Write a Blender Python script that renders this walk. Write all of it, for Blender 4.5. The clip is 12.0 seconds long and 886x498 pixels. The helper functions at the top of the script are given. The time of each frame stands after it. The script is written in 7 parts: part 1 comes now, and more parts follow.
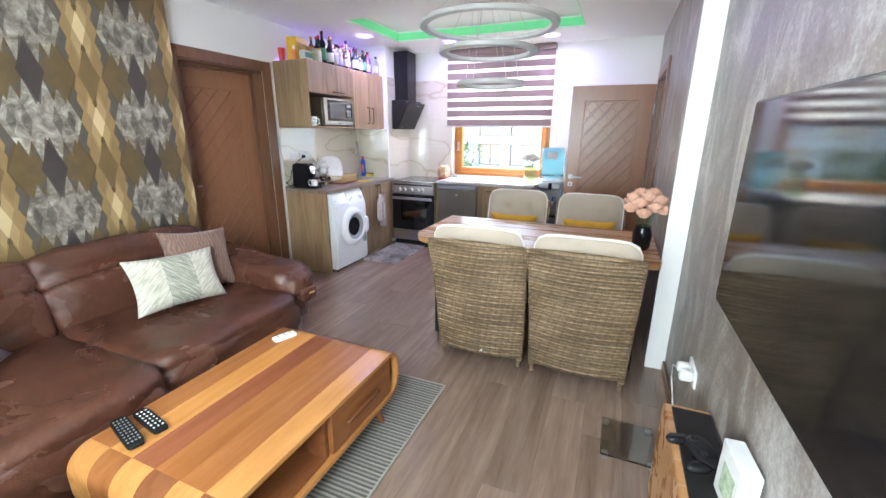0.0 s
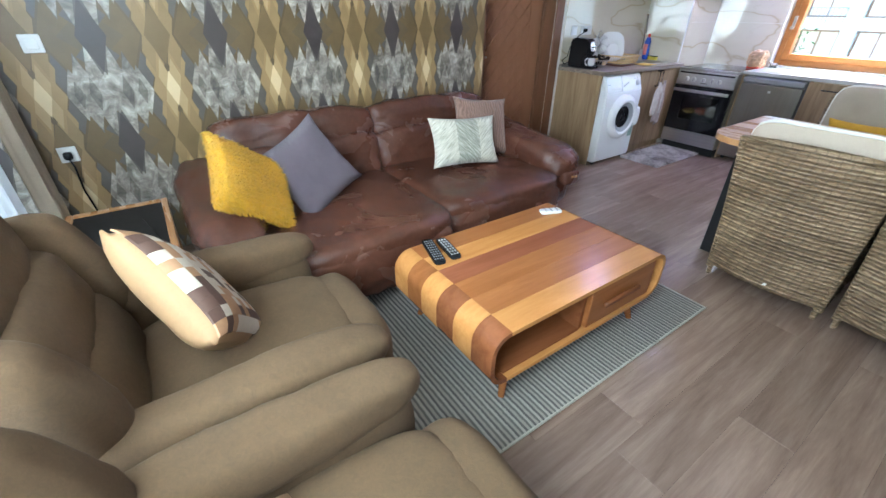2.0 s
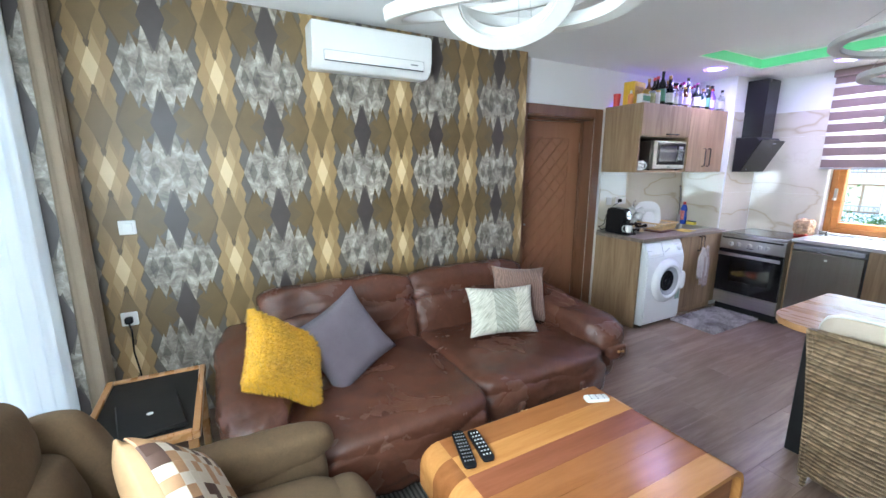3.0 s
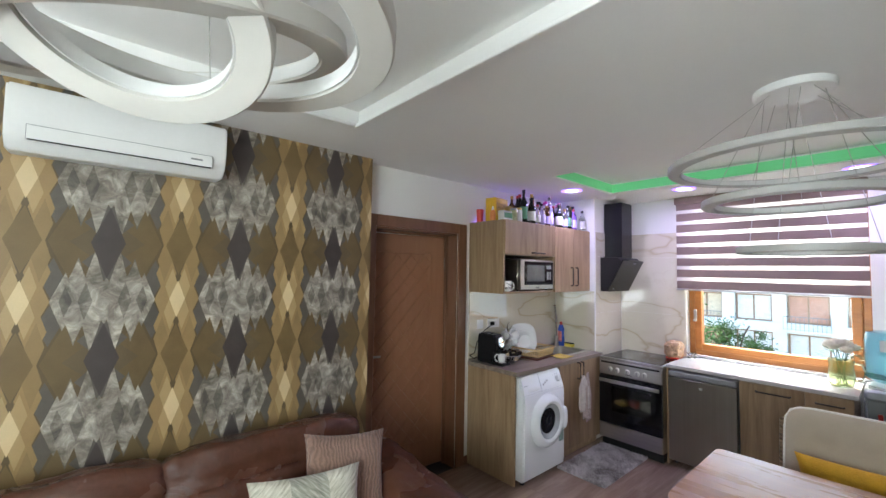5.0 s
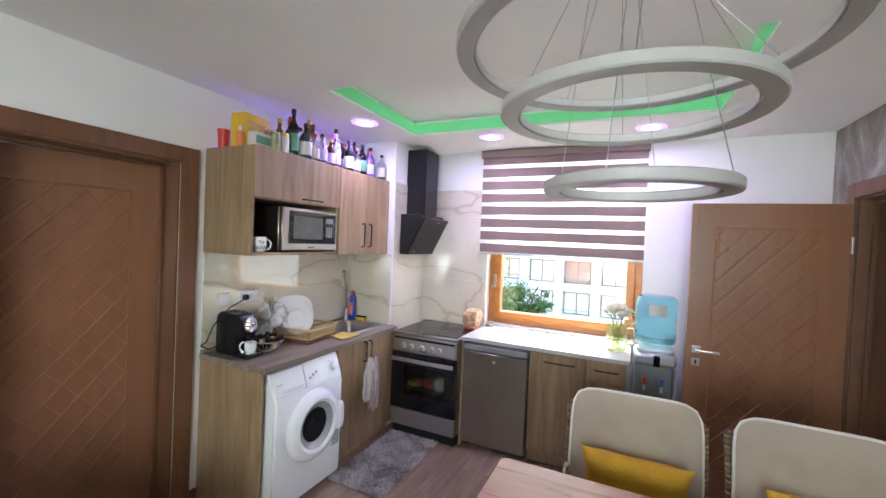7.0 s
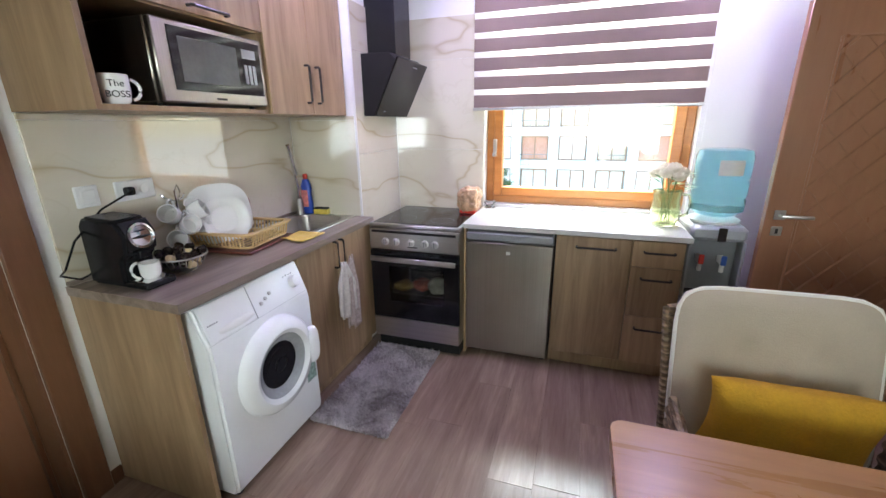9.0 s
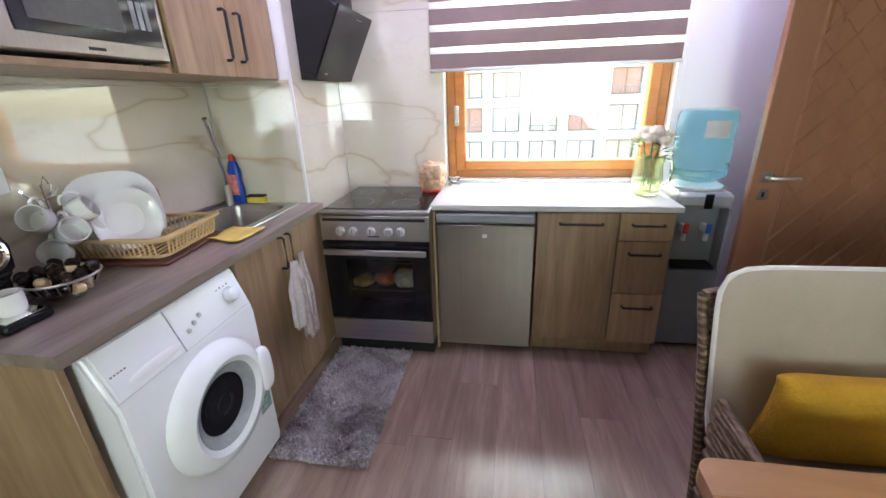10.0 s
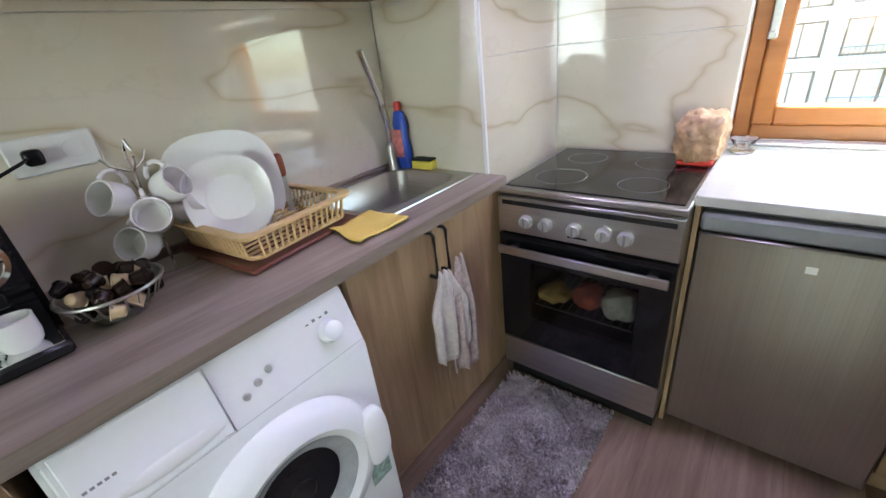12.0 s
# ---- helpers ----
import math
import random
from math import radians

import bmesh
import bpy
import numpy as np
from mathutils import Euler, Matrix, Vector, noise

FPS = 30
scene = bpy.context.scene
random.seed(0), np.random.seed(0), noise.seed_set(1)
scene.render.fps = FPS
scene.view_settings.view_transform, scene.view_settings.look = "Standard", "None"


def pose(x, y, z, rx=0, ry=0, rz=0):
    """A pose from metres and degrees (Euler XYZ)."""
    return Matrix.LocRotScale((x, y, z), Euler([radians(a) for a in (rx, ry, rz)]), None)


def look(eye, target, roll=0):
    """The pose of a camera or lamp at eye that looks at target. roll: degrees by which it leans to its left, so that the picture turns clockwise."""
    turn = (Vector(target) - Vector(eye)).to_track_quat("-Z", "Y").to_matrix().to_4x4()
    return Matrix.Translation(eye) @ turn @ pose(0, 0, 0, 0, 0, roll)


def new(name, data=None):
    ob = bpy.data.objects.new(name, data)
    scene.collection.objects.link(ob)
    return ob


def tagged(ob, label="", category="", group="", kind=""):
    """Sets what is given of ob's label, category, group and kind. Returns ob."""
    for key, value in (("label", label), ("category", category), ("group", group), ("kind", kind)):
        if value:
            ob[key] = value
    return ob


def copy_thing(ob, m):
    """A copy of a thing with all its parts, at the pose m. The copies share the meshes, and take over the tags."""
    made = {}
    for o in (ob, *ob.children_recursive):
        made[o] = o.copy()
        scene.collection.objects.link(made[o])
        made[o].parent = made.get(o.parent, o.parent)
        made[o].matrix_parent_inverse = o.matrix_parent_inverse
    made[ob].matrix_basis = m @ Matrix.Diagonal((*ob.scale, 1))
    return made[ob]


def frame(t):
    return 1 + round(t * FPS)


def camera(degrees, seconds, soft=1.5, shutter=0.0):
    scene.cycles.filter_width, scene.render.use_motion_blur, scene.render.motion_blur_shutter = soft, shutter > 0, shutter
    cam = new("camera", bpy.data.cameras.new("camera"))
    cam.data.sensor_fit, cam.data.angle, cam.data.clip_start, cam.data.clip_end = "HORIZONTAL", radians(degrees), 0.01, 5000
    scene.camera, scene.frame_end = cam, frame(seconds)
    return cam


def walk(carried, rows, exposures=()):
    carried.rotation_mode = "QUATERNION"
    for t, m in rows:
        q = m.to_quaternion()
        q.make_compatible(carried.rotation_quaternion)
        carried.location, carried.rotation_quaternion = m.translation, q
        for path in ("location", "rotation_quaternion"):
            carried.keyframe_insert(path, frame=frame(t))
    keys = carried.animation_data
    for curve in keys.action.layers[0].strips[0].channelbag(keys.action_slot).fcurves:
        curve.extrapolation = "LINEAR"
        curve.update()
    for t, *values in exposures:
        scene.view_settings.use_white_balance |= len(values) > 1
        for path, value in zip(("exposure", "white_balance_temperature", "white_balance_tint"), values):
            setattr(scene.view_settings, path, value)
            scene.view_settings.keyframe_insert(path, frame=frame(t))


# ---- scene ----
cam = camera(95.3, 12.0)
PATH = [
    (0, (0.465, 0.07, 1.498), (-0.274, 1.843, 0.941), 0.4),
    (0.5, (0.338, 0.02, 1.54), (-0.843, 1.535, 0.984), 1.0),
    (1, (0.268, -0.065, 1.514), (-1.126, 1.185, 0.812), 0.8),
    (1.5, (0.271, -0.105, 1.436), (-1.162, 0.953, 0.527), 0.5),
    (2, (0.267, -0.122, 1.398), (-1.144, 0.861, 0.378), 0.5),
    (2.5, (0.259, -0.07, 1.436), (-1.31, 0.898, 0.659), -0.2),
    (2.7, (0.24, -0.055, 1.508), (-1.414, 0.893, 0.902), -0.4),
    (4.3, (-0.115, 0.444, 1.683), (-1.841, 1.454, 1.692), 0.1),
    (4.5, (-0.121, 0.553, 1.691), (-1.804, 1.634, 1.736), 0.3),
    (5, (-0.155, 0.814, 1.713), (-1.658, 2.129, 1.823), 1.0),
    (5.5, (-0.36, 1.034, 1.702), (-1.532, 2.649, 1.848), 1.5),
    (6, (-0.32, 1.309, 1.695), (-1.31, 3.043, 1.804), 2.0),
    (6.5, (-0.319, 1.602, 1.672), (-1.217, 3.388, 1.723), 2.2),
    (7, (-0.413, 1.833, 1.66), (-1.263, 3.643, 1.622), 2.5),
    (7.5, (-0.601, 2.016, 1.614), (-1.368, 3.853, 1.427), 2.4),
    (7.7, (-0.671, 2.085, 1.588), (-1.414, 3.924, 1.332), 2.1),
    (9.3, (-1.08, 2.615, 1.462), (-1.6, 4.439, 0.828), -1.2),
    (9.5, (-1.141, 2.644, 1.454), (-1.584, 4.48, 0.797), -1.3),
    (10, (-1.237, 2.833, 1.428), (-1.55, 4.677, 0.721), -1.9),
    (10.5, (-1.341, 3.11, 1.432), (-1.613, 4.936, 0.663), -2.8),
    (11, (-1.487, 3.324, 1.396), (-1.96, 5.002, 0.416), -5.2),
    (11.5, (-1.551, 3.489, 1.346), (-2.332, 4.933, 0.204), -7.7),
    (12, (-1.492, 3.61, 1.338), (-2.679, 4.958, 0.458), -7.0),
]
walk(cam, [(t, look(eye, target, roll)) for t, eye, target, roll in PATH],
     [(0, 3.4, 6200, 4), (0.8, 3.0, 6000, 2), (1.6, 3.1, 5700, 1), (2.6, 3.25, 5700, 1), (4.5, 2.65, 6500, 3), (5.2, 2.7, 6500, 3), (6.2, 3.05, 6500, 4), (7.5, 3.0, 6500, 3), (9.5, 3.08, 6600, 0), (12, 3.05, 6600, -4)])

# ---- world, sun, large lights ----
world = bpy.data.worlds.new("sky")
scene.world = world
world.use_nodes = True
wn = world.node_tree
sky = wn.nodes.new("ShaderNodeTexSky")
sky.sky_type = "NISHITA"
sky.sun_disc = False
sky.sun_elevation = radians(52)
sky.sun_rotation = radians(-17)
wn.nodes["Background"].inputs[1].default_value = 0.15
wn.links.new(sky.outputs[0], wn.nodes["Background"].inputs[0])


def lamp(name, kind, power, m, colour=(1, 1, 1), size=None, size_y=None, angle=None, shape="RECTANGLE"):
    d = bpy.data.lights.new(name, kind)
    d.energy = power
    d.color = colour
    if kind == "AREA":
        d.shape = shape
        d.size = size
        if size_y:
            d.size_y = size_y
    if angle is not None:
        d.angle = radians(angle)
    ob = new(name, d)
    ob.matrix_world = m
    return ob


lamp("sun", "SUN", 2.0, look((-2.5, 8.2, 12), (0, 0, 0)), (1, 0.95, 0.87), angle=0.5)
lamp("kitchen_window_light", "AREA", 7.5, look((-0.985, 5.60, 2.0), (-0.985, 3.0, 1.3)), (0.84, 0.93, 1.0), 1.1, 0.75)
lamp("living_window_light", "AREA", 36, look((-0.35, -0.80, 1.3), (-1.45, 3.0, 1.75)), (0.84, 0.93, 1.0), 1.7, 1.9)

# ---- materials ----
class Nodes:
    """Small helper that writes node trees tersely."""

    def __init__(self, name):
        self.m = bpy.data.materials.new(name)
        self.m.use_nodes = True
        self.t = self.m.node_tree
        self.b = self.t.nodes["Principled BSDF"]

    def put(self, sock, v):
        if isinstance(v, bpy.types.NodeSocket):
            self.t.links.new(v, sock)
        elif isinstance(v, (tuple, list)) and len(v) == 3 and sock.type == "RGBA":
            sock.default_value = (*v, 1)
        else:
            sock.default_value = v

    def node(self, kind, out=0, **ins):
        n = self.t.nodes.new(kind)
        for k, v in ins.items():
            self.put(n.inputs[k.replace("_", " ")], v)
        return n.outputs[out]

    def math(self, op, a, b=0.0, c=0.0):
        n = self.t.nodes.new("ShaderNodeMath")
        n.operation = op
        for i, v in enumerate((a, b, c)):
            self.put(n.inputs[i], v)
        return n.outputs[0]

    def coords(self, scale=(1, 1, 1), kind="Object"):
        tc = self.t.nodes.new("ShaderNodeTexCoord")
        mp = self.t.nodes.new("ShaderNodeMapping")
        self.t.links.new(tc.outputs[kind], mp.inputs[0])
        mp.inputs["Scale"].default_value = scale
        return mp.outputs[0]

    def world(self, scale=(1, 1, 1), offset=None):
        g = self.t.nodes.new("ShaderNodeNewGeometry")
        mp = self.t.nodes.new("ShaderNodeMapping")
        src = g.outputs["Position"]
        if offset is not None:
            va = self.t.nodes.new("ShaderNodeVectorMath")
            va.operation = "ADD"
            self.put(va.inputs[0], src)
            self.put(va.inputs[1], offset)
            src = va.outputs[0]
        self.t.links.new(src, mp.inputs[0])
        mp.inputs["Scale"].default_value = scale
        return mp.outputs[0]

    def noise(self, vec, scale, detail=4.0, rough=0.55, dist=0.0, out=0):
        return self.node("ShaderNodeTexNoise", out, Vector=vec, Scale=scale, Detail=detail, Roughness=rough, Distortion=dist)

    def ramp(self, fac, stops):
        n = self.t.nodes.new("ShaderNodeValToRGB")
        e = n.color_ramp.elements
        while len(e) < len(stops):
            e.new(0.5)
        for el, (p, c) in zip(e, stops):
            el.position = p
            el.color = (*c, 1) if len(c) == 3 else c
        self.put(n.inputs[0], fac)
        return n.outputs[0]

    def mix(self, fac, a, b, mode="MIX"):
        n = self.t.nodes.new("ShaderNodeMix")
        n.data_type = "RGBA"
        n.blend_type = mode
        self.put(n.inputs[0], fac)
        self.put(n.inputs[6], a)
        self.put(n.inputs[7], b)
        return n.outputs[2]

    def bump(self, height, strength=0.3, dist=0.01):
        n = self.t.nodes.new("ShaderNodeBump")
        n.inputs["Strength"].default_value = strength
        n.inputs["Distance"].default_value = dist
        self.put(n.inputs["Height"], height)
        self.put(self.b.inputs["Normal"], n.outputs[0])

    def set(self, **ins):
        for k, v in ins.items():
            self.put(self.b.inputs[k.replace("_", " ")], v)
        return self.m


def shade(c, f):
    return tuple(min(1, max(0, x * f)) for x in c)


def plain(name, col, rough=0.5, metal=0.0, var=0.12, scale=6.0, grain=60.0, bump=0.1, **extra):
    """A surface with broad and fine variation of tone, uneven gloss and fine relief."""
    n = Nodes(name)
    v = n.coords()
    big = n.noise(v, scale, 3)
    fine = n.noise(v, grain, 5)
    f = n.math("ADD", n.math("MULTIPLY", big, 0.6), n.math("MULTIPLY", fine, 0.4))
    c = n.ramp(f, [(0.3, shade(col, 1 - var)), (0.7, shade(col, 1 + var))])
    r = n.math("ADD", rough - 0.06, n.math("MULTIPLY", big, 0.12))
    if bump:
        n.bump(fine, bump, 0.004)
    return n.set(Base_Color=c, Roughness=r, Metallic=metal, **extra)


def wood(name, dark, light, axis="y", rough=0.4, scale=1.0, knots=0.5, rnd=True, bump=0.12):
    n = Nodes(name)
    st = {"x": (1.2, 14, 14), "y": (14, 1.2, 14), "z": (14, 14, 1.2)}[axis]
    off = None
    if rnd:
        info = n.t.nodes.new("ShaderNodeObjectInfo")
        vm = n.t.nodes.new("ShaderNodeVectorMath")
        vm.operation = "SCALE"
        vm.inputs[0].default_value = (7.3, 5.1, 9.7)
        n.put(vm.inputs["Scale"], info.outputs["Random"])
        off = vm.outputs[0]
    v = n.world(tuple(s * scale for s in st), off)
    g1 = n.noise(v, 1.0, 5, 0.6, knots)
    g2 = n.noise(v, 6.0, 4, 0.7)
    v2 = n.world((1.3 * scale, 1.3 * scale, 1.3 * scale), off)
    g3 = n.noise(v2, 1.0, 2)
    f = n.math("ADD", n.math("MULTIPLY", g1, 0.62), n.math("ADD", n.math("MULTIPLY", g2, 0.18), n.math("MULTIPLY", g3, 0.2)))
    c = n.ramp(f, [(0.33, dark), (0.5, tuple((a + b) / 2 for a, b in zip(dark, light))), (0.68, light)])
    if rnd:
        hs = n.t.nodes.new("ShaderNodeHueSaturation")
        n.put(hs.inputs["Color"], c)
        n.put(hs.inputs["Value"], n.math("ADD", 0.86, n.math("MULTIPLY", info.outputs["Random"], 0.28)))
        c = hs.outputs[0]
    n.bump(g2, bump, 0.002)
    return n.set(Base_Color=c, Roughness=n.math("ADD", rough - 0.07, n.math("MULTIPLY", g1, 0.14)))


def glow(name, col, strength):
    n = Nodes(name)
    return n.set(Base_Color=col, Emission_Color=col, Emission_Strength=strength)


def clear(name, col=(1, 1, 1), rough=0.0, ior=1.45, wt=1.0):
    n = Nodes(name)
    return n.set(Base_Color=col, Roughness=rough, IOR=ior, Transmission_Weight=wt)


def wallpaper_material():
    """Argyle paper: gold lozenge columns, mottled grey clusters and dark lozenges on olive brown."""
    n = Nodes("argyle_wallpaper")
    g = n.t.nodes.new("ShaderNodeNewGeometry")
    sep = n.t.nodes.new("ShaderNodeSeparateXYZ")
    n.t.links.new(g.outputs["Position"], sep.inputs[0])
    y, z = sep.outputs[1], sep.outputs[2]
    M = n.math

    def near(coord, origin, period):
        """Distance to the nearest repeat, as a share of the period, 0 to 0.5."""
        return M("ABSOLUTE", M("SUBTRACT", M("FRACT", M("ADD", M("DIVIDE", M("SUBTRACT", coord, origin), period), 0.5)), 0.5))

    PU, PV = 0.581, 0.553
    U0, V0 = 0.010, 2.097
    a0, b0 = near(y, U0, PU), near(z, V0, PV)
    a1, b1 = M("SUBTRACT", 0.5, a0), M("SUBTRACT", 0.5, b0)

    def loz(a, b, ca, cb, w, h):
        d = M("ADD", M("DIVIDE", M("ABSOLUTE", M("SUBTRACT", a, ca)), w), M("DIVIDE", M("ABSOLUTE", M("SUBTRACT", b, cb)), h))
        return M("LESS_THAN", d, 1.0)

    geo = n.world()
    soft = n.noise(geo, 9, 5, 0.6)
    fine = n.noise(geo, 150, 3, 0.7)
    mott = n.noise(geo, 14, 5, 0.66, 0.6)

    def tone(col, amount=0.2, src=None):
        return n.mix(src if src is not None else soft, shade(col, 1 - amount), shade(col, 1 + amount))

    olive, umber = (0.158, 0.104, 0.045), (0.128, 0.086, 0.040)
    c = tone(umber, 0.25)
    c = n.mix(loz(a1, b1, 0.215, 0.0, 0.150, 0.36), c, tone(olive, 0.22))
    c = n.mix(loz(a1, b1, 0.0, 0.0, 0.24, 0.22), c, tone((0.140, 0.098, 0.050), 0.2))
    slate = tone((0.118, 0.100, 0.082), 0.3, mott)
    c = n.mix(loz(a1, b0, 0.325, 0.19, 0.070, 0.17), c, slate)
    c = n.mix(loz(a1, b0, 0.0, 0.33, 0.16, 0.17), c, slate)
    grey = n.ramp(mott, [(0.34, (0.135, 0.113, 0.092)), (0.47, (0.262, 0.226, 0.186)), (0.56, (0.38, 0.335, 0.28)), (0.68, (0.60, 0.54, 0.46))])
    grey2 = n.ramp(mott, [(0.36, (0.095, 0.080, 0.066)), (0.53, (0.185, 0.158, 0.128)), (0.70, (0.36, 0.32, 0.27))])
    c = n.mix(loz(a1, b0, 0.250, 0.0, 0.085, 0.24), c, grey)
    c = n.mix(loz(a1, b0, 0.180, 0.0, 0.100, 0.37), c, grey2)
    c = n.mix(loz(a1, b0, 0.180, 0.14, 0.070, 0.20), c, grey)
    c = n.mix(loz(a1, b0, 0.08, 0.0, 0.100, 0.43), c, grey)
    c = n.mix(loz(a1, b0, 0.0, 0.0, 0.10, 0.20), c, grey)
    c = n.mix(loz(a1, b0, 0.125, 0.0, 0.045, 0.16), c, grey2)
    c = n.mix(loz(a1, b1, 0.0, 0.0, 0.112, 0.31), c, tone((0.072, 0.056, 0.052), 0.25))
    gold = tone((0.345, 0.222, 0.095), 0.18)
    pale = tone((0.45, 0.31, 0.15), 0.15)
    c = n.mix(loz(a0, b0, 0.085, 0.0, 0.085, 0.23), c, gold)
    c = n.mix(loz(a0, b0, 0.090, 0.24, 0.075, 0.24), c, gold)
    c = n.mix(loz(a0, b0, 0.105, 0.36, 0.055, 0.20), c, tone((0.29, 0.19, 0.08), 0.2))
    c = n.mix(loz(a0, b0, 0.045, 0.12, 0.050, 0.17), c, pale)
    c = n.mix(loz(a0, b1, 0.0, 0.0, 0.105, 0.27), c, tone((0.190, 0.122, 0.050), 0.2))
    c = n.mix(loz(a0, b0, 0.0, 0.0, 0.060, 0.175), c, tone((0.70, 0.54, 0.31), 0.12))
    c = n.mix(n.math("MULTIPLY", fine, 0.35), c, n.mix(0.5, c, (0.02, 0.016, 0.01)))
    n.bump(fine, 0.12, 0.002)
    return n.set(Base_Color=c, Roughness=M("ADD", 0.30, M("MULTIPLY", mott, 0.25)))


def marble_material():
    n = Nodes("marble_tile")
    v = n.world((1, 1, 1))
    w = n.noise(n.world((0.75, 0.75, 1.9)), 1.05, 3, 0.45, 0.3)
    band = n.math("ABSOLUTE", n.math("SUBTRACT", w, 0.52))
    w2 = n.noise(n.world((1.5, 1.5, 2.3), (3.1, 1.7, 0.4)), 1.5, 4, 0.55, 0.5)
    band2 = n.math("ADD", n.math("ABSOLUTE", n.math("SUBTRACT", w2, 0.5)), 0.004)
    band = n.math("MINIMUM", band, n.math("MULTIPLY", band2, 4.0))
    vein = n.ramp(band, [(0.0, (0.47, 0.38, 0.25)), (0.005, (0.57, 0.49, 0.355)), (0.016, (0.655, 0.595, 0.475)), (0.07, (0.69, 0.635, 0.52))])
    cloud = n.noise(v, 5, 4)
    c = n.mix(n.math("MULTIPLY", cloud, 0.35), vein, (0.60, 0.53, 0.40))
    return n.set(Base_Color=c, Roughness=n.math("ADD", 0.03, n.math("MULTIPLY", cloud, 0.05)), Coat_Weight=1.0, Coat_Roughness=0.02)


def floor_material():
    n = Nodes("laminate")
    info = n.t.nodes.new("ShaderNodeObjectInfo")
    vm = n.t.nodes.new("ShaderNodeVectorMath")
    vm.operation = "SCALE"
    vm.inputs[0].default_value = (11.3, 23.1, 3.7)
    n.put(vm.inputs["Scale"], info.outputs["Random"])
    v = n.world((13, 1.0, 1), vm.outputs[0])
    g1 = n.noise(v, 1.0, 6, 0.65, 0.8)
    g2 = n.noise(v, 7.0, 4, 0.7)
    g3 = n.noise(n.world((2.2, 1.1, 1), vm.outputs[0]), 1.0, 3)
    f = n.math("ADD", n.math("MULTIPLY", g1, 0.55), n.math("ADD", n.math("MULTIPLY", g2, 0.2), n.math("MULTIPLY", g3, 0.25)))
    c = n.ramp(f, [(0.30, (0.122, 0.079, 0.058)), (0.5, (0.225, 0.152, 0.114)), (0.70, (0.340, 0.248, 0.196))])
    hs = n.t.nodes.new("ShaderNodeHueSaturation")
    n.put(hs.inputs["Color"], c)
    n.put(hs.inputs["Value"], n.math("ADD", 0.92, n.math("MULTIPLY", info.outputs["Random"], 0.17)))
    n.bump(g2, 0.04, 0.0015)
    return n.set(Base_Color=hs.outputs[0], Roughness=n.math("ADD", 0.14, n.math("MULTIPLY", g3, 0.14)), Specular_IOR_Level=0.65)


def stripes_material(name, colours, axis, pitch, rough=0.85):
    """Woven stripes across an axis, with a yarn relief."""
    n = Nodes(name)
    g = n.t.nodes.new("ShaderNodeNewGeometry")
    sep = n.t.nodes.new("ShaderNodeSeparateXYZ")
    n.t.links.new(g.outputs["Position"], sep.inputs[0])
    s = sep.outputs["XYZ".index(axis)]
    jit = n.noise(n.world(), 40, 3)
    s = n.math("ADD", s, n.math("MULTIPLY", jit, 0.006))
    f = n.math("FRACT", n.math("DIVIDE", s, pitch))
    stops = []
    for i, c in enumerate(colours):
        stops += [(i / len(colours) + 0.03, c), ((i + 1) / len(colours) - 0.03, c)]
    c = n.ramp(f, stops)
    fib = n.noise(n.world((60, 200, 60)), 1.0, 3)
    c = n.mix(n.math("MULTIPLY", fib, 0.5), c, (0.15, 0.14, 0.118))
    n.bump(fib, 0.6, 0.004)
    return n.set(Base_Color=c, Roughness=rough)


def wicker_material():
    n = Nodes("wicker")
    v = n.coords((1, 1, 1))
    a = n.noise(v, 4, 3)
    b = n.noise(n.coords((30, 30, 220)), 1.0, 4, 0.7)
    f = n.math("ADD", n.math("MULTIPLY", a, 0.45), n.math("MULTIPLY", b, 0.55))
    c = n.ramp(f, [(0.33, (0.105, 0.061, 0.029)), (0.5, (0.235, 0.152, 0.080)), (0.66, (0.41, 0.295, 0.18))])
    sep = n.t.nodes.new("ShaderNodeSeparateXYZ")
    n.put(sep.inputs[0], v)
    along = n.math("ADD", sep.outputs[0], sep.outputs[1])
    wv = n.math("ADD", n.math("MULTIPLY", n.math("SINE", n.math("MULTIPLY", along, 150.0)), 0.3), n.math("SINE", n.math("MULTIPLY", sep.outputs[2], 291.0)))
    rows_ = n.math("GREATER_THAN", n.math("SINE", n.math("MULTIPLY", sep.outputs[2], 291.0)), 0.72)
    cols_ = n.math("GREATER_THAN", n.math("SINE", n.math("MULTIPLY", along, 150.0)), 0.86)
    c = n.mix(n.math("MULTIPLY", cols_, 0.40), c, (0.085, 0.058, 0.028))
    c = n.mix(n.math("MULTIPLY", rows_, 0.62), c, (0.070, 0.046, 0.022))
    uneven = n.noise(n.coords((2, 2, 26)), 1.0, 3, 0.6)
    c = n.mix(n.math("MULTIPLY", n.math("GREATER_THAN", uneven, 0.56), 0.45), c, (0.085, 0.057, 0.028))
    n.bump(n.math("ADD", wv, b), 0.7, 0.005)
    return n.set(Base_Color=c, Roughness=0.55)


def fluffy(name, col, scale=90, strength=1.0, var=0.35, sheen=0.15):
    n = Nodes(name)
    v = n.coords()
    a = n.noise(v, scale, 5, 0.75, 1.5)
    b = n.noise(v, 9, 3)
    f = n.math("ADD", n.math("MULTIPLY", a, 0.6), n.math("MULTIPLY", b, 0.4))
    c = n.ramp(f, [(0.32, shade(col, 1 - var)), (0.68, shade(col, 1 + var))])
    n.bump(a, strength, 0.012)
    return n.set(Base_Color=c, Roughness=0.95, Sheen_Weight=sheen)


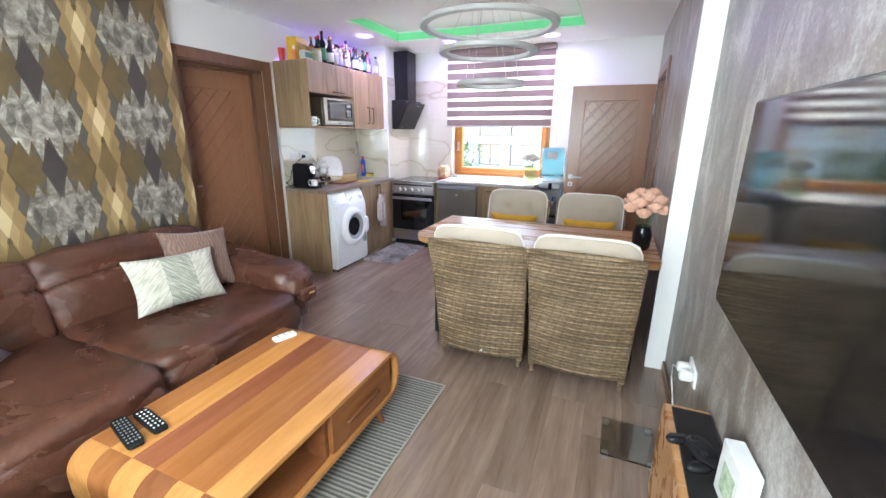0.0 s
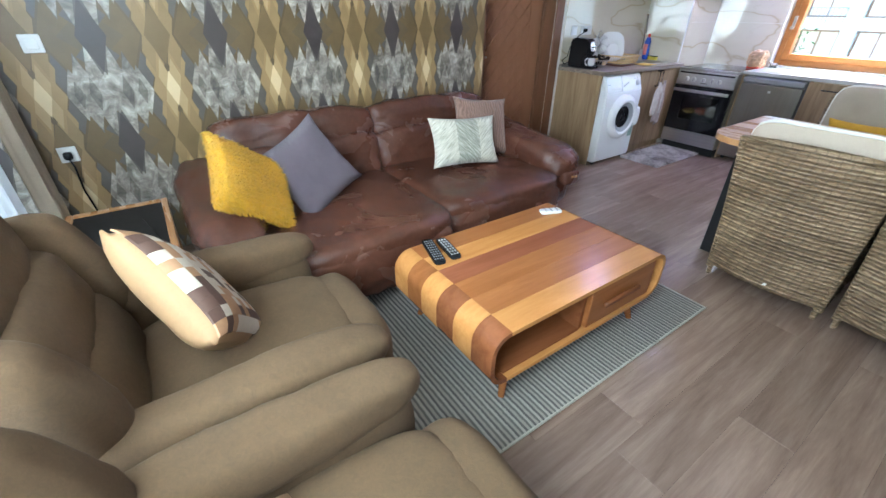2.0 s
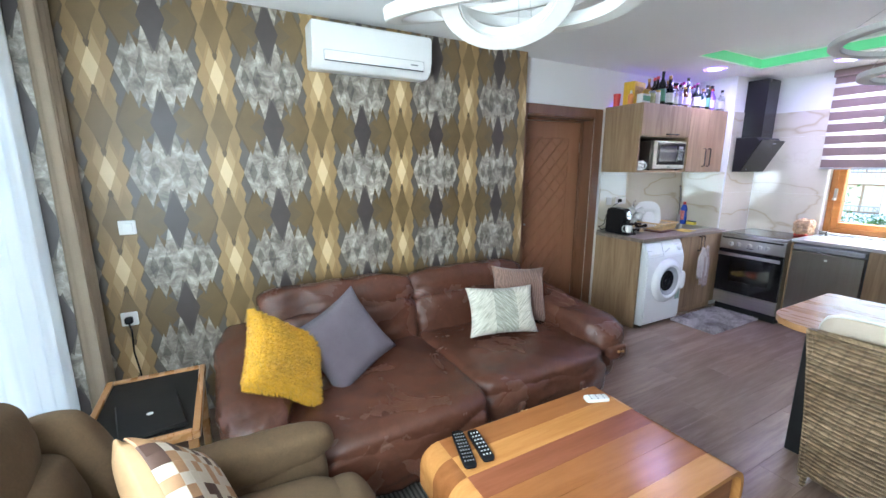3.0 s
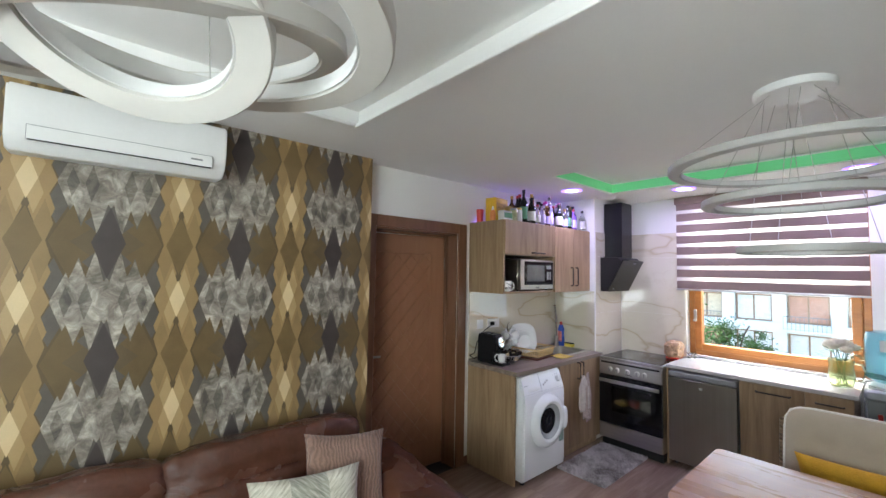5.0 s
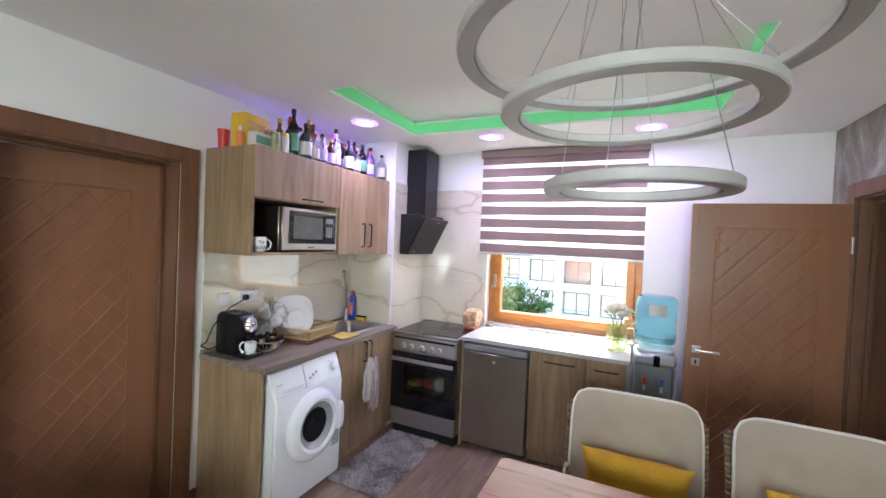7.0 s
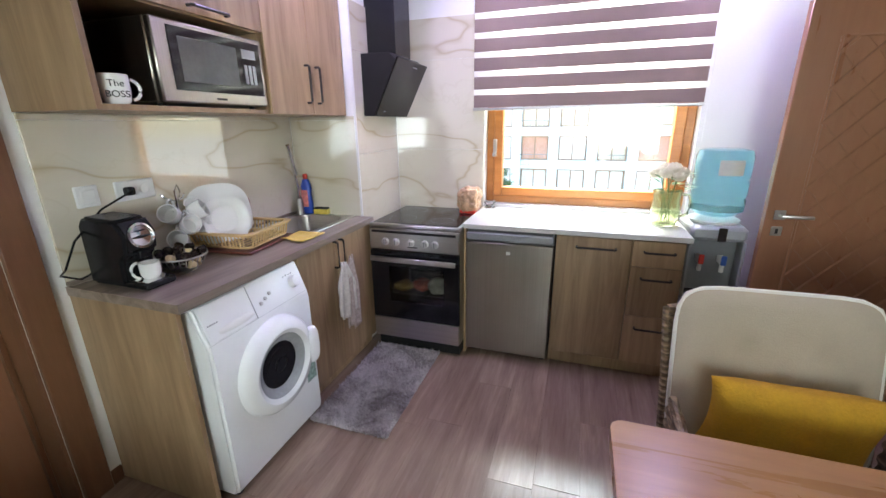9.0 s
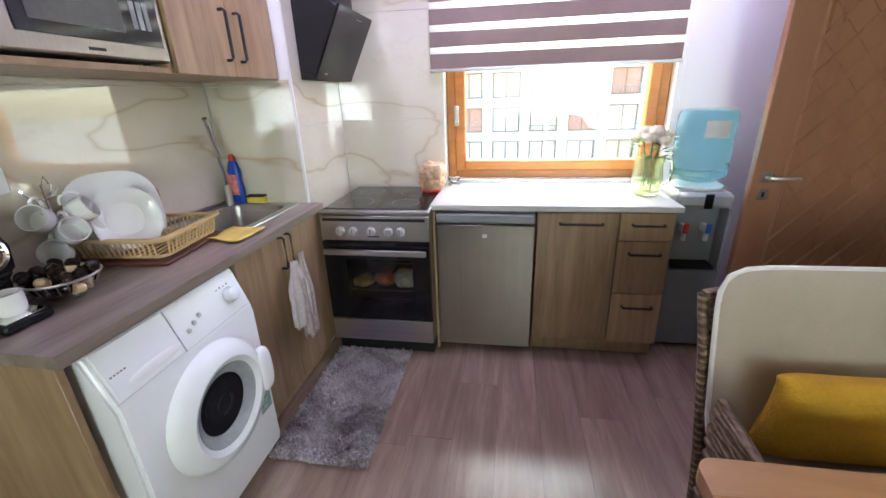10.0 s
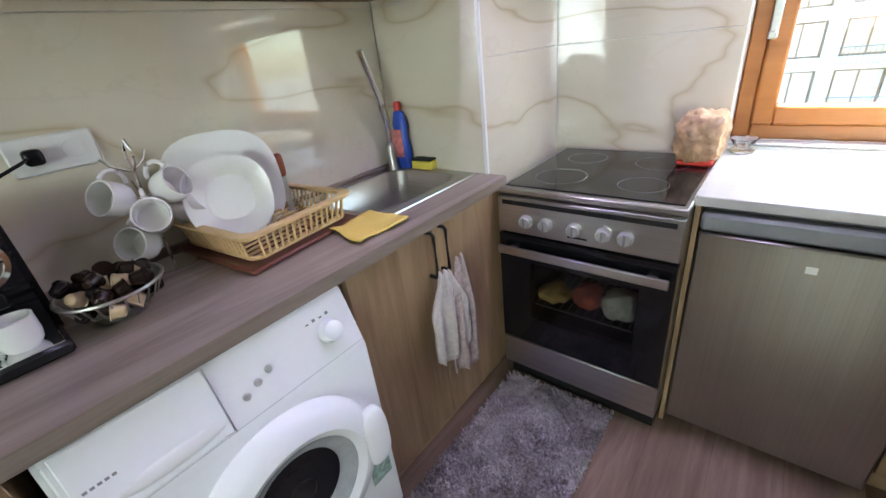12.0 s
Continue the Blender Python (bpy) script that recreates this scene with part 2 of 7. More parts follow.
def leather_material():
    n = Nodes("brown_leather")
    v = n.coords()
    a = n.noise(v, 3.0, 4, 0.6, 0.5)
    cr = n.noise(n.coords((1, 1, 1)), 14, 6, 0.7, 2.0)
    vo = n.t.nodes.new("ShaderNodeTexVoronoi")
    vo.feature = "DISTANCE_TO_EDGE"
    n.put(vo.inputs["Vector"], v)
    vo.inputs["Scale"].default_value = 160
    f = n.math("ADD", n.math("MULTIPLY", a, 0.6), n.math("MULTIPLY", cr, 0.4))
    c = n.ramp(f, [(0.3, (0.066, 0.024, 0.015)), (0.55, (0.104, 0.039, 0.023)), (0.75, (0.142, 0.060, 0.038))])
    fold = n.math("MINIMUM", n.math("MULTIPLY", n.math("ABSOLUTE", n.math("SUBTRACT", n.noise(n.coords((1, 1, 0.7)), 4.5, 3, 0.5, 1.2), 0.5)), 14.0), 1.0)
    h = n.math("ADD", n.math("MULTIPLY", cr, 0.8), n.math("ADD", n.math("MULTIPLY", vo.outputs["Distance"], 0.35), n.math("MULTIPLY", fold, 0.05)))
    n.bump(h, 0.32, 0.018)
    return n.set(Base_Color=c, Roughness=n.math("ADD", 0.16, n.math("MULTIPLY", a, 0.2)))


def brushed(name, col=(0.55, 0.54, 0.52), axis="z", rough=0.3, relief=0.06):
    n = Nodes(name)
    st = {"x": (1, 200, 200), "y": (200, 1, 200), "z": (200, 200, 1)}[axis]
    a = n.noise(n.coords(st), 1.0, 3)
    b = n.noise(n.coords(), 3, 3)
    c = n.ramp(n.math("ADD", n.math("MULTIPLY", a, 0.5), n.math("MULTIPLY", b, 0.5)), [(0.3, shade(col, 0.82)), (0.7, shade(col, 1.12))])
    n.bump(a, relief, 0.001)
    return n.set(Base_Color=c, Metallic=1.0, Roughness=n.math("ADD", rough - 0.05, n.math("MULTIPLY", a, 0.12)))


def grey_wallpaper_material():
    n = Nodes("grey_wallpaper")
    a = n.noise(n.world((3.4, 3.4, 1.9)), 1.0, 6, 0.66, 1.2)
    b = n.noise(n.world(), 70, 4, 0.7)
    f = n.math("ADD", n.math("MULTIPLY", a, 0.75), n.math("MULTIPLY", b, 0.25))
    c = n.ramp(f, [(0.36, (0.105, 0.080, 0.060)), (0.5, (0.235, 0.20, 0.17)), (0.63, (0.47, 0.45, 0.42))])
    n.bump(b, 0.06, 0.002)
    return n.set(Base_Color=c, Roughness=n.math("ADD", 0.22, n.math("MULTIPLY", a, 0.3)))


def shaggy_mat_material():
    n = Nodes("mat_pile")
    a = n.noise(n.world((5, 5, 5)), 1.0, 5, 0.7, 1.0)
    b = n.noise(n.world((60, 60, 60)), 1.0, 4, 0.8, 1.0)
    f = n.math("ADD", n.math("MULTIPLY", a, 0.6), n.math("MULTIPLY", b, 0.4))
    c = n.ramp(f, [(0.36, (0.17, 0.125, 0.130)), (0.46, (0.46, 0.395, 0.405)), (0.56, (0.78, 0.71, 0.72))])
    n.bump(b, 1.0, 0.012)
    return n.set(Base_Color=c, Roughness=0.95)


def ribbed(name, col, freq, depth):
    """Cloth with raised ribs."""
    n = Nodes(name)
    v = n.coords()
    sep = n.t.nodes.new("ShaderNodeSeparateXYZ")
    n.put(sep.inputs[0], v)
    a = sep.outputs[0]
    a = n.math("ADD", a, n.math("MULTIPLY", n.noise(v, 9, 4), 0.09))
    w = n.math("SINE", n.math("MULTIPLY", a, freq))
    f = n.math("ADD", n.math("MULTIPLY", n.math("ADD", w, 1.0), 0.3), n.math("MULTIPLY", n.noise(v, 60, 4), 0.4))
    c = n.ramp(f, [(0.2, shade(col, 1 - depth)), (0.8, shade(col, 1 + depth * 0.5))])
    n.bump(f, 0.7, 0.008)
    return n.set(Base_Color=c, Roughness=0.9, Sheen_Weight=0.2)


def strokes(name):
    """Cloth in three upright panels of slanting brush strokes, the middle one greener."""
    n = Nodes(name)
    sep = n.t.nodes.new("ShaderNodeSeparateXYZ")
    n.put(sep.inputs[0], n.coords())
    x, y = sep.outputs[0], sep.outputs[1]
    mid = n.math("LESS_THAN", n.math("ABSOLUTE", x), 0.085)
    s = n.math("ADD", n.math("MULTIPLY", mid, 2.0), -1.0)
    along = n.math("ADD", y, n.math("MULTIPLY", n.math("MULTIPLY", x, s), 0.9))
    across = n.math("SUBTRACT", n.math("MULTIPLY", x, s), y)
    cv = n.t.nodes.new("ShaderNodeCombineXYZ")
    n.put(cv.inputs[0], n.math("MULTIPLY", across, 9.0))
    n.put(cv.inputs[1], n.math("MULTIPLY", along, 75.0))
    g = n.noise(cv.outputs[0], 1.0, 4, 0.6)
    light = n.ramp(g, [(0.35, (0.36, 0.34, 0.26)), (0.5, (0.56, 0.53, 0.43)), (0.65, (0.70, 0.67, 0.58))])
    dark = n.ramp(g, [(0.35, (0.22, 0.22, 0.17)), (0.5, (0.36, 0.35, 0.28)), (0.68, (0.60, 0.57, 0.48))])
    n.bump(g, 0.3, 0.003)
    return n.set(Base_Color=n.mix(mid, light, dark), Roughness=0.85, Sheen_Weight=0.2)


def voile(name, col, through_):
    """Thin cloth that scatters light forward and lets a little straight through."""
    n = Nodes(name)
    w = n.noise(n.coords((250, 1, 250)), 1.0, 2)
    c = n.mix(w, shade(col, 0.92), col)
    d = n.node("ShaderNodeBsdfDiffuse", Color=c)
    tl = n.node("ShaderNodeBsdfTranslucent", Color=c)
    tp = n.node("ShaderNodeBsdfTransparent")
    m1 = n.t.nodes.new("ShaderNodeMixShader")
    m1.inputs[0].default_value = 0.55
    n.put(m1.inputs[1], d)
    n.put(m1.inputs[2], tl)
    m2 = n.t.nodes.new("ShaderNodeMixShader")
    m2.inputs[0].default_value = through_
    n.put(m2.inputs[1], m1.outputs[0])
    n.put(m2.inputs[2], tp)
    n.t.links.new(m2.outputs[0], n.t.nodes["Material Output"].inputs[0])
    return n.m


WHITE = plain("white_paint", (0.78, 0.765, 0.74), 0.6, var=0.03, scale=1.5, grain=120, bump=0.06)
CEIL = plain("ceiling_paint", (0.80, 0.785, 0.76), 0.7, var=0.025, scale=1.2, grain=90, bump=0.04)
PAPER = wallpaper_material()
GREYPAPER = grey_wallpaper_material()
MARBLE = marble_material()
FLOOR = floor_material()
OAK = wood("oak_laminate", (0.195, 0.115, 0.056), (0.43, 0.295, 0.172), "z", 0.38, 0.8, 1.2)
DOORWOOD = wood("walnut_door", (0.262, 0.116, 0.058), (0.312, 0.147, 0.078), "z", 0.30, 1.3, 0.2, rnd=False)
FRAMEWOOD = wood("walnut_frame", (0.130, 0.054, 0.025), (0.215, 0.100, 0.050), "z", 0.36, 1.3, 0.3, rnd=False)
WINWOOD = wood("orange_window_wood", (0.34, 0.115, 0.022), (0.52, 0.215, 0.055), "x", 0.35, 1.0, 0.4)
TABLEWOOD = wood("dining_wood", (0.35, 0.165, 0.066), (0.54, 0.29, 0.125), "x", 0.28, 0.9, 0.6)
TEAK_D = wood("teak_dark", (0.150, 0.048, 0.017), (0.275, 0.100, 0.038), "y", 0.24, 0.9, 0.8)
TEAK_M = wood("teak_mid", (0.25, 0.085, 0.024), (0.40, 0.155, 0.048), "y", 0.24, 0.9, 0.8)
TEAK_L = wood("teak_light", (0.41, 0.165, 0.042), (0.62, 0.30, 0.095), "y", 0.24, 0.9, 0.8)
TEAK_R = wood("teak_red", (0.215, 0.062, 0.026), (0.345, 0.120, 0.056), "y", 0.24, 0.9, 0.8)
COUNTER = wood("counter_laminate", (0.105, 0.078, 0.060), (0.36, 0.290, 0.240), "y", 0.30, 0.55, 2.6, rnd=False)
SILL = plain("pale_countertop", (0.50, 0.485, 0.465), 0.16, var=0.06, scale=3, grain=40, bump=0.02)
LEATHER = leather_material()
OLIVE = fluffy("olive_suede", (0.100, 0.059, 0.027), 55, 0.15, 0.22, 0.0)
OLIVE_D = fluffy("olive_suede_seat", (0.098, 0.058, 0.026), 55, 0.15, 0.22, 0.0)
WICKER = wicker_material()
CREAM = plain("cream_fabric", (0.43, 0.355, 0.28), 0.9, var=0.09, scale=5, grain=240, bump=0.35)
PIPING = plain("pale_piping", (0.72, 0.68, 0.62), 0.8, var=0.05)
MUSTARD = plain("mustard_knit", (0.58, 0.315, 0.020), 0.9, var=0.18, scale=9, grain=130, bump=1.0)
YELLOWFUR = fluffy("yellow_faux_fur", (0.82, 0.42, 0.014), 70, 1.0, 0.3)
PLUM = fluffy("grey_violet_pile", (0.140, 0.108, 0.128), 120, 0.8, 0.25)
SAGE = strokes("sage_strokes")
BLUSH = ribbed("dusky_ribbed_velvet", (0.26, 0.155, 0.115), 330.0, 0.25)
TANHIDE = plain("tan_hide", (0.36, 0.215, 0.105), 0.7, var=0.1)
HIDE_W = plain("white_hide", (0.52, 0.45, 0.36), 0.75, var=0.1)
HIDE_B = plain("brown_hide", (0.085, 0.042, 0.028), 0.7, var=0.15)
HIDE_T = plain("caramel_hide", (0.36, 0.20, 0.10), 0.7, var=0.15)
RUG = stripes_material("woven_rug", [(0.080, 0.075, 0.070), (0.33, 0.305, 0.265), (0.11, 0.104, 0.094), (0.40, 0.37, 0.325)], "Y", 0.044)
RUGEDGE = plain("rug_fringe", (0.42, 0.39, 0.33), 0.9, var=0.15, grain=120, bump=0.5)
MATPILE = shaggy_mat_material()
ENAMEL = plain("white_enamel", (0.80, 0.80, 0.80), 0.22, var=0.02, bump=0.0)
WHITEPL = plain("white_plastic", (0.74, 0.73, 0.71), 0.35, var=0.03, bump=0.02)
GREYPL = plain("grey_plastic", (0.22, 0.22, 0.225), 0.4, var=0.06, bump=0.02)
BLACKPL = plain("black_plastic", (0.012, 0.012, 0.013), 0.25, var=0.1, bump=0.02, Specular_IOR_Level=0.3)
BLACKMATT = plain("black_matt", (0.015, 0.014, 0.014), 0.5, var=0.1, bump=0.05, Specular_IOR_Level=0.25)
BLACKGLASS = plain("black_glass", (0.006, 0.006, 0.007), 0.08, var=0.05, bump=0.0, Specular_IOR_Level=0.4)
STEEL = brushed("brushed_steel", (0.50, 0.485, 0.46), "x", 0.3)
STEELV = brushed("brushed_steel_upright", (0.33, 0.300, 0.262), "z", 0.30, 0.008)
CHROME = plain("chrome", (0.78, 0.78, 0.78), 0.08, 1.0, var=0.03, bump=0.0)
BLACKMETAL = plain("black_handle", (0.035, 0.030, 0.028), 0.4, 0.6, var=0.1, bump=0.03)
SATIN = plain("satin_metal", (0.50, 0.485, 0.46), 0.35, 0.5, var=0.04, bump=0.02)
GLASS = clear("pane_glass")
TINTGLASS = clear("smoky_glass", (0.80, 0.82, 0.80))
WATERBLUE = clear("blue_bottle", (0.42, 0.78, 0.86), 0.05, 1.33, 0.9)
GREENGLASS = clear("green_jug_glass", (0.80, 0.88, 0.62), 0.10, 1.45, 0.92)
CERAMIC = plain("white_ceramic", (0.80, 0.785, 0.76), 0.12, var=0.02, bump=0.0)
RINGWHITE = plain("ring_enamel", (0.40, 0.385, 0.365), 0.45, var=0.03, bump=0.02)

# ---- building helpers ----
def box(bm, x0, x1, y0, y1, z0, z1, bevel=0.0, seg=1):
    vs = [bm.verts.new((x, y, z)) for x in (x0, x1) for y in (y0, y1) for z in (z0, z1)]
    fs = [bm.faces.new([vs[i] for i in q]) for q in ((0, 1, 3, 2), (4, 6, 7, 5), (0, 4, 5, 1), (2, 3, 7, 6), (0, 2, 6, 4), (1, 5, 7, 3))]
    if bevel:
        es = list({e for f in fs for e in f.edges})
        bmesh.ops.bevel(bm, geom=es, offset=bevel, segments=seg, profile=0.5, affect="EDGES")
    return vs


def lathe(bm, profile, n=24, at=(0, 0, 0), m=None):
    """Turns (radius, height) pairs round the z axis."""
    rings = []
    for r, h in profile:
        ring = []
        for k in range(n):
            a = 2 * math.pi * k / n
            p = Vector((r * math.cos(a), r * math.sin(a), h))
            if m:
                p = m @ p
            ring.append(bm.verts.new(p + Vector(at)))
        rings.append(ring)
    for a, b in zip(rings, rings[1:]):
        for k in range(n):
            bm.faces.new((a[k], a[(k + 1) % n], b[(k + 1) % n], b[k]))
    if profile[0][0] > 1e-5:
        bm.faces.new(list(reversed(rings[0])))
    if profile[-1][0] > 1e-5:
        bm.faces.new(rings[-1])


def tube(bm, pts, r, n=8, closed=False):
    """A round bar along a line of points."""
    pts = [Vector(p) for p in pts]
    rings = []
    last = len(pts)
    for i, p in enumerate(pts):
        a = pts[(i - 1) % last] if closed or i else p
        b = pts[(i + 1) % last] if closed or i < last - 1 else p
        d = (b - a).normalized()
        side = d.cross(Vector((0, 0, 1)))
        if side.length < 0.05:
            side = d.cross(Vector((1, 0, 0)))
        side.normalize()
        up = side.cross(d)
        rings.append([bm.verts.new(p + r * (math.cos(2 * math.pi * k / n) * side + math.sin(2 * math.pi * k / n) * up)) for k in range(n)])
    pairs = list(zip(rings, rings[1:])) + ([(rings[-1], rings[0])] if closed else [])
    for a, b in pairs:
        for k in range(n):
            bm.faces.new((a[k], a[(k + 1) % n], b[(k + 1) % n], b[k]))
    if not closed:
        bm.faces.new(list(reversed(rings[0])))
        bm.faces.new(rings[-1])


def puff(bm, c, size, k=4.0, n=12, wrinkle=0.0, freq=4.0, m=None, seed=0.0):
    """A stuffed, rounded block: a cube rounded by a power norm, with creases."""
    seen = {}
    c = Vector(c)
    half = Vector(size) / 2
    faces = []
    for ax in range(3):
        for sg in (-1, 1):
            grid = {}
            for i in range(n + 1):
                for j in range(n + 1):
                    p = [0, 0, 0]
                    p[ax] = sg
                    p[(ax + 1) % 3] = -1 + 2 * i / n
                    p[(ax + 2) % 3] = -1 + 2 * j / n
                    key = tuple(round(q, 5) for q in p)
                    if key not in seen:
                        q = Vector(p)
                        q /= sum(abs(t) ** k for t in q) ** (1 / k)
                        w = Vector((q.x * half.x, q.y * half.y, q.z * half.z))
                        if wrinkle:
                            nz = noise.noise(w * freq + Vector((seed, seed * 1.7, 0))) + 0.5 * noise.noise(w * freq * 2.7 + Vector((0, seed, 3))) + 0.3 * noise.noise(w * freq * 6 + Vector((seed, 0, 5)))
                            w += q.normalized() * nz * wrinkle
                        if m:
                            w = m @ w
                        seen[key] = bm.verts.new(w + c)
                    grid[i, j] = seen[key]
            for i in range(n):
                for j in range(n):
                    f = [grid[i, j], grid[i + 1, j], grid[i + 1, j + 1], grid[i, j + 1]]
                    bm.faces.new(f if sg > 0 else f[::-1])


def cushion(bm, w, h, t, m, n=14, wrinkle=0.006, seed=0.0, pinch=0.1):
    """A throw pillow w by h by t, pinched at its corners, centred, at the pose m."""
    sides = []
    for sg in (1, -1):
        grid = []
        for i in range(n + 1):
            row = []
            for j in range(n + 1):
                u, v = -1 + 2 * i / n, -1 + 2 * j / n
                th = (max(0, 1 - u ** 4) * max(0, 1 - v ** 4)) ** 0.5
                x = u * w / 2 * (1 - pinch * (1 - v * v) * abs(u))
                y = v * h / 2 * (1 - pinch * (1 - u * u) * abs(v))
                z = sg * (th * t / 2 + 0.004) + wrinkle * noise.noise(Vector((x * 9 + seed, y * 9, sg * 2)))
                row.append(bm.verts.new(m @ Vector((x, y, z))))
            grid.append(row)
        for i in range(n):
            for j in range(n):
                f = [grid[i][j], grid[i + 1][j], grid[i + 1][j + 1], grid[i][j + 1]]
                bm.faces.new(f if sg > 0 else f[::-1])
        sides.append(grid)
    a, b = sides
    rim = [(i, 0) for i in range(n)] + [(n, j) for j in range(n)] + [(n - i, n) for i in range(n)] + [(0, n - j) for j in range(n)]
    for (i, j), (p, q) in zip(rim, rim[1:] + rim[:1]):
        bm.faces.new((a[p][q], a[i][j], b[i][j], b[p][q]))


def prism(bm, outline, lo, hi, axis="y"):
    """Extrudes an outline. axis y: points are (x, z); axis x: (y, z); axis z: (x, y)."""
    def at(p, h):
        return {"y": (p[0], h, p[1]), "x": (h, p[0], p[1]), "z": (p[0], p[1], h)}[axis]
    a = [bm.verts.new(at(p, lo)) for p in outline]
    b = [bm.verts.new(at(p, hi)) for p in outline]
    bm.faces.new(a)
    bm.faces.new(b[::-1])
    for i in range(len(a)):
        j = (i + 1) % len(a)
        bm.faces.new((a[j], a[i], b[i], b[j]))
    bmesh.ops.recalc_face_normals(bm, faces=bm.faces[:])


def mesh_of(name, bm, material, smooth=False):
    me = bpy.data.meshes.new(name)
    bm.to_mesh(me)
    bm.free()
    me.materials.append(material)
    if smooth:
        me.polygons.foreach_set("use_smooth", [True] * len(me.polygons))
        if smooth != "all":
            me.set_sharp_from_angle(angle=radians(38))
    return me


def thing(name, label, category, at=(0, 0, 0), rz=0.0, group="", kind=""):
    ob = new(name)
    ob.empty_display_size = 0.05
    ob.matrix_basis = pose(*at, 0, 0, rz)
    return tagged(ob, label, category, group, kind)


def part(name, bm, material, parent, label="", smooth=True):
    ob = new(name, mesh_of(name, bm, material, smooth))
    ob.parent = parent
    return tagged(ob, label)


def solo(name, bm, material, label, category, group="", kind="", smooth=True, m=None):
    ob = new(name, mesh_of(name, bm, material, smooth))
    if m:
        ob.matrix_basis = m
    return tagged(ob, label, category, group, kind)


def blocks(*rows, bevel=0.0):
    bm = bmesh.new()
    for r in rows:
        box(bm, *r, bevel)
    return bm


def turned(profile, n=24, at=(0, 0, 0), m=None):
    bm = bmesh.new()
    lathe(bm, profile, n, at, m)
    return bm


def bar(pts, r, n=8, closed=False):
    bm = bmesh.new()
    tube(bm, pts, r, n, closed)
    return bm


def puffs(*rows, **kw):
    bm = bmesh.new()
    for c, s in rows:
        puff(bm, c, s, **kw)
    return bm


# ---- the room ----
H = 2.52
XL, XP, XN = -2.80, -2.68, -2.32      # door wall, papered wall face, pillar face
XR, XT = 0.80, 0.91                   # dining wall, screen wall
YB, YW, YN = -0.85, 5.45, 4.85        # back wall, window wall, niche end
T = 0.20


def wall(name, *rows, material=WHITE, label="white painted plaster wall", bevel=0.0):
    return solo(name, blocks(*rows, bevel=bevel), material, label, "wall", kind="structure", smooth=False)


wall("wall_papered", (XP - 0.25, XP, YB - 0.02, 2.33, 0, H), material=PAPER, label="wall with argyle wallpaper in gold, olive and grey")
D1 = (2.44, 3.30, 2.05)
wall("wall_door", (XL - T, XL, 2.332, D1[0], 0, H), (XL - T, XL, D1[1], YN, 0, H), (XL - T, XL, D1[0], D1[1], D1[2], H))
wall("wall_niche", (XL - T, XN, YN, YW + T, 0, H))
WX = (-1.64, -0.33, 0.90, 2.44)       # window opening x0 x1 z0 z1
wall("wall_window", (XN, WX[0], YW, YW + T, 0, H), (WX[1], XT + T, YW, YW + T, 0, H), (WX[0], WX[1], YW, YW + T, 0, WX[2]), (WX[0], WX[1], YW, YW + T, WX[3], H))
D2 = (4.27, 5.09, 2.03)
wall("wall_dining", (XR, XR + 0.3, 2.80, D2[0], 0, H), (XR, XR + 0.3, D2[1], YW, 0, H), (XR, XR + 0.3, D2[0], D2[1], D2[2], H), material=GREYPAPER, label="wall with mottled silvery grey wallpaper")
wall("wall_end_strip", (XR - 0.004, XT + 0.19, 2.786, 2.799, 0, H), label="white painted narrow wall end")
wall("wall_screen", (XT, XT + T, YB, 2.785, 0, H), material=GREYPAPER, label="wall with mottled silvery grey wallpaper")
BX = (-2.35, 0.35, 0.12, 2.3)
wall("wall_back", (XP - 0.25, BX[0], YB - T, YB - 0.021, 0, H), (BX[1], XT + T, YB - T, YB, 0, H), (BX[0], BX[1], YB - T, YB, 0, BX[2]), (BX[0], BX[1], YB - T, YB, BX[3], H))

# hall beyond the open door
solo("hall_floor", blocks((XR + 0.0, 2.6, 3.2, 6.0, -0.10, -0.004)), FRAMEWOOD, "dark floor of the hall beyond the door", "floor", kind="structure", smooth=False)
wall("hall_wall", (2.4, 2.6, 3.2, 6.0, 0, H), (1.11, 2.4, 3.2, 3.4, 0, H), (1.12, 2.4, 5.8, 6.0, 0, H))
solo("hall_ceiling", blocks((1.11, 2.6, 3.2, 6.0, H, H + 0.1)), CEIL, "white hall ceiling", "ceiling", kind="structure", smooth=False)

# closing box added unseen behind the door ajar, to keep the sky out
solo("closing_floor", blocks((-4.6, XL - T - 0.002, 1.6, 4.4, -0.10, -0.004)), FRAMEWOOD, "dark floor added behind the door to close the gap", "floor", kind="structure", smooth=False)
wall("closing_wall", (-4.8, -4.6, 1.6, 4.4, 0, H), (-4.6, XL - T - 0.052, 1.6, 1.8, 0, H), (-4.6, XL - T - 0.002, 4.2, 4.4, 0, H))
solo("closing_ceiling", blocks((-4.8, XL - T - 0.052, 1.6, 4.4, H, H + 0.1)), CEIL, "white ceiling added behind the door to close the gap", "ceiling", kind="structure", smooth=False)

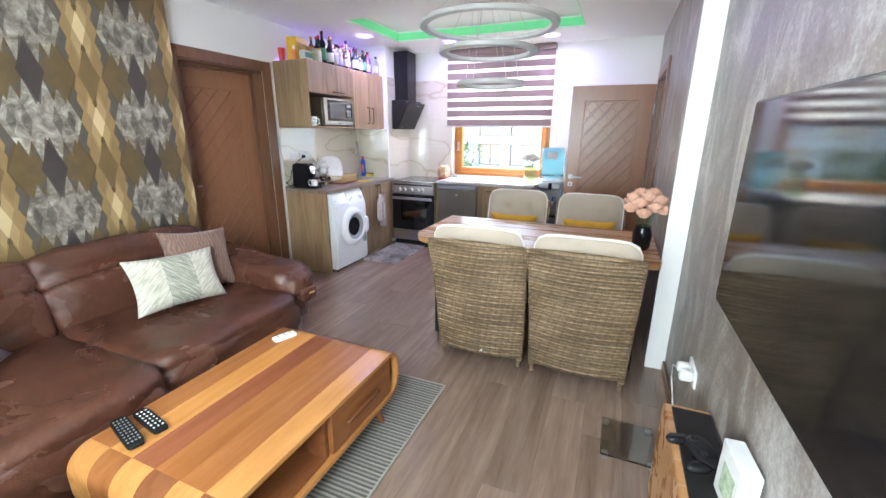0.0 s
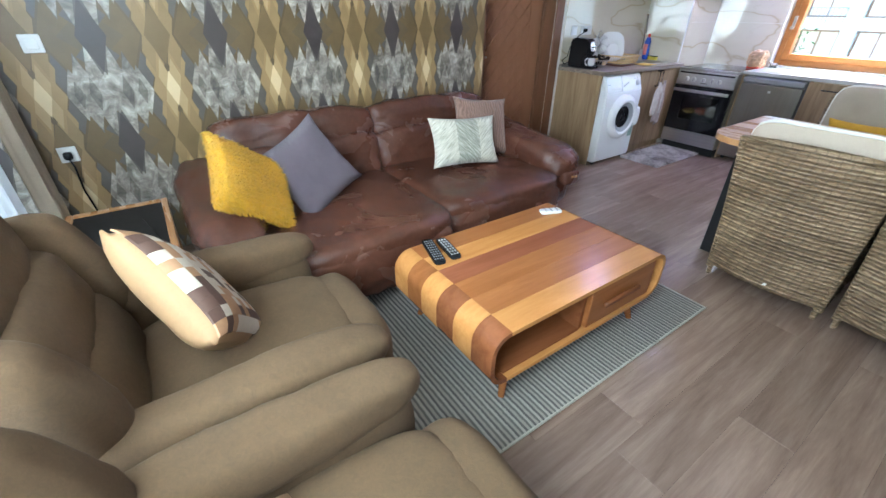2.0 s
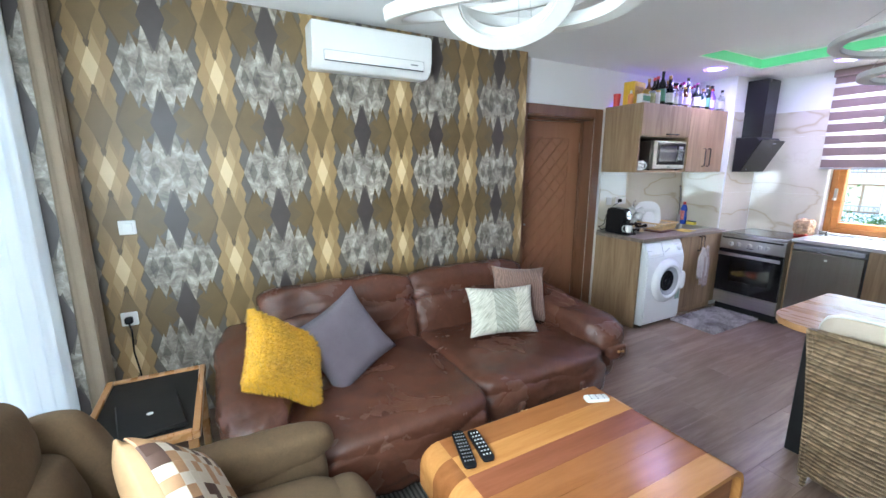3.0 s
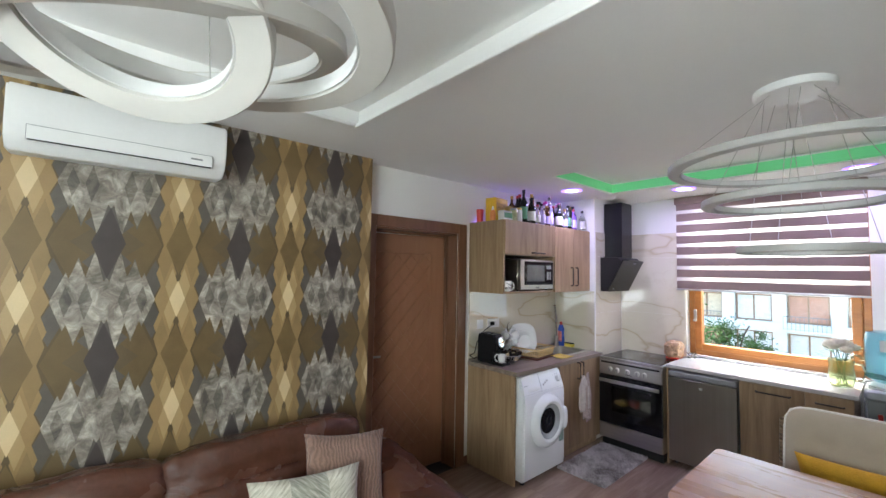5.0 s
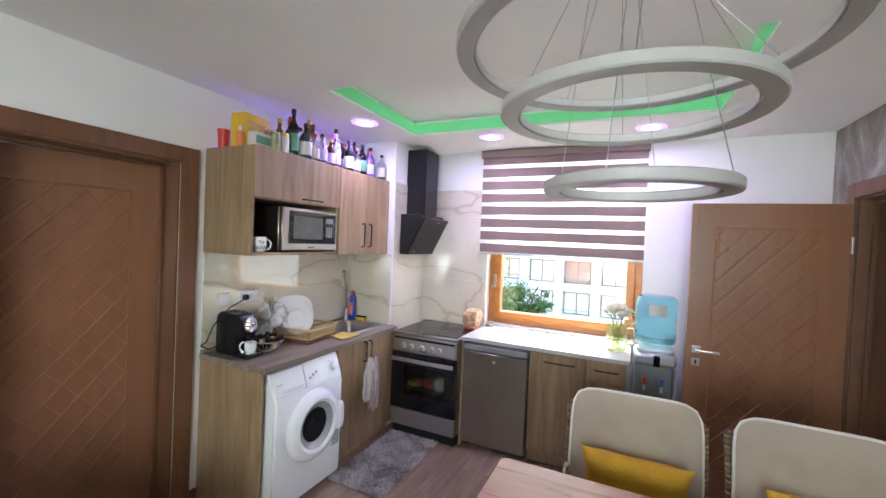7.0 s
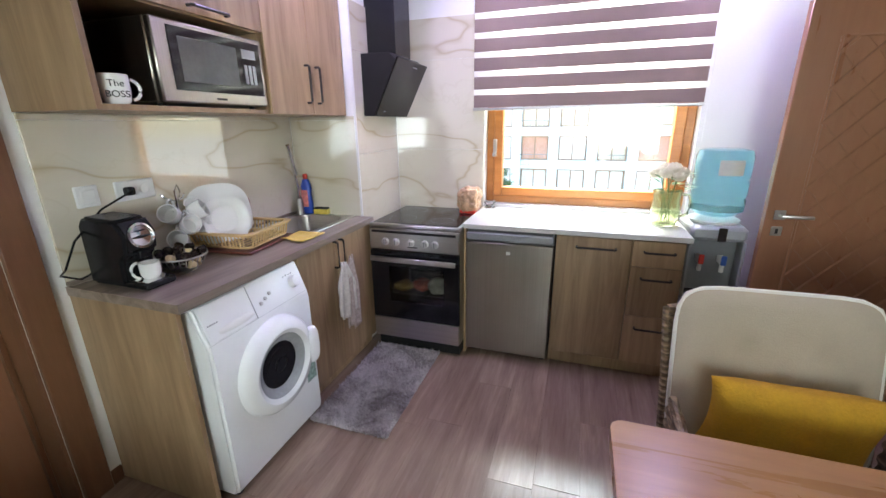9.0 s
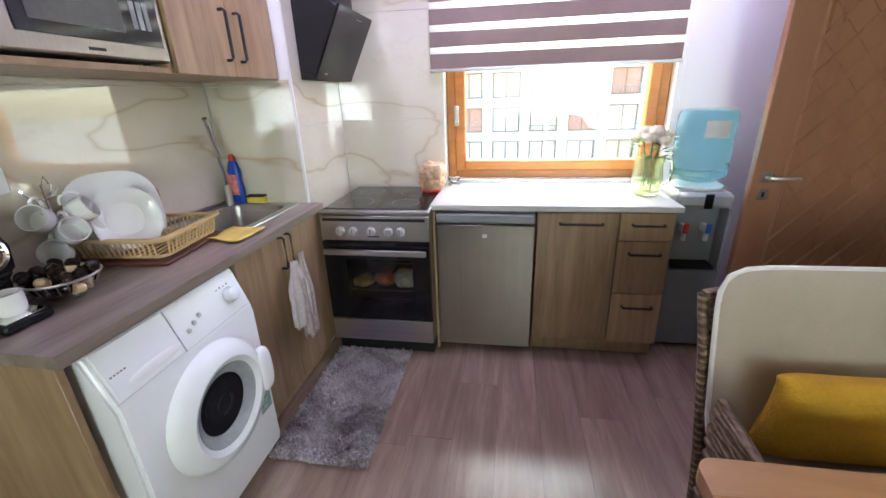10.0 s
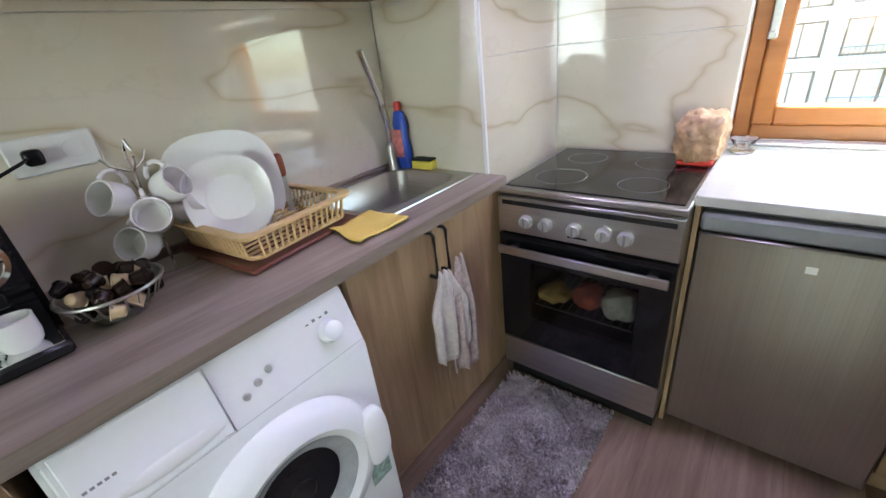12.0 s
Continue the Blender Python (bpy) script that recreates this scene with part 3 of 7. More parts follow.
# ceiling with two sunk panels
R1 = (-2.20, -0.20, -0.05, 1.94)
R2 = (-2.08, 0.04, 3.70, 4.75)
X0, X1, Y0, Y1 = XL - T, XT + T, YB - T, YW + T
bm = blocks((X0, X1, Y0, R1[2], H, H + 0.25), (X0, R1[0], R1[2], R1[3], H, H + 0.25), (R1[1], X1, R1[2], R1[3], H, H + 0.25),
            (X0, X1, R1[3], R2[2], H, H + 0.25), (X0, R2[0], R2[2], R2[3], H, H + 0.25), (R2[1], X1, R2[2], R2[3], H, H + 0.25), (X0, X1, R2[3], Y1, H, H + 0.25),
            (R1[0], R1[1], R1[2], R1[3], H + 0.10, H + 0.25), (R2[0], R2[1], R2[2], R2[3], H + 0.11, H + 0.25))
solo("ceiling", bm, CEIL, "white plasterboard ceiling with two sunk panels", "ceiling", kind="structure", smooth=False)


def cove(r, z, name, material, label):
    """A small moulding round the rim of a sunk panel."""
    e, h = 0.035, 0.02
    bm = blocks((r[0], r[1], r[2], r[2] + e, z, z + h), (r[0], r[1], r[3] - e, r[3], z, z + h), (r[0], r[0] + e, r[2] + e, r[3] - e, z, z + h), (r[1] - e, r[1], r[2] + e, r[3] - e, z, z + h), bevel=0.004)
    return solo(name, bm, material, label, "moulding", kind="structure")


cove(R1, H - 0.006, "trim_living_panel", CEIL, "white moulding round the sunk ceiling panel")
GREENLED = glow("green_led", (0.20, 0.74, 0.32), 0.022)
e = 0.012
bm = blocks((R2[0] + e, R2[1] - e, R2[2] + 0.002, R2[2] + e, H + 0.012, H + 0.09), (R2[0] + e, R2[1] - e, R2[3] - e, R2[3] - 0.002, H + 0.012, H + 0.09),
            (R2[0] + 0.002, R2[0] + e, R2[2] + e, R2[3] - e, H + 0.012, H + 0.09), (R2[1] - e, R2[1] - 0.002, R2[2] + e, R2[3] - e, H + 0.012, H + 0.09))
solo("led_strip", bm, GREENLED, "green glowing light strip round the sunk ceiling panel", "light strip")

# ---- window of the kitchen ----
def frame_rect(x0, x1, z0, z1, w, y0, y1, bevel=0.006):
    return blocks((x0, x0 + w, y0, y1, z0, z1), (x1 - w, x1, y0, y1, z0, z1), (x0 + w, x1 - w, y0, y1, z0, z0 + w), (x0 + w, x1 - w, y0, y1, z1 - w, z1), bevel=bevel)


win = thing("window_1", "orange stained wooden window above the pale counter", "window", (-0.985, YW + 0.1, WX[2]), kind="structure")
cx, cz = -0.985, WX[2]
part("window_frame", frame_rect(WX[0] - cx + 0.002, WX[1] - cx - 0.002, 0.012, WX[3] - cz - 0.002, 0.055, -0.03, 0.05), WINWOOD, win)
part("sash", frame_rect(WX[0] - cx + 0.057, WX[1] - cx - 0.057, 0.067, WX[3] - cz - 0.057, 0.062, -0.05, 0.03), WINWOOD, win)
pane = part("pane", blocks((WX[0] - cx + 0.119, WX[1] - cx - 0.119, -0.012, -0.006, 0.129, WX[3] - cz - 0.119)), GLASS, win, smooth=False)
pane.visible_shadow = False
part("window_handle", blocks((-0.60, -0.575, -0.075, -0.05, 0.35, 0.47), (-0.60, -0.575, -0.10, -0.075, 0.35, 0.375), bevel=0.004), STEEL, win, "metal handle")

# ---- living room window behind the chairs ----
win = thing("window_2", "white framed balcony window behind the armchairs", "window", (-1.0, YB - 0.1, BX[2]), kind="structure")
part("window_frame", frame_rect(BX[0] + 1.002, BX[1] + 0.998, 0.002, BX[3] - BX[2] - 0.002, 0.07, -0.03, 0.04), WHITEPL, win)
part("mullion", blocks((-0.035, 0.035, -0.03, 0.04, 0.072, BX[3] - BX[2] - 0.072), bevel=0.005), WHITEPL, win)
for x0, x1 in ((BX[0] + 1.072, -0.035), (0.035, BX[1] + 0.928)):
    pane = part("pane", blocks((x0, x1, -0.004, 0.004, 0.072, BX[3] - BX[2] - 0.072)), GLASS, win, smooth=False)
    pane.visible_shadow = False


def drape(x0, x1, y, z0, z1, waves, depth, n=120, rows=10, seed=0.0):
    """A hanging cloth with soft folds and a thickness."""
    bm = bmesh.new()
    cols = []
    for i in range(n + 1):
        u = i / n
        col = []
        for j in range(rows + 1):
            v = j / rows
            a = depth * (0.6 + 0.4 * v)
            dy = a * math.sin(2 * math.pi * waves * u + 0.8 * math.sin(5 * u + seed)) + 0.3 * a * math.sin(4.3 * math.pi * waves * u + v)
            col.append((x0 + (x1 - x0) * u, y + dy, z1 + (z0 - z1) * v))
        cols.append(col)
    front = [[bm.verts.new(p) for p in c] for c in cols]
    back = [[bm.verts.new((p[0], p[1] - 0.003, p[2])) for p in c] for c in cols]
    for i in range(n):
        for j in range(rows):
            bm.faces.new((front[i][j], front[i][j + 1], front[i + 1][j + 1], front[i + 1][j]))
            bm.faces.new((back[i][j], back[i + 1][j], back[i + 1][j + 1], back[i][j + 1]))
    return bm


SHEER = voile("sheer_voile", (0.90, 0.89, 0.87), 0.25)
CURTAIN = plain("beige_curtain", (0.40, 0.325, 0.235), 0.85, var=0.15, scale=3, grain=200, bump=0.3)
solo("sheer_curtain", drape(-2.35, 0.5, YB + 0.07, 0.03, 2.42, 22, 0.018), SHEER, "white sheer curtain over the balcony window", "curtain", smooth="all")
solo("curtain", drape(-2.66, -2.40, YB + 0.14, 0.02, 2.42, 4, 0.03, 60), CURTAIN, "beige fabric curtain gathered in the corner", "curtain", smooth="all")
solo("curtain_rail", blocks((-2.66, 0.6, YB + 0.03, YB + 0.11, 2.425, 2.46), bevel=0.005), WHITEPL, "white curtain rail under the ceiling", "curtain rail")

# ---- doors ----
def lattice_door(name, at, rz, w, h, levers, label):
    """A leaf with a routed diamond panel. Local x runs from the hinge, y is its thickness."""
    ob = thing(name, label, "door", at, rz, kind="structure")
    part("leaf", blocks((0.0, w, -0.02, 0.02, 0.008, h), bevel=0.003), DOORWOOD, ob)
    px0, px1, pz0, pz1 = 0.14, w - 0.14, 0.22, h - 0.16
    for sy in (-1, 1):
        bm = bmesh.new()
        yy = sy * 0.0215
        for a, b in (((px0, pz0), (px1, pz0)), ((px1, pz0), (px1, pz1)), ((px1, pz1), (px0, pz1)), ((px0, pz1), (px0, pz0))):
            tube(bm, [(a[0], yy, a[1]), (b[0], yy, b[1])], 0.007, 5)
        step = 0.135
        for slope in (1, -1):
            k = -30
            while k < 40:
                c0 = pz0 + k * step * 1.15
                pts = []
                lo, hi = px0, px1
                za, zb = c0 + slope * (lo - px0) * 1.15, c0 + slope * (hi - px0) * 1.15
                if za != zb:
                    t0, t1 = sorted(((pz0 - za) / (zb - za), (pz1 - za) / (zb - za)))
                    t0, t1 = max(0, t0), min(1, t1)
                    if t1 - t0 > 0.02:
                        for tt in (t0, t1):
                            pts.append((lo + (hi - lo) * tt, yy, za + (zb - za) * tt))
                        tube(bm, pts, 0.012 if slope < 0 else 0.0035, 5)
                k += 1
        part("lattice", bm, DOORWOOD, ob)
    hx = w - 0.06
    for sy in levers:
        handle = part("door_handle", blocks((hx - 0.025, hx + 0.025, sy * 0.021, sy * 0.028, 0.985, 1.035), (hx - 0.025, hx + 0.025, sy * 0.021, sy * 0.027, 0.90, 0.95), bevel=0.003) if sy > 0 else
                      blocks((hx - 0.025, hx + 0.025, -0.028, -0.021, 0.985, 1.035), (hx - 0.025, hx + 0.025, -0.027, -0.021, 0.90, 0.95), bevel=0.003), STEEL, ob, "brushed metal handle")
        part("lever", bar([(hx, sy * 0.028, 1.01), (hx, sy * 0.065, 1.01), (hx - 0.02, sy * 0.07, 1.01), (hx - 0.125, sy * 0.07, 1.008)], 0.009, 8), STEEL, handle)
        part("keyhole", blocks((hx - 0.006, hx + 0.006, sy * 0.0275 - 0.001, sy * 0.0275 + 0.001, 0.912, 0.938)), BLACKMATT, handle, smooth=False)
    for z in (0.25, h - 0.25):
        part("hinge", turned([(0.008, z - 0.05), (0.008, z + 0.05)], 10, (0.0, 0.026, 0)), STEEL, ob, "metal hinge")
    return ob


def casing(name, outer, inner, depth, stop, label, m):
    """Door lining and architrave, in a local frame: x along the wall, y through it."""
    ob = tagged(new(name), label, "door frame", kind="structure")
    ob.matrix_basis = m
    (a0, a1, ah), (b0, b1, bh) = outer, inner
    part("jamb", blocks((a0, b0, -0.02, 0.0, 0, ah), bevel=0.003), FRAMEWOOD, ob)
    part("jamb", blocks((b1, a1, -0.02, 0.0, 0, ah), bevel=0.003), FRAMEWOOD, ob)
    part("head", blocks((b0, b1, -0.02, 0.0, bh, ah), bevel=0.003), FRAMEWOOD, ob)
    part("lining", blocks((b0 - 0.03, b0 + 0.012, 0.001, depth, 0, bh + 0.012), (b1 - 0.012, b1 + 0.03, 0.001, depth, 0, bh + 0.012), (b0 + 0.012, b1 - 0.012, 0.001, depth, bh - 0.012, bh + 0.03)), FRAMEWOOD, ob, smooth=False)
    part("stop", blocks((b0 + 0.012, b0 + 0.03, stop, stop + 0.025, 0, bh - 0.012), (b1 - 0.03, b1 - 0.012, stop, stop + 0.025, 0, bh - 0.012), (b0 + 0.03, b1 - 0.03, stop, stop + 0.025, bh - 0.03, bh - 0.012), bevel=0.002), FRAMEWOOD, ob)
    return ob


# local x = world y, local y = world -x for the left wall
casing("door_frame_1", (2.345, 3.40, 2.14), (D1[0], D1[1], D1[2]), T, 0.118, "dark walnut door frame in the white wall", pose(XL, 0, 0, 0, 0, 90))
lattice_door("door_1", (XL - 0.172, D1[1] - 0.016, 0), -98, D1[1] - D1[0] - 0.03, 2.025, (1,), "walnut door with a routed diamond lattice, standing ajar")
casing("door_frame_2", (-D2[1] - 0.10, -D2[0] + 0.10, 2.12), (-D2[1], -D2[0], D2[2]), 0.3, 0.06, "dark walnut door frame in the grey wall", pose(XR, 0, 0, 0, 0, -90))
lattice_door("door_2", (XR - 0.03, D2[1] - 0.01, 0), 183, 0.83, 1.99, (-1, 1), "open walnut door with a routed diamond lattice")
solo("baseboard_screen_wall", blocks((XT - 0.014, XT - 0.001, YB + 0.02, 2.78, 0, 0.07), bevel=0.003), FRAMEWOOD, "dark wooden baseboard along the grey wall", "baseboard", kind="structure")
solo("baseboard_door", blocks((XL + 0.001, XL + 0.014, 3.402, 3.448, 0, 0.07), bevel=0.003), FRAMEWOOD, "dark wooden baseboard beside the door", "baseboard", kind="structure")
solo("baseboard_window", blocks((-0.36, XR - 0.002, YW - 0.014, YW - 0.001, 0, 0.07), bevel=0.003), FRAMEWOOD, "dark wooden baseboard below the window wall", "baseboard", kind="structure")

# ---- living room ----
def toggle(at):
    """A short wooden pin, thicker at its ends, lying along y."""
    return turned([(0.0, -0.026), (0.008, -0.025), (0.0095, -0.018), (0.0055, -0.008), (0.0055, 0.008), (0.0095, 0.018), (0.008, 0.025), (0.0, 0.026)], 10, at, pose(0, 0, 0, 82, 0, 0))


def sofa():
    ob = thing("sofa", "brown leather two-seat sofa with soft creased cushions against the papered wall", "sofa", (-2.05, 1.12, 0), 0)
    # local: x forward (towards the room), y along the sofa
    part("base", blocks((-0.55, 0.42, -1.12, 1.12, 0.07, 0.24), bevel=0.03), LEATHER, ob)
    for i, y in enumerate((-0.50, 0.50)):
        sk = 0.10 if i == 0 else 0.0
        bm = bmesh.new()
        puff(bm, (0.10 + sk, y, 0.30), (1.02, 1.03, 0.26), 7, 26, 0.018, 4.5, seed=i * 3.1)
        puff(bm, (0.50 + sk, y, 0.235), (0.26, 1.0, 0.30), 4, 24, 0.022, 6, seed=i * 5 + 2)
        seat = part("seat_cushion", bm, LEATHER, ob, smooth="all")
        for q in (-0.26, 0.22):
            part("strap", puffs(((0.62 + sk, y + q, 0.22), (0.05, 0.05, 0.12)), n=6, wrinkle=0.006), LEATHER, seat, smooth="all")
            part("toggle", toggle((0.652 + sk, y + q, 0.235)), TABLEWOOD, seat, "small turned wooden toggle")
        bm = bmesh.new()
        tilt = pose(0, 0, 0, 0, -14, 0)
        puff(bm, (-0.36, y, 0.49), (0.28, 1.02, 0.34), 6, 24, 0.018, 6, m=tilt, seed=i * 7 + 1)
        puff(bm, (-0.44, y, 0.70), (0.27, 1.03, 0.25), 5, 24, 0.020, 6, m=tilt, seed=i * 4 + 9)
        part("back_cushion", bm, LEATHER, ob, smooth="all")
    for s in (-1, 1):
        bm = bmesh.new()
        puff(bm, (-0.02, s * 1.10, 0.30), (1.06, 0.24, 0.44), 4, 16, 0.012, 4, seed=s * 2)
        puff(bm, (0.0, s * 1.10, 0.48), (1.10, 0.34, 0.24), 3.4, 24, 0.020, 6, seed=s * 6 + 1, m=pose(0, 0, 0, 0, 5, 0))
        arm = part("armrest", bm, LEATHER, ob, smooth="all")
        part("strap", puffs(((0.54, s * 1.10, 0.36), (0.09, 0.16, 0.10)), n=8, wrinkle=0.01), LEATHER, arm, smooth="all")
        part("toggle", toggle((0.592, s * 1.10, 0.375)), TABLEWOOD, arm, "small turned wooden toggle")
    for x in (-0.5, 0.40):
        for y in (-1.04, 1.04):
            part("leg", turned([(0.022, 0), (0.026, 0.08)], 10, (x, y, 0)), BLACKMATT, ob)


sofa()


def pillow(name, label, w, h, t, m, material, seed=0.0, n=16, wrinkle=0.008):
    bm = bmesh.new()
    cushion(bm, w, h, t, Matrix(), n, wrinkle, seed)
    return solo(name, bm, material, label, "pillow", smooth="all", m=m)


def lean(x, y, z, yaw, tilt, spin=0):
    """Pose of a pillow: upright facing yaw (degrees from +x), leaning back by tilt, turned in its plane by spin."""
    return Matrix.Translation((x, y, z)) @ Euler((0, radians(90 - tilt), radians(yaw))).to_matrix().to_4x4() @ pose(0, 0, 0, 0, 0, 90 + spin)


def fur(bm_src, name, material, parent, length, count, seed):
    """Tufts over a pillow: short tapering blades standing off its faces."""
    rnd = random.Random(seed)
    me = bm_src.data
    bm = bmesh.new()
    polys = me.polygons
    for _ in range(count):
        p = polys[rnd.randrange(len(polys))]
        vs = [me.vertices[i].co for i in p.vertices]
        w = [rnd.random() for _ in vs]
        s = sum(w)
        o = sum((v * (q / s) for v, q in zip(vs, w)), Vector())
        nrm = (p.normal + Vector((rnd.uniform(-0.7, 0.7), rnd.uniform(-0.9, 0.3), rnd.uniform(-0.7, 0.7)))).normalized()
        side = nrm.cross(Vector((rnd.random(), rnd.random(), rnd.random()))).normalized() * 0.0035
        mid = o + nrm * length * 0.6 + Vector((0, -0.004, -0.003))
        tip = o + nrm * length + Vector((0, -0.010, -0.006))
        a, b = bm.verts.new(o - side), bm.verts.new(o + side)
        c, d = bm.verts.new(mid + side * 0.7), bm.verts.new(mid - side * 0.7)
        bm.faces.new((a, b, c, d))
        bm.faces.new((d, c, bm.verts.new(tip)))
    f = part(name, bm, material, parent, smooth="all")
    return tagged(f, kind="stuff")


p = pillow("fur_pillow", "shaggy mustard yellow fur pillow on the sofa arm", 0.40, 0.44, 0.12, lean(-1.80, 0.17, 0.66, 50, 34, 44), YELLOWFUR, 1)
fur(p, "fur_cover", YELLOWFUR, p, 0.022, 7000, 5)
pillow("plush_pillow", "grey violet plush pillow leaning on the sofa", 0.46, 0.46, 0.15, lean(-1.98, 0.52, 0.61, 12, 28, 24), PLUM, 2)
pillow("sage_pillow", "pale sage pillow with panels of slanting strokes", 0.52, 0.34, 0.13, lean(-1.98, 1.62, 0.60, -8, 24, -3), SAGE, 3)
pillow("ribbed_pillow", "dusky pink ribbed velvet pillow on the sofa", 0.44, 0.42, 0.14, lean(-2.12, 1.88, 0.64, -10, 22, -6), BLUSH, 4)


def armchair():
    """Local: y forward, x across."""
    ob = thing("armchair", "olive suede recliner armchair with padded back facing the room", "armchair", group="pair of armchairs")
    part("base", blocks((-0.27, 0.27, -0.34, 0.34, 0.06, 0.26), bevel=0.03), OLIVE_D, ob)
    bm = bmesh.new()
    puff(bm, (0, 0.06, 0.35), (0.58, 0.72, 0.22), 4.5, 18, 0.010, 3.5, seed=2)
    puff(bm, (0, 0.40, 0.325), (0.56, 0.22, 0.24), 3, 14, 0.008, 4, seed=4)
    part("seat_cushion", bm, OLIVE_D, ob, smooth="all")
    part("footrest", puffs(((0, 0.435, 0.20), (0.54, 0.14, 0.24)), k=4, n=12, wrinkle=0.006), OLIVE_D, ob, smooth="all")
    tilt = pose(0, 0, 0, 16, 0, 0)
    for c_, s_, k_, sd in (((0, -0.36, 0.50), (0.60, 0.24, 0.26), 3.6, 1), ((0, -0.43, 0.68), (0.62, 0.25, 0.26), 3.4, 6), ((0, -0.51, 0.86), (0.64, 0.25, 0.28), 3.2, 8)):
        bm = bmesh.new()
        puff(bm, c_, s_, k_, 16, 0.013, 4, m=tilt, seed=sd)
        part("back_cushion", bm, OLIVE, ob, smooth="all")
    for s in (-1, 1):
        bm = bmesh.new()
        puff(bm, (s * 0.355, 0.0, 0.30), (0.15, 0.76, 0.46), 5, 14, 0.006, 3, seed=s)
        puff(bm, (s * 0.355, 0.02, 0.515), (0.17, 0.78, 0.16), 3, 16, 0.008, 4, seed=s * 3)
        puff(bm, (s * 0.33, -0.40, 0.66), (0.15, 0.30, 0.42), 3.2, 14, 0.010, 4, seed=s * 5 + 2, m=tilt)
        part("armrest", bm, OLIVE, ob, smooth="all")
    part("piping", bar([(-0.21, 0.475, 0.385), (-0.1, 0.487, 0.392), (0, 0.49, 0.393), (0.1, 0.487, 0.392), (0.21, 0.475, 0.385)], 0.008, 6), OLIVE_D, ob)
    for x in (-0.25, 0.25):
        for y in (-0.28, 0.30):
            part("leg", turned([(0.02, 0), (0.026, 0.07)], 10, (x, y, 0)), FRAMEWOOD, ob)
    return ob


chair = armchair()
chair.matrix_basis = pose(-0.965, -0.13, 0.0, 0, 0, 0)
copy_thing(chair, pose(-0.085, -0.13, 0.0, 0, 0, 0))

# patchwork pillows
def patchwork_pillow(label, m, seed):
    bm = bmesh.new()
    cushion(bm, 0.42, 0.46, 0.16, Matrix(), 16, 0.004, seed)
    ob = solo("patchwork_pillow", bm, TANHIDE, label, "pillow", "patchwork pillows", smooth="all", m=m)
    rp = random.Random(seed)
    N = 11
    for i in range(N):
        for j in range(N):
            bm = bmesh.new()
            g = {}
            for a in range(3):
                for b in range(3):
                    u, v = -0.965 + 1.93 * (i + a * 0.493) / N, -0.965 + 1.93 * (j + b * 0.493) / N
                    th = (max(0, 1 - u ** 4) * max(0, 1 - v ** 4)) ** 0.5
                    p = Vector((u * 0.21 * (1 - 0.1 * (1 - v * v) * abs(u)), v * 0.23 * (1 - 0.1 * (1 - u * u) * abs(v)), th * 0.08 + 0.0085))
                    g[a, b] = bm.verts.new(p)
            for a in range(2):
                for b in range(2):
                    bm.faces.new((g[a, b], g[a + 1, b], g[a + 1, b + 1], g[a, b + 1]))
            ex = bmesh.ops.extrude_face_region(bm, geom=bm.faces[:])
            for v in ex["geom"]:
                if isinstance(v, bmesh.types.BMVert):
                    v.co.z -= 0.006
            bmesh.ops.recalc_face_normals(bm, faces=bm.faces[:])
            part("patch", bm, rp.choice((HIDE_W, HIDE_W, HIDE_B, HIDE_T, HIDE_B, HIDE_T)), ob)


along, face = Vector((-0.77, -0.376, 0.513)), Vector((-0.10, 0.87, 0.47))
face = (face - along * face.dot(along) / along.length_squared).normalized()
along.normalize()
pm = Matrix((along.cross(face), along, face)).transposed().to_4x4()
pm.translation = (-1.03, -0.185, 0.60)
patchwork_pillow("tan pillow with patches of white and brown cowhide on the armchair", pm, 9)
patchwork_pillow("tan cowhide patchwork pillow lying low on the armchair seat", Matrix.Translation((-0.11, -0.29, 0.525)) @ Euler((radians(-24), 0, radians(10))).to_matrix().to_4x4(), 4)


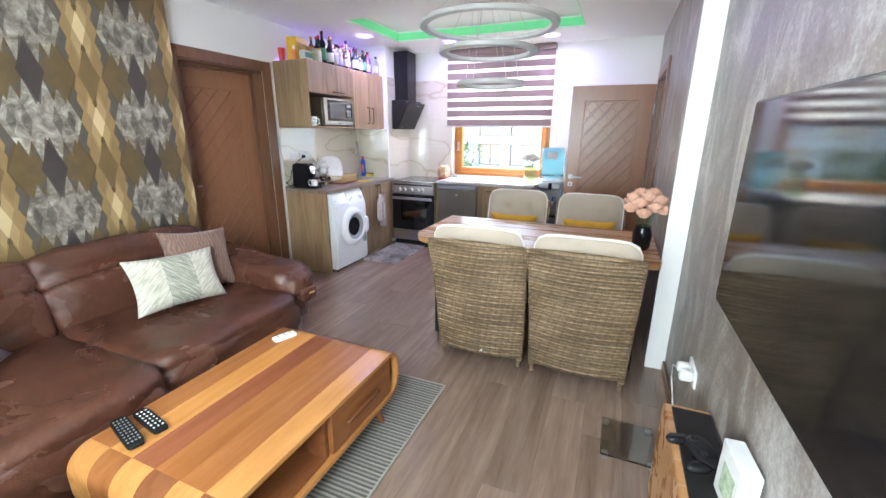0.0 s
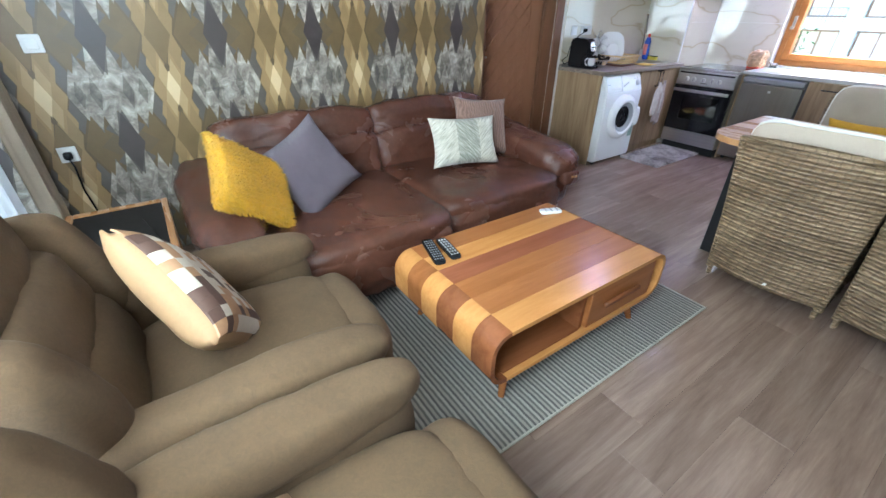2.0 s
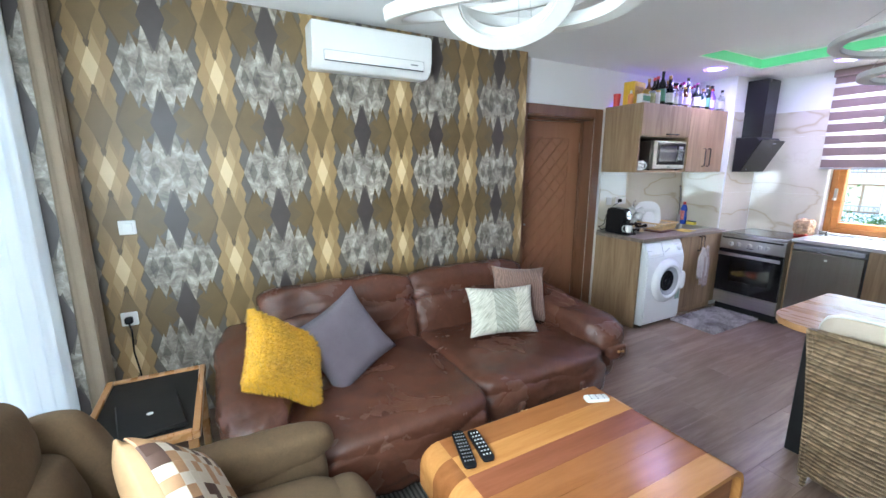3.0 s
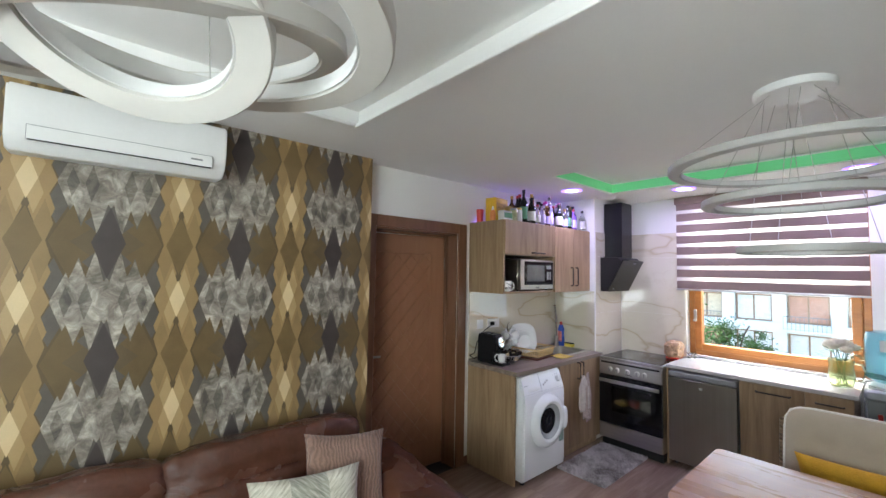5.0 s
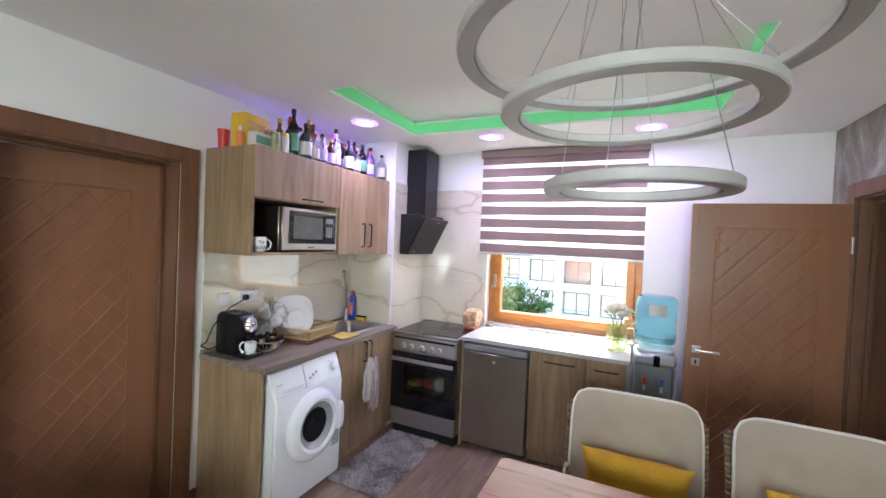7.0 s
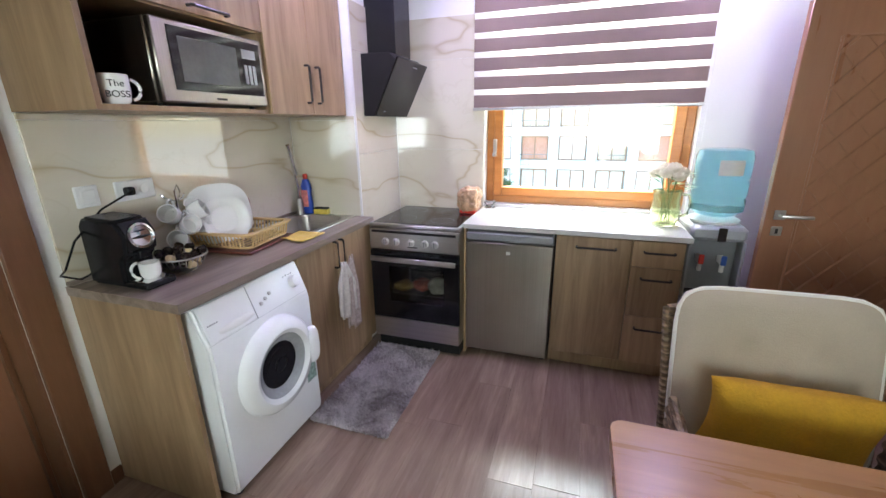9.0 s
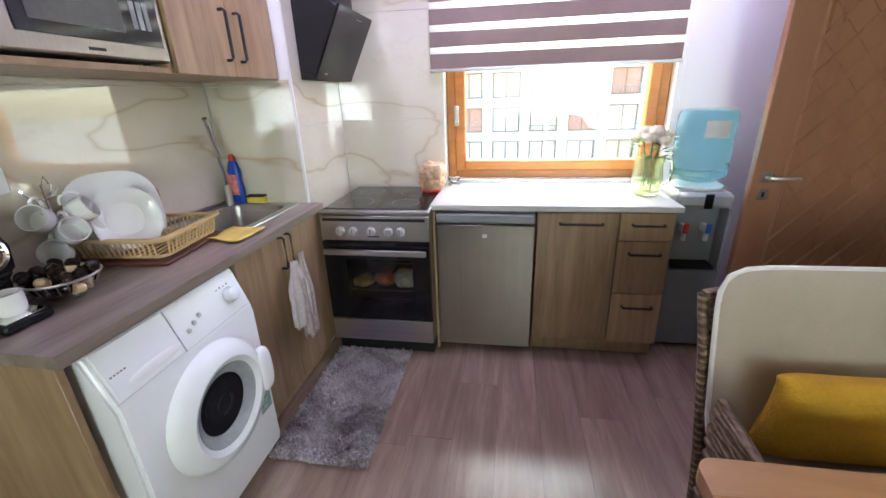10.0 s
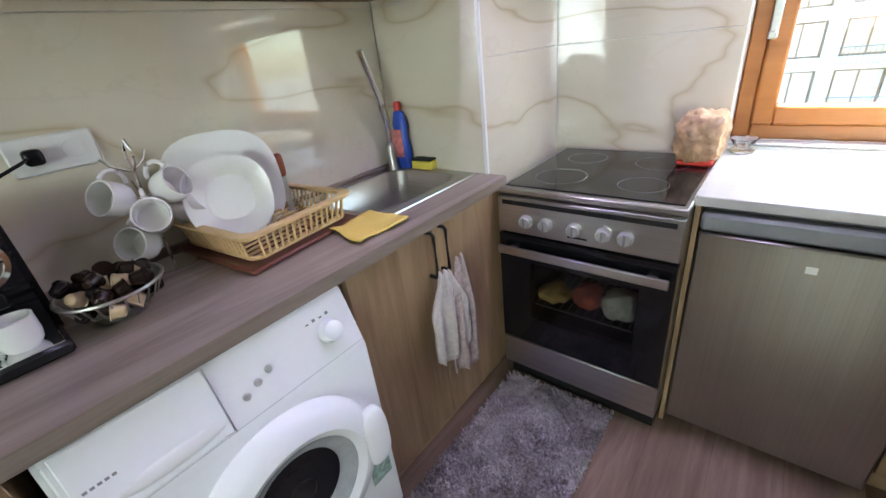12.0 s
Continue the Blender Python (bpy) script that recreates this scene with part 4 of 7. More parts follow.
def coffee_table():
    ob = thing("coffee_table", "striped teak coffee table with rounded ends on tapered legs", "coffee table", (-0.845, 1.18, 0), 0)
    # rounded ring in the y z plane, as strips of different woods across x
    L, z0, z1, r, th = 0.56, 0.150, 0.405, 0.090, 0.020

    def ring(inset):
        pts = []
        rr = r - inset
        for cy, cz, a0 in ((L - r, z1 - r, 0), (-L + r, z1 - r, 90), (-L + r, z0 + r, 180), (L - r, z0 + r, 270)):
            for k in range(9):
                a = radians(a0 + 90 * k / 8)
                pts.append((cy + rr * math.cos(a), cz + rr * math.sin(a)))
        return pts
    out, inn = ring(0), ring(th)
    stripes = [(-0.36, -0.24, TEAK_M), (-0.24, -0.12, TEAK_L), (-0.12, 0.0, TEAK_R), (0.0, 0.12, TEAK_M), (0.12, 0.24, TEAK_M), (0.24, 0.36, TEAK_L)]
    ends = [TEAK_L, TEAK_M, TEAK_L, TEAK_D, TEAK_L, TEAK_D]
    for (x0, x1, mt), em in zip(stripes, ends):
        for which in (0, 1):
            bm = bmesh.new()
            n = len(out)
            seg = [i for i in range(n)]
            for i in seg:
                j = (i + 1) % n
                near_end = (out[i][0] + out[j][0]) / 2 < -L + 0.16
                if near_end != bool(which):
                    continue
                a, b, c, d = out[i], out[j], inn[j], inn[i]
                va = [bm.verts.new((x0 + 0.0006, *p)) for p in (a, b, c, d)]
                vb = [bm.verts.new((x1 - 0.0006, *p)) for p in (a, b, c, d)]
                bm.faces.new(va[::-1])
                bm.faces.new(vb)
                for k in (0, 2):
                    bm.faces.new((va[k], va[(k + 1) % 4], vb[(k + 1) % 4], vb[k]))
            bmesh.ops.remove_doubles(bm, verts=bm.verts[:], dist=0.0001)
            part("stave", bm, em if which else mt, ob)
    # Dark teak sheet over the cubby floor, added to deepen its shade.
    part("shelf_board", blocks((-0.312, 0.335, -L + 0.09, -0.022, z0 + th + 0.0015, z0 + th + 0.006)), TEAK_D, ob, smooth=False)
    part("divider", blocks((-0.33, 0.33, -0.02, 0.0, z0 + th, z1 - th)), TEAK_D, ob, smooth=False)
    part("back_panel", blocks((-0.335, -0.315, -L + 0.05, L - 0.05, z0 + th, z1 - th)), TEAK_D, ob, smooth=False)
    dr = part("drawer", blocks((0.30, 0.350, 0.008, L - 0.075, z0 + th + 0.006, z1 - th - 0.006), bevel=0.004), TEAK_M, ob)
    part("drawer_pull", blocks((0.352, 0.372, 0.10, 0.36, 0.262, 0.285), bevel=0.005), TEAK_D, dr)
    for x in (-0.29, 0.29):
        for y in (-0.41, 0.40):
            sx, sy = (1 if x > 0 else -1), (1 if y > 0 else -1)
            bm = bmesh.new()
            tube(bm, [(x + sx * 0.03, y + sy * 0.04, 0.012), (x, y, 0.156)], 0.022, 12)
            for v in bm.verts:
                if v.co.z < 0.08:
                    v.co.x = x + sx * 0.03 + (v.co.x - x - sx * 0.03) * 0.62
                    v.co.y = y + sy * 0.04 + (v.co.y - y - sy * 0.04) * 0.62
            part("leg", bm, TEAK_M, ob)
    return ob


coffee_table()


def remote(name, label, m, w, l, material, keymat, rows, cols):
    ob = thing(name, label, "remote control")
    ob.matrix_basis = m
    part("case", puffs(((0, 0, 0.009), (w, l, 0.018)), k=6, n=8), material, ob, smooth="all")
    rr = random.Random(1)
    for i in range(rows):
        for j in range(cols):
            x, y = (j - (cols - 1) / 2) * w * 0.8 / cols, (i - (rows - 1) / 2) * l * 0.82 / rows
            part("button", blocks((x - 0.003, x + 0.003, y - 0.003, y + 0.003, 0.0175, 0.0205)), keymat, ob, smooth=False)
    return ob


remote("remote_control", "black television remote on the coffee table", pose(-1.10, 0.775, 0.406, 0, 0, 75), 0.058, 0.23, BLACKPL, GREYPL, 9, 4)
remote("remote_control", "black remote lying beside the other remote", pose(-1.085, 0.85, 0.406, 0, 0, 80), 0.055, 0.20, BLACKPL, WHITEPL, 7, 3)
remote("air_remote", "white remote control with a dark display on the coffee table", pose(-1.10, 1.575, 0.406, 0, 0, -22), 0.055, 0.125, WHITEPL, GREYPL, 3, 3)

# rug
bm = bmesh.new()
rx0, rx1, ry0, ry1 = -1.80, -0.34, 0.05, 2.045
nrows = 180
prev = None
for i in range(nrows + 1):
    y = ry0 + (ry1 - ry0) * i / nrows
    row = []
    for j in range(25):
        x = rx0 + (rx1 - rx0) * j / 24
        row.append(bm.verts.new((x + 0.004 * math.sin(i * 0.7), y, 0.009 + 0.0035 * abs(math.sin(math.pi * i / 2.0 + 0.3)) + 0.002 * noise.noise(Vector((x * 8, y * 8, 0))))))
    if prev:
        for j in range(24):
            bm.faces.new((prev[j], prev[j + 1], row[j + 1], row[j]))
    prev = row
rug = tagged(thing("rug", "grey and cream striped woven rug under the coffee table", "rug", (0, 0, 0.004)))
part("weave", bm, RUG, rug, smooth="all")
part("border", bar([(rx0, ry0, 0.006), (rx1, ry0, 0.006), (rx1, ry1, 0.006), (rx0, ry1, 0.006)], 0.007, 8, True), RUGEDGE, rug)

# side table with a laptop, by the sofa
st = thing("side_table", "small wooden side table with a dark top beside the sofa", "side table", (-1.98, -0.42, 0))
part("tabletop", blocks((-0.30, 0.30, -0.19, 0.19, 0.462, 0.478)), BLACKMATT, st, smooth=False)
part("rim", blocks((-0.33, 0.33, -0.22, -0.19, 0.45, 0.49), (-0.33, 0.33, 0.19, 0.22, 0.45, 0.49), (-0.33, -0.30, -0.19, 0.19, 0.45, 0.49), (0.30, 0.33, -0.19, 0.19, 0.45, 0.49), bevel=0.004), TABLEWOOD, st)
for x in (-0.30, 0.30):
    for y in (-0.19, 0.19):
        part("leg", blocks((x - 0.02, x + 0.02, y - 0.02, y + 0.02, 0, 0.45), bevel=0.004), TABLEWOOD, st)
lp = thing("laptop", "closed black laptop on the side table", "laptop", (-1.86, -0.40, 0.480), 12)
part("case", blocks((-0.17, 0.17, -0.12, 0.12, 0, 0.022), bevel=0.006), BLACKMATT, lp)
part("logo", turned([(0.013, 0.0222), (0.013, 0.0232)], 12), WHITEPL, lp, "pale round emblem")

# sockets on the papered wall
def socket(name, at, rz, label, n=1, toggle=False):
    ob = thing(name, label, "socket", at, rz)
    w = 0.041 * n
    part("plate", blocks((-w, w, -0.012, 0, -0.041, 0.041), bevel=0.004), WHITEPL, ob)
    for i in range(n):
        x = (i - (n - 1) / 2) * 0.075
        if toggle:
            part("rocker", blocks((x - 0.026, x + 0.026, -0.018, -0.012, -0.026, 0.026), bevel=0.003), WHITEPL, ob)
        else:
            part("well", turned([(0.022, 0), (0.022, 0.003), (0.018, 0.003), (0.018, 0.001)], 18, (x, -0.012, 0), pose(0, 0, 0, 90, 0, 0)), CERAMIC, ob)
    return ob


s = socket("wall_socket", (XP + 0.001, -0.575, 0.70), 90, "white wall socket with a black plug on the wallpaper")
part("plug", puffs(((0, -0.035, 0.0), (0.04, 0.045, 0.04)), n=6), BLACKPL, s)
part("cable", bar([(0, -0.05, -0.01), (0.01, -0.055, -0.06), (0.0, -0.03, -0.2), (0.02, -0.02, -0.4), (0.0, -0.02, -0.69)], 0.005, 6), BLACKPL, s, "black cable")
socket("light_switch", (XP + 0.001, -0.52, 1.24), 90, "white light switch on the wallpaper", toggle=True)

# air conditioner
ac = thing("air_conditioner", "white wall-mounted split air conditioner under the ceiling", "air conditioner", (XP, 0.93, 2.185))
bm = bmesh.new()
prism(bm, [(0.001, 0.0), (0.13, -0.005), (0.185, 0.04), (0.20, 0.10), (0.20, 0.235), (0.185, 0.26), (0.001, 0.265)], -0.40, 0.40, "y")
bmesh.ops.bevel(bm, geom=[e for e in bm.edges], offset=0.008, segments=2, affect="EDGES")
part("housing", bm, WHITEPL, ac)
part("front_panel", blocks((0.2005, 0.206, -0.335, 0.335, 0.028, 0.095), bevel=0.002), WHITEPL, ac)
part("outlet_flap", blocks((0.196, 0.2075, -0.33, 0.33, 0.030, 0.036)), BLACKMATT, ac, "dark outlet slot", smooth=False)
part("panel_groove", blocks((0.2005, 0.2072, -0.335, 0.335, 0.0925, 0.0945), (0.2005, 0.2072, -0.335, -0.333, 0.03, 0.094), (0.2005, 0.2072, 0.333, 0.335, 0.03, 0.094)), GREYPL, ac, smooth=False)
part("emblem", blocks((0.206, 0.2078, 0.24, 0.29, 0.062, 0.070)), GREYPL, ac, smooth=False)


# ---- ceiling lamps ----
def ring_mesh(R, w, h, n=72, m=None):
    """A flat annular profile swept round: outer radius R, width w, height h."""
    bm = bmesh.new()
    prof = [(R, -h / 2 + 0.004), (R, h / 2 - 0.004), (R - 0.004, h / 2), (R - w, h / 2), (R - w, -h / 2 + 0.0), (R - 0.004, -h / 2)]
    rings = []
    for k in range(n):
        a = 2 * math.pi * k / n
        rings.append([bm.verts.new((m or Matrix()) @ Vector((r * math.cos(a), r * math.sin(a), z))) for r, z in prof])
    for k in range(n):
        A, B = rings[k], rings[(k + 1) % n]
        for i in range(len(prof)):
            j = (i + 1) % len(prof)
            bm.faces.new((A[i], B[i], B[j], A[j]))
    bmesh.ops.recalc_face_normals(bm, faces=bm.faces[:])
    return bm


DIFFUSER = plain("frosted_diffuser", (0.66, 0.65, 0.63), 0.5, var=0.02, bump=0.0)
RINGCREAM = plain("cream_ring_enamel", (0.60, 0.575, 0.53), 0.45, var=0.03, bump=0.02)
pend = thing("ring_pendant", "three-ring grey pendant lamp, unlit, over the dining table", "pendant lamp", (-0.445, 3.045, H))
can = part("canopy", turned([(0.135, -0.03), (0.14, -0.022), (0.14, -0.0005)], 32), WHITEPL, pend)
for R, z, w, dx in ((0.475, -0.318, 0.05, 0.0), (0.342, -0.483, 0.05, 0.0), (0.242, -0.693, 0.045, 0.03)):
    rg = part("ring", ring_mesh(R, w, 0.030, m=pose(dx, 0, z)), RINGWHITE, pend)
    part("diffuser", ring_mesh(R - w - 0.0005, 0.006, 0.022, m=pose(dx, 0, z)), DIFFUSER, rg, "frosted inner diffuser")
    for k in range(4):
        a = radians(25 + 90 * k + R * 200)
        part("cable", bar([(0.10 * math.cos(a + 0.3), 0.10 * math.sin(a + 0.3), -0.03), (dx + (R - w / 2) * math.cos(a), (R - w / 2) * math.sin(a), z + 0.015)], 0.0014, 5), STEEL, rg, "thin steel cable")

lamp2 = thing("ring_ceiling_lamp", "white ceiling lamp of three interlocking tilted rings", "ceiling lamp", (-1.05, 0.90, H + 0.10))
part("canopy", turned([(0.16, -0.035), (0.165, -0.02), (0.165, -0.0005)], 32), WHITEPL, lamp2)
for R, tx, ty, z, ox, oy in ((0.389, 13, 9, -0.43, -0.16, 0.018), (0.222, -12.5, -24, -0.49, 0.064, -0.054), (0.355, -2, 0.5, -0.487, 0.12, 0.006)):
    tilt = pose(ox, oy, z, 0, ty, 0) @ pose(0, 0, 0, tx, 0, 0)
    rg = part("ring", ring_mesh(R, 0.062, 0.045, m=tilt), RINGCREAM, lamp2)
    part("diffuser", ring_mesh(R - 0.0625, 0.006, 0.034, m=tilt), DIFFUSER, rg, "frosted inner diffuser")
    for k in range(3):
        a = 2 * math.pi * k / 3 + R
        top = tilt @ Vector(((R - 0.03) * math.cos(a), (R - 0.03) * math.sin(a), 0.02))
        part("cable", bar([(0.08 * math.cos(a), 0.08 * math.sin(a), -0.03), top], 0.0014, 5), STEEL, rg, "thin steel cable")

VIOLET = glow("violet_led", (0.28, 0.14, 1.0), 0.5)
COOL = glow("cool_led", (0.86, 0.86, 1.0), 1.0)
for i, (x, y) in enumerate(((-2.27, 4.32), (-1.49, 4.955), (-0.337, 5.0))):
    sp = thing("downlight", "round recessed downlight with a violet glowing rim", "downlight", (x, y, H), group="ceiling downlights")
    part("ring", turned([(0.096, -0.004), (0.100, -0.0005)], 28), VIOLET, sp, "violet glowing rim")
    part("diffuser", turned([(0.060, -0.007), (0.064, -0.0042)], 28), COOL, sp, "white glowing face")
    lamp("downlight_lamp", "AREA", 1.5, look((x, y, H - 0.02), (x, y, 0)), (0.60, 0.50, 1.0), 0.14, shape="DISK")


# ---- dining place ----
def weave(w, h, bend, rows, cols, m, amp=0.007):
    """A woven panel with a front and a back, its strands rising and dipping in turn; bend(u, v) gives (x, y, z)."""
    bm = bmesh.new()
    g = {}
    for sgn in (1, -1):
        for i in range(rows + 1):
            for j in range(cols + 1):
                u, v = -1 + 2 * j / cols, i / rows
                p, nn = bend(u, v)
                d = sgn * (0.012 + amp * ((0.45 if (i // 2) % 2 else -0.35) * (0.5 + 0.5 * ((i * 7) % 5) / 4) + (0.3 if (i // 2 + j // 3) % 2 else -0.3)))
                g[sgn, i, j] = bm.verts.new(m @ (p + nn * d))
        for i in range(rows):
            for j in range(cols):
                f = [g[sgn, i, j], g[sgn, i, j + 1], g[sgn, i + 1, j + 1], g[sgn, i + 1, j]]
                bm.faces.new(f if sgn > 0 else f[::-1])
    return bm


def wicker_chair():
    """Local: the sitter faces +y; the back stands at y = 0."""
    ob = thing("wicker_chair", "woven rattan dining chair with a cream button cushion", "chair", group="chairs round the dining table")

    def bend(u, v):
        z = 0.06 + 0.80 * v
        y = -0.02 - 0.16 * v ** 1.3 + 0.05 * u * u
        half = 0.275 + 0.02 * v
        z0 = (0.035 * (1 - u * u) if v < 0.01 else 0)
        return Vector((half * u, y, z + 0.02 * (1 - u * u) * (1 if v > 0.98 else 0) + z0)), Vector((0.25 * u, -0.97, 0.12)).normalized()
    part("backrest", weave(0, 0, bend, 74, 44, Matrix()), WICKER, ob, smooth="all")
    for s in (-1, 1):
        def side(u, v, s=s):
            y = 0.02 + 0.27 * (u + 1) * 0.98
            top = 0.62 - 0.14 * ((u + 1) / 2) ** 2 if u > -0.9 else 0.62
            return Vector((s * (0.272 + 0.012 * v), y, 0.06 + (top - 0.06) * v)), Vector((s, 0, 0))
        part("side_panel", weave(0, 0, side, 46, 40, Matrix()), WICKER, ob, smooth="all")
        part("edge_cord", bar([(s * 0.284, 0.03, 0.625), (s * 0.286, 0.2, 0.605), (s * 0.286, 0.4, 0.55), (s * 0.284, 0.55, 0.485), (s * 0.28, 0.555, 0.06)], 0.014, 8), WICKER, ob)
        part("back_cord", bar([(s * 0.277, 0.03, 0.05), (s * 0.284, -0.02, 0.4), (s * 0.292, -0.09, 0.7), (s * 0.295, -0.15, 0.865)], 0.015, 8), WICKER, ob)
    part("top_cord", bar([(-0.295, -0.145, 0.86), (-0.15, -0.185, 0.875), (0, -0.195, 0.88), (0.15, -0.185, 0.875), (0.295, -0.145, 0.86)], 0.016, 8), WICKER, ob)

    def front(u, v):
        return Vector((0.27 * u, 0.55, 0.06 + 0.33 * v + (0.03 * (1 - u * u) if v < 0.01 else 0))), Vector((0, 1, 0))
    part("front_apron", weave(0, 0, front, 26, 40, Matrix()), WICKER, ob, smooth="all")
    part("seat", blocks((-0.265, 0.265, 0.0, 0.545, 0.36, 0.40), bevel=0.01), WICKER, ob)
    for x in (-0.265, 0.265):
        for y in (0.03, 0.53):
            part("leg", turned([(0.013, 0), (0.016, 0.10), (0.016, 0.2)], 10, (x, y, 0)), WICKER, ob)
    bm = bmesh.new()
    puff(bm, (0, 0.28, 0.44), (0.50, 0.50, 0.085), 5, 14, 0.004, 6)
    part("seat_pad", bm, CREAM, ob, "cream seat pad", smooth="all")
    bm = bmesh.new()
    n = 22
    tilt = pose(0, -0.065, 0.685, 90 + 13, 0, 0)
    W, Hh = 0.555, 0.56
    for sg in (1, -1):
        grid = []
        for i in range(n + 1):
            row = []
            for j in range(n + 1):
                u, v = -1 + 2 * i / n, -1 + 2 * j / n
                k = (abs(u) ** 7 + abs(v) ** 7) ** (1 / 7)
                mx = max(abs(u), abs(v)) or 1
                uu, vv = (u / k * mx, v / k * mx) if k else (0, 0)
                th = (max(0, 1 - mx ** 6)) ** 0.5
                dim = 0.0
                for bx in (-0.36, 0.36):
                    for bz in (-0.3, 0.34):
                        dim += 0.022 * math.exp(-((uu - bx) ** 2 + (vv - bz) ** 2) / 0.018)
                z = sg * (0.012 + 0.034 * th - (dim if sg < 0 else 0))
                row.append(bm.verts.new(tilt @ Vector((uu * W / 2, vv * Hh / 2, z))))
            grid.append(row)
        for i in range(n):
            for j in range(n):
                f = [grid[i][j], grid[i + 1][j], grid[i + 1][j + 1], grid[i][j + 1]]
                bm.faces.new(f if sg > 0 else f[::-1])
    bmesh.ops.remove_doubles(bm, verts=bm.verts[:], dist=0.0005)
    pad = part("back_pad", bm, CREAM, ob, "cream buttoned back pad", smooth="all")
    loop = []
    for k in range(48):
        a = 2 * math.pi * k / 48
        c, s_ = math.cos(a), math.sin(a)
        q = (abs(c) ** 7 + abs(s_) ** 7) ** (1 / 7)
        loop.append(tilt @ Vector((c / q * W / 2, s_ / q * Hh / 2, -0.006)))
    part("piping", bar(loop, 0.009, 8, True), PIPING, pad, "pale piping")
    return ob


ch = wicker_chair()
ch.matrix_basis = pose(-0.245, 2.41, 0, 0, 0, 1)
copy_thing(ch, pose(0.375, 2.41, 0, 0, 0, -1))
copy_thing(ch, pose(-0.365, 3.86, 0, 0, 0, 182))
copy_thing(ch, pose(0.30, 3.85, 0, 0, 0, 179))
tagtag = thing("chair_tag", "small white tag on the rattan chair back", "tag", (-0.222, 2.38, 0.108))
part("disc", turned([(0.014, 0), (0.014, 0.003)], 14, (0, 0, 0), pose(0, 0, 0, 90, 0, 0)), WHITEPL, tagtag)

dt = thing("dining_table", "light wooden dining table with dark legs against the grey wall", "dining table", (-0.07, 3.05, 0))
bm = bmesh.new()
pts = []
for cx_, cy_, a0, r_ in ((0.80, 0.385, 0, 0.055), (-0.765, 0.405, 90, 0.035), (-0.60, -0.235, 180, 0.20), (0.80, -0.38, 270, 0.055)):
    for k in range(7):
        a = radians(a0 + 15 * k)
        pts.append((cx_ + r_ * math.cos(a), cy_ + r_ * math.sin(a)))
prism(bm, pts, 0.725, 0.76, "z")
part("tabletop", bm, TABLEWOOD, dt)
part("apron", blocks((-0.60, 0.75, -0.35, -0.325, 0.64, 0.724), (-0.60, 0.75, 0.325, 0.35, 0.64, 0.724), (-0.60, -0.575, -0.325, 0.325, 0.64, 0.724), (0.725, 0.75, -0.325, 0.325, 0.64, 0.724)), TABLEWOOD, dt, smooth=False)
for x in (-0.585, 0.74):
    for y in (-0.33, 0.33):
        part("leg", blocks((x - 0.035, x + 0.035, y - 0.035, y + 0.035, 0, 0.724), bevel=0.005), BLACKMATT, dt, "dark table leg")

for i, x in enumerate((-0.36, 0.31)):
    bm = bmesh.new()
    cushion(bm, 0.44, 0.29, 0.12, Matrix(), 14, 0.004, i)
    solo("lumbar_pillow", bm, MUSTARD, "mustard yellow knitted lumbar pillow on the chair", "pillow", "lumbar pillows", smooth="all",
         m=Matrix.Translation((x, 3.785, 0.625)) @ Euler((radians(78), 0, radians(180))).to_matrix().to_4x4())

# flowers on the table
PEACH = fluffy("peach_petals", (0.80, 0.46, 0.32), 60, 0.6, 0.2)
vase = thing("vase_of_flowers", "dark vase with a bunch of peach roses on the table", "flowers", (0.68, 2.95, 0.761))
part("vase", turned([(0.04, 0), (0.055, 0.02), (0.06, 0.10), (0.045, 0.15), (0.05, 0.16)], 24), BLACKGLASS, vase, "dark glass vase")


def bloom(bm, c, r, seed):
    """A rose: petals curling round a middle."""
    rr = random.Random(seed)
    for ring_, (rad, cnt, up) in enumerate(((0.25, 3, 0.9), (0.55, 5, 0.6), (0.9, 7, 0.1))):
        for k in range(cnt):
            a = 2 * math.pi * k / cnt + ring_ + rr.uniform(-0.2, 0.2)
            d = Vector((math.cos(a), math.sin(a), up)).normalized()
            t = Vector((-math.sin(a), math.cos(a), 0))
            upv = d.cross(t) * -1
            base = Vector(c) + d * r * rad * 0.4
            g = []
            for i in range(4):
                row = []
                for j in range(4):
                    u, v = -1 + 2 * j / 3, i / 3
                    wdt = r * 0.55 * math.sin(math.pi * (0.15 + 0.75 * v))
                    row.append(bm.verts.new(base + t * u * wdt + Vector((0, 0, 1)) * (v * r * 0.9 - r * 0.4) + d * (r * rad * 0.5 * math.sin(v * 2.2) - 0.12 * r * u * u)))
                g.append(row)
            for i in range(3):
                for j in range(3):
                    bm.faces.new((g[i][j], g[i][j + 1], g[i + 1][j + 1], g[i + 1][j]))


rf = random.Random(8)
for k in range(16):
    a = k * 2.399
    zz = 1 - (k + 0.5) / 16 * 1.25
    rr_ = math.sqrt(max(0, 1 - zz * zz))
    bm = bmesh.new()
    bloom(bm, (0.105 * rr_ * math.cos(a), 0.105 * rr_ * math.sin(a), 0.27 + 0.10 * zz), 0.055, k)
    part("rose", bm, PEACH, vase, smooth="all")
bm = bmesh.new()
for k in range(7):
    a = k * 0.9
    tube(bm, [(0.015 * math.cos(a), 0.015 * math.sin(a), 0.05), (0.05 * math.cos(a), 0.05 * math.sin(a), 0.24)], 0.003, 5)
LEAF = plain("leaf_green", (0.06, 0.13, 0.03), 0.5, var=0.3, grain=30)
part("stem", bm, LEAF, vase)

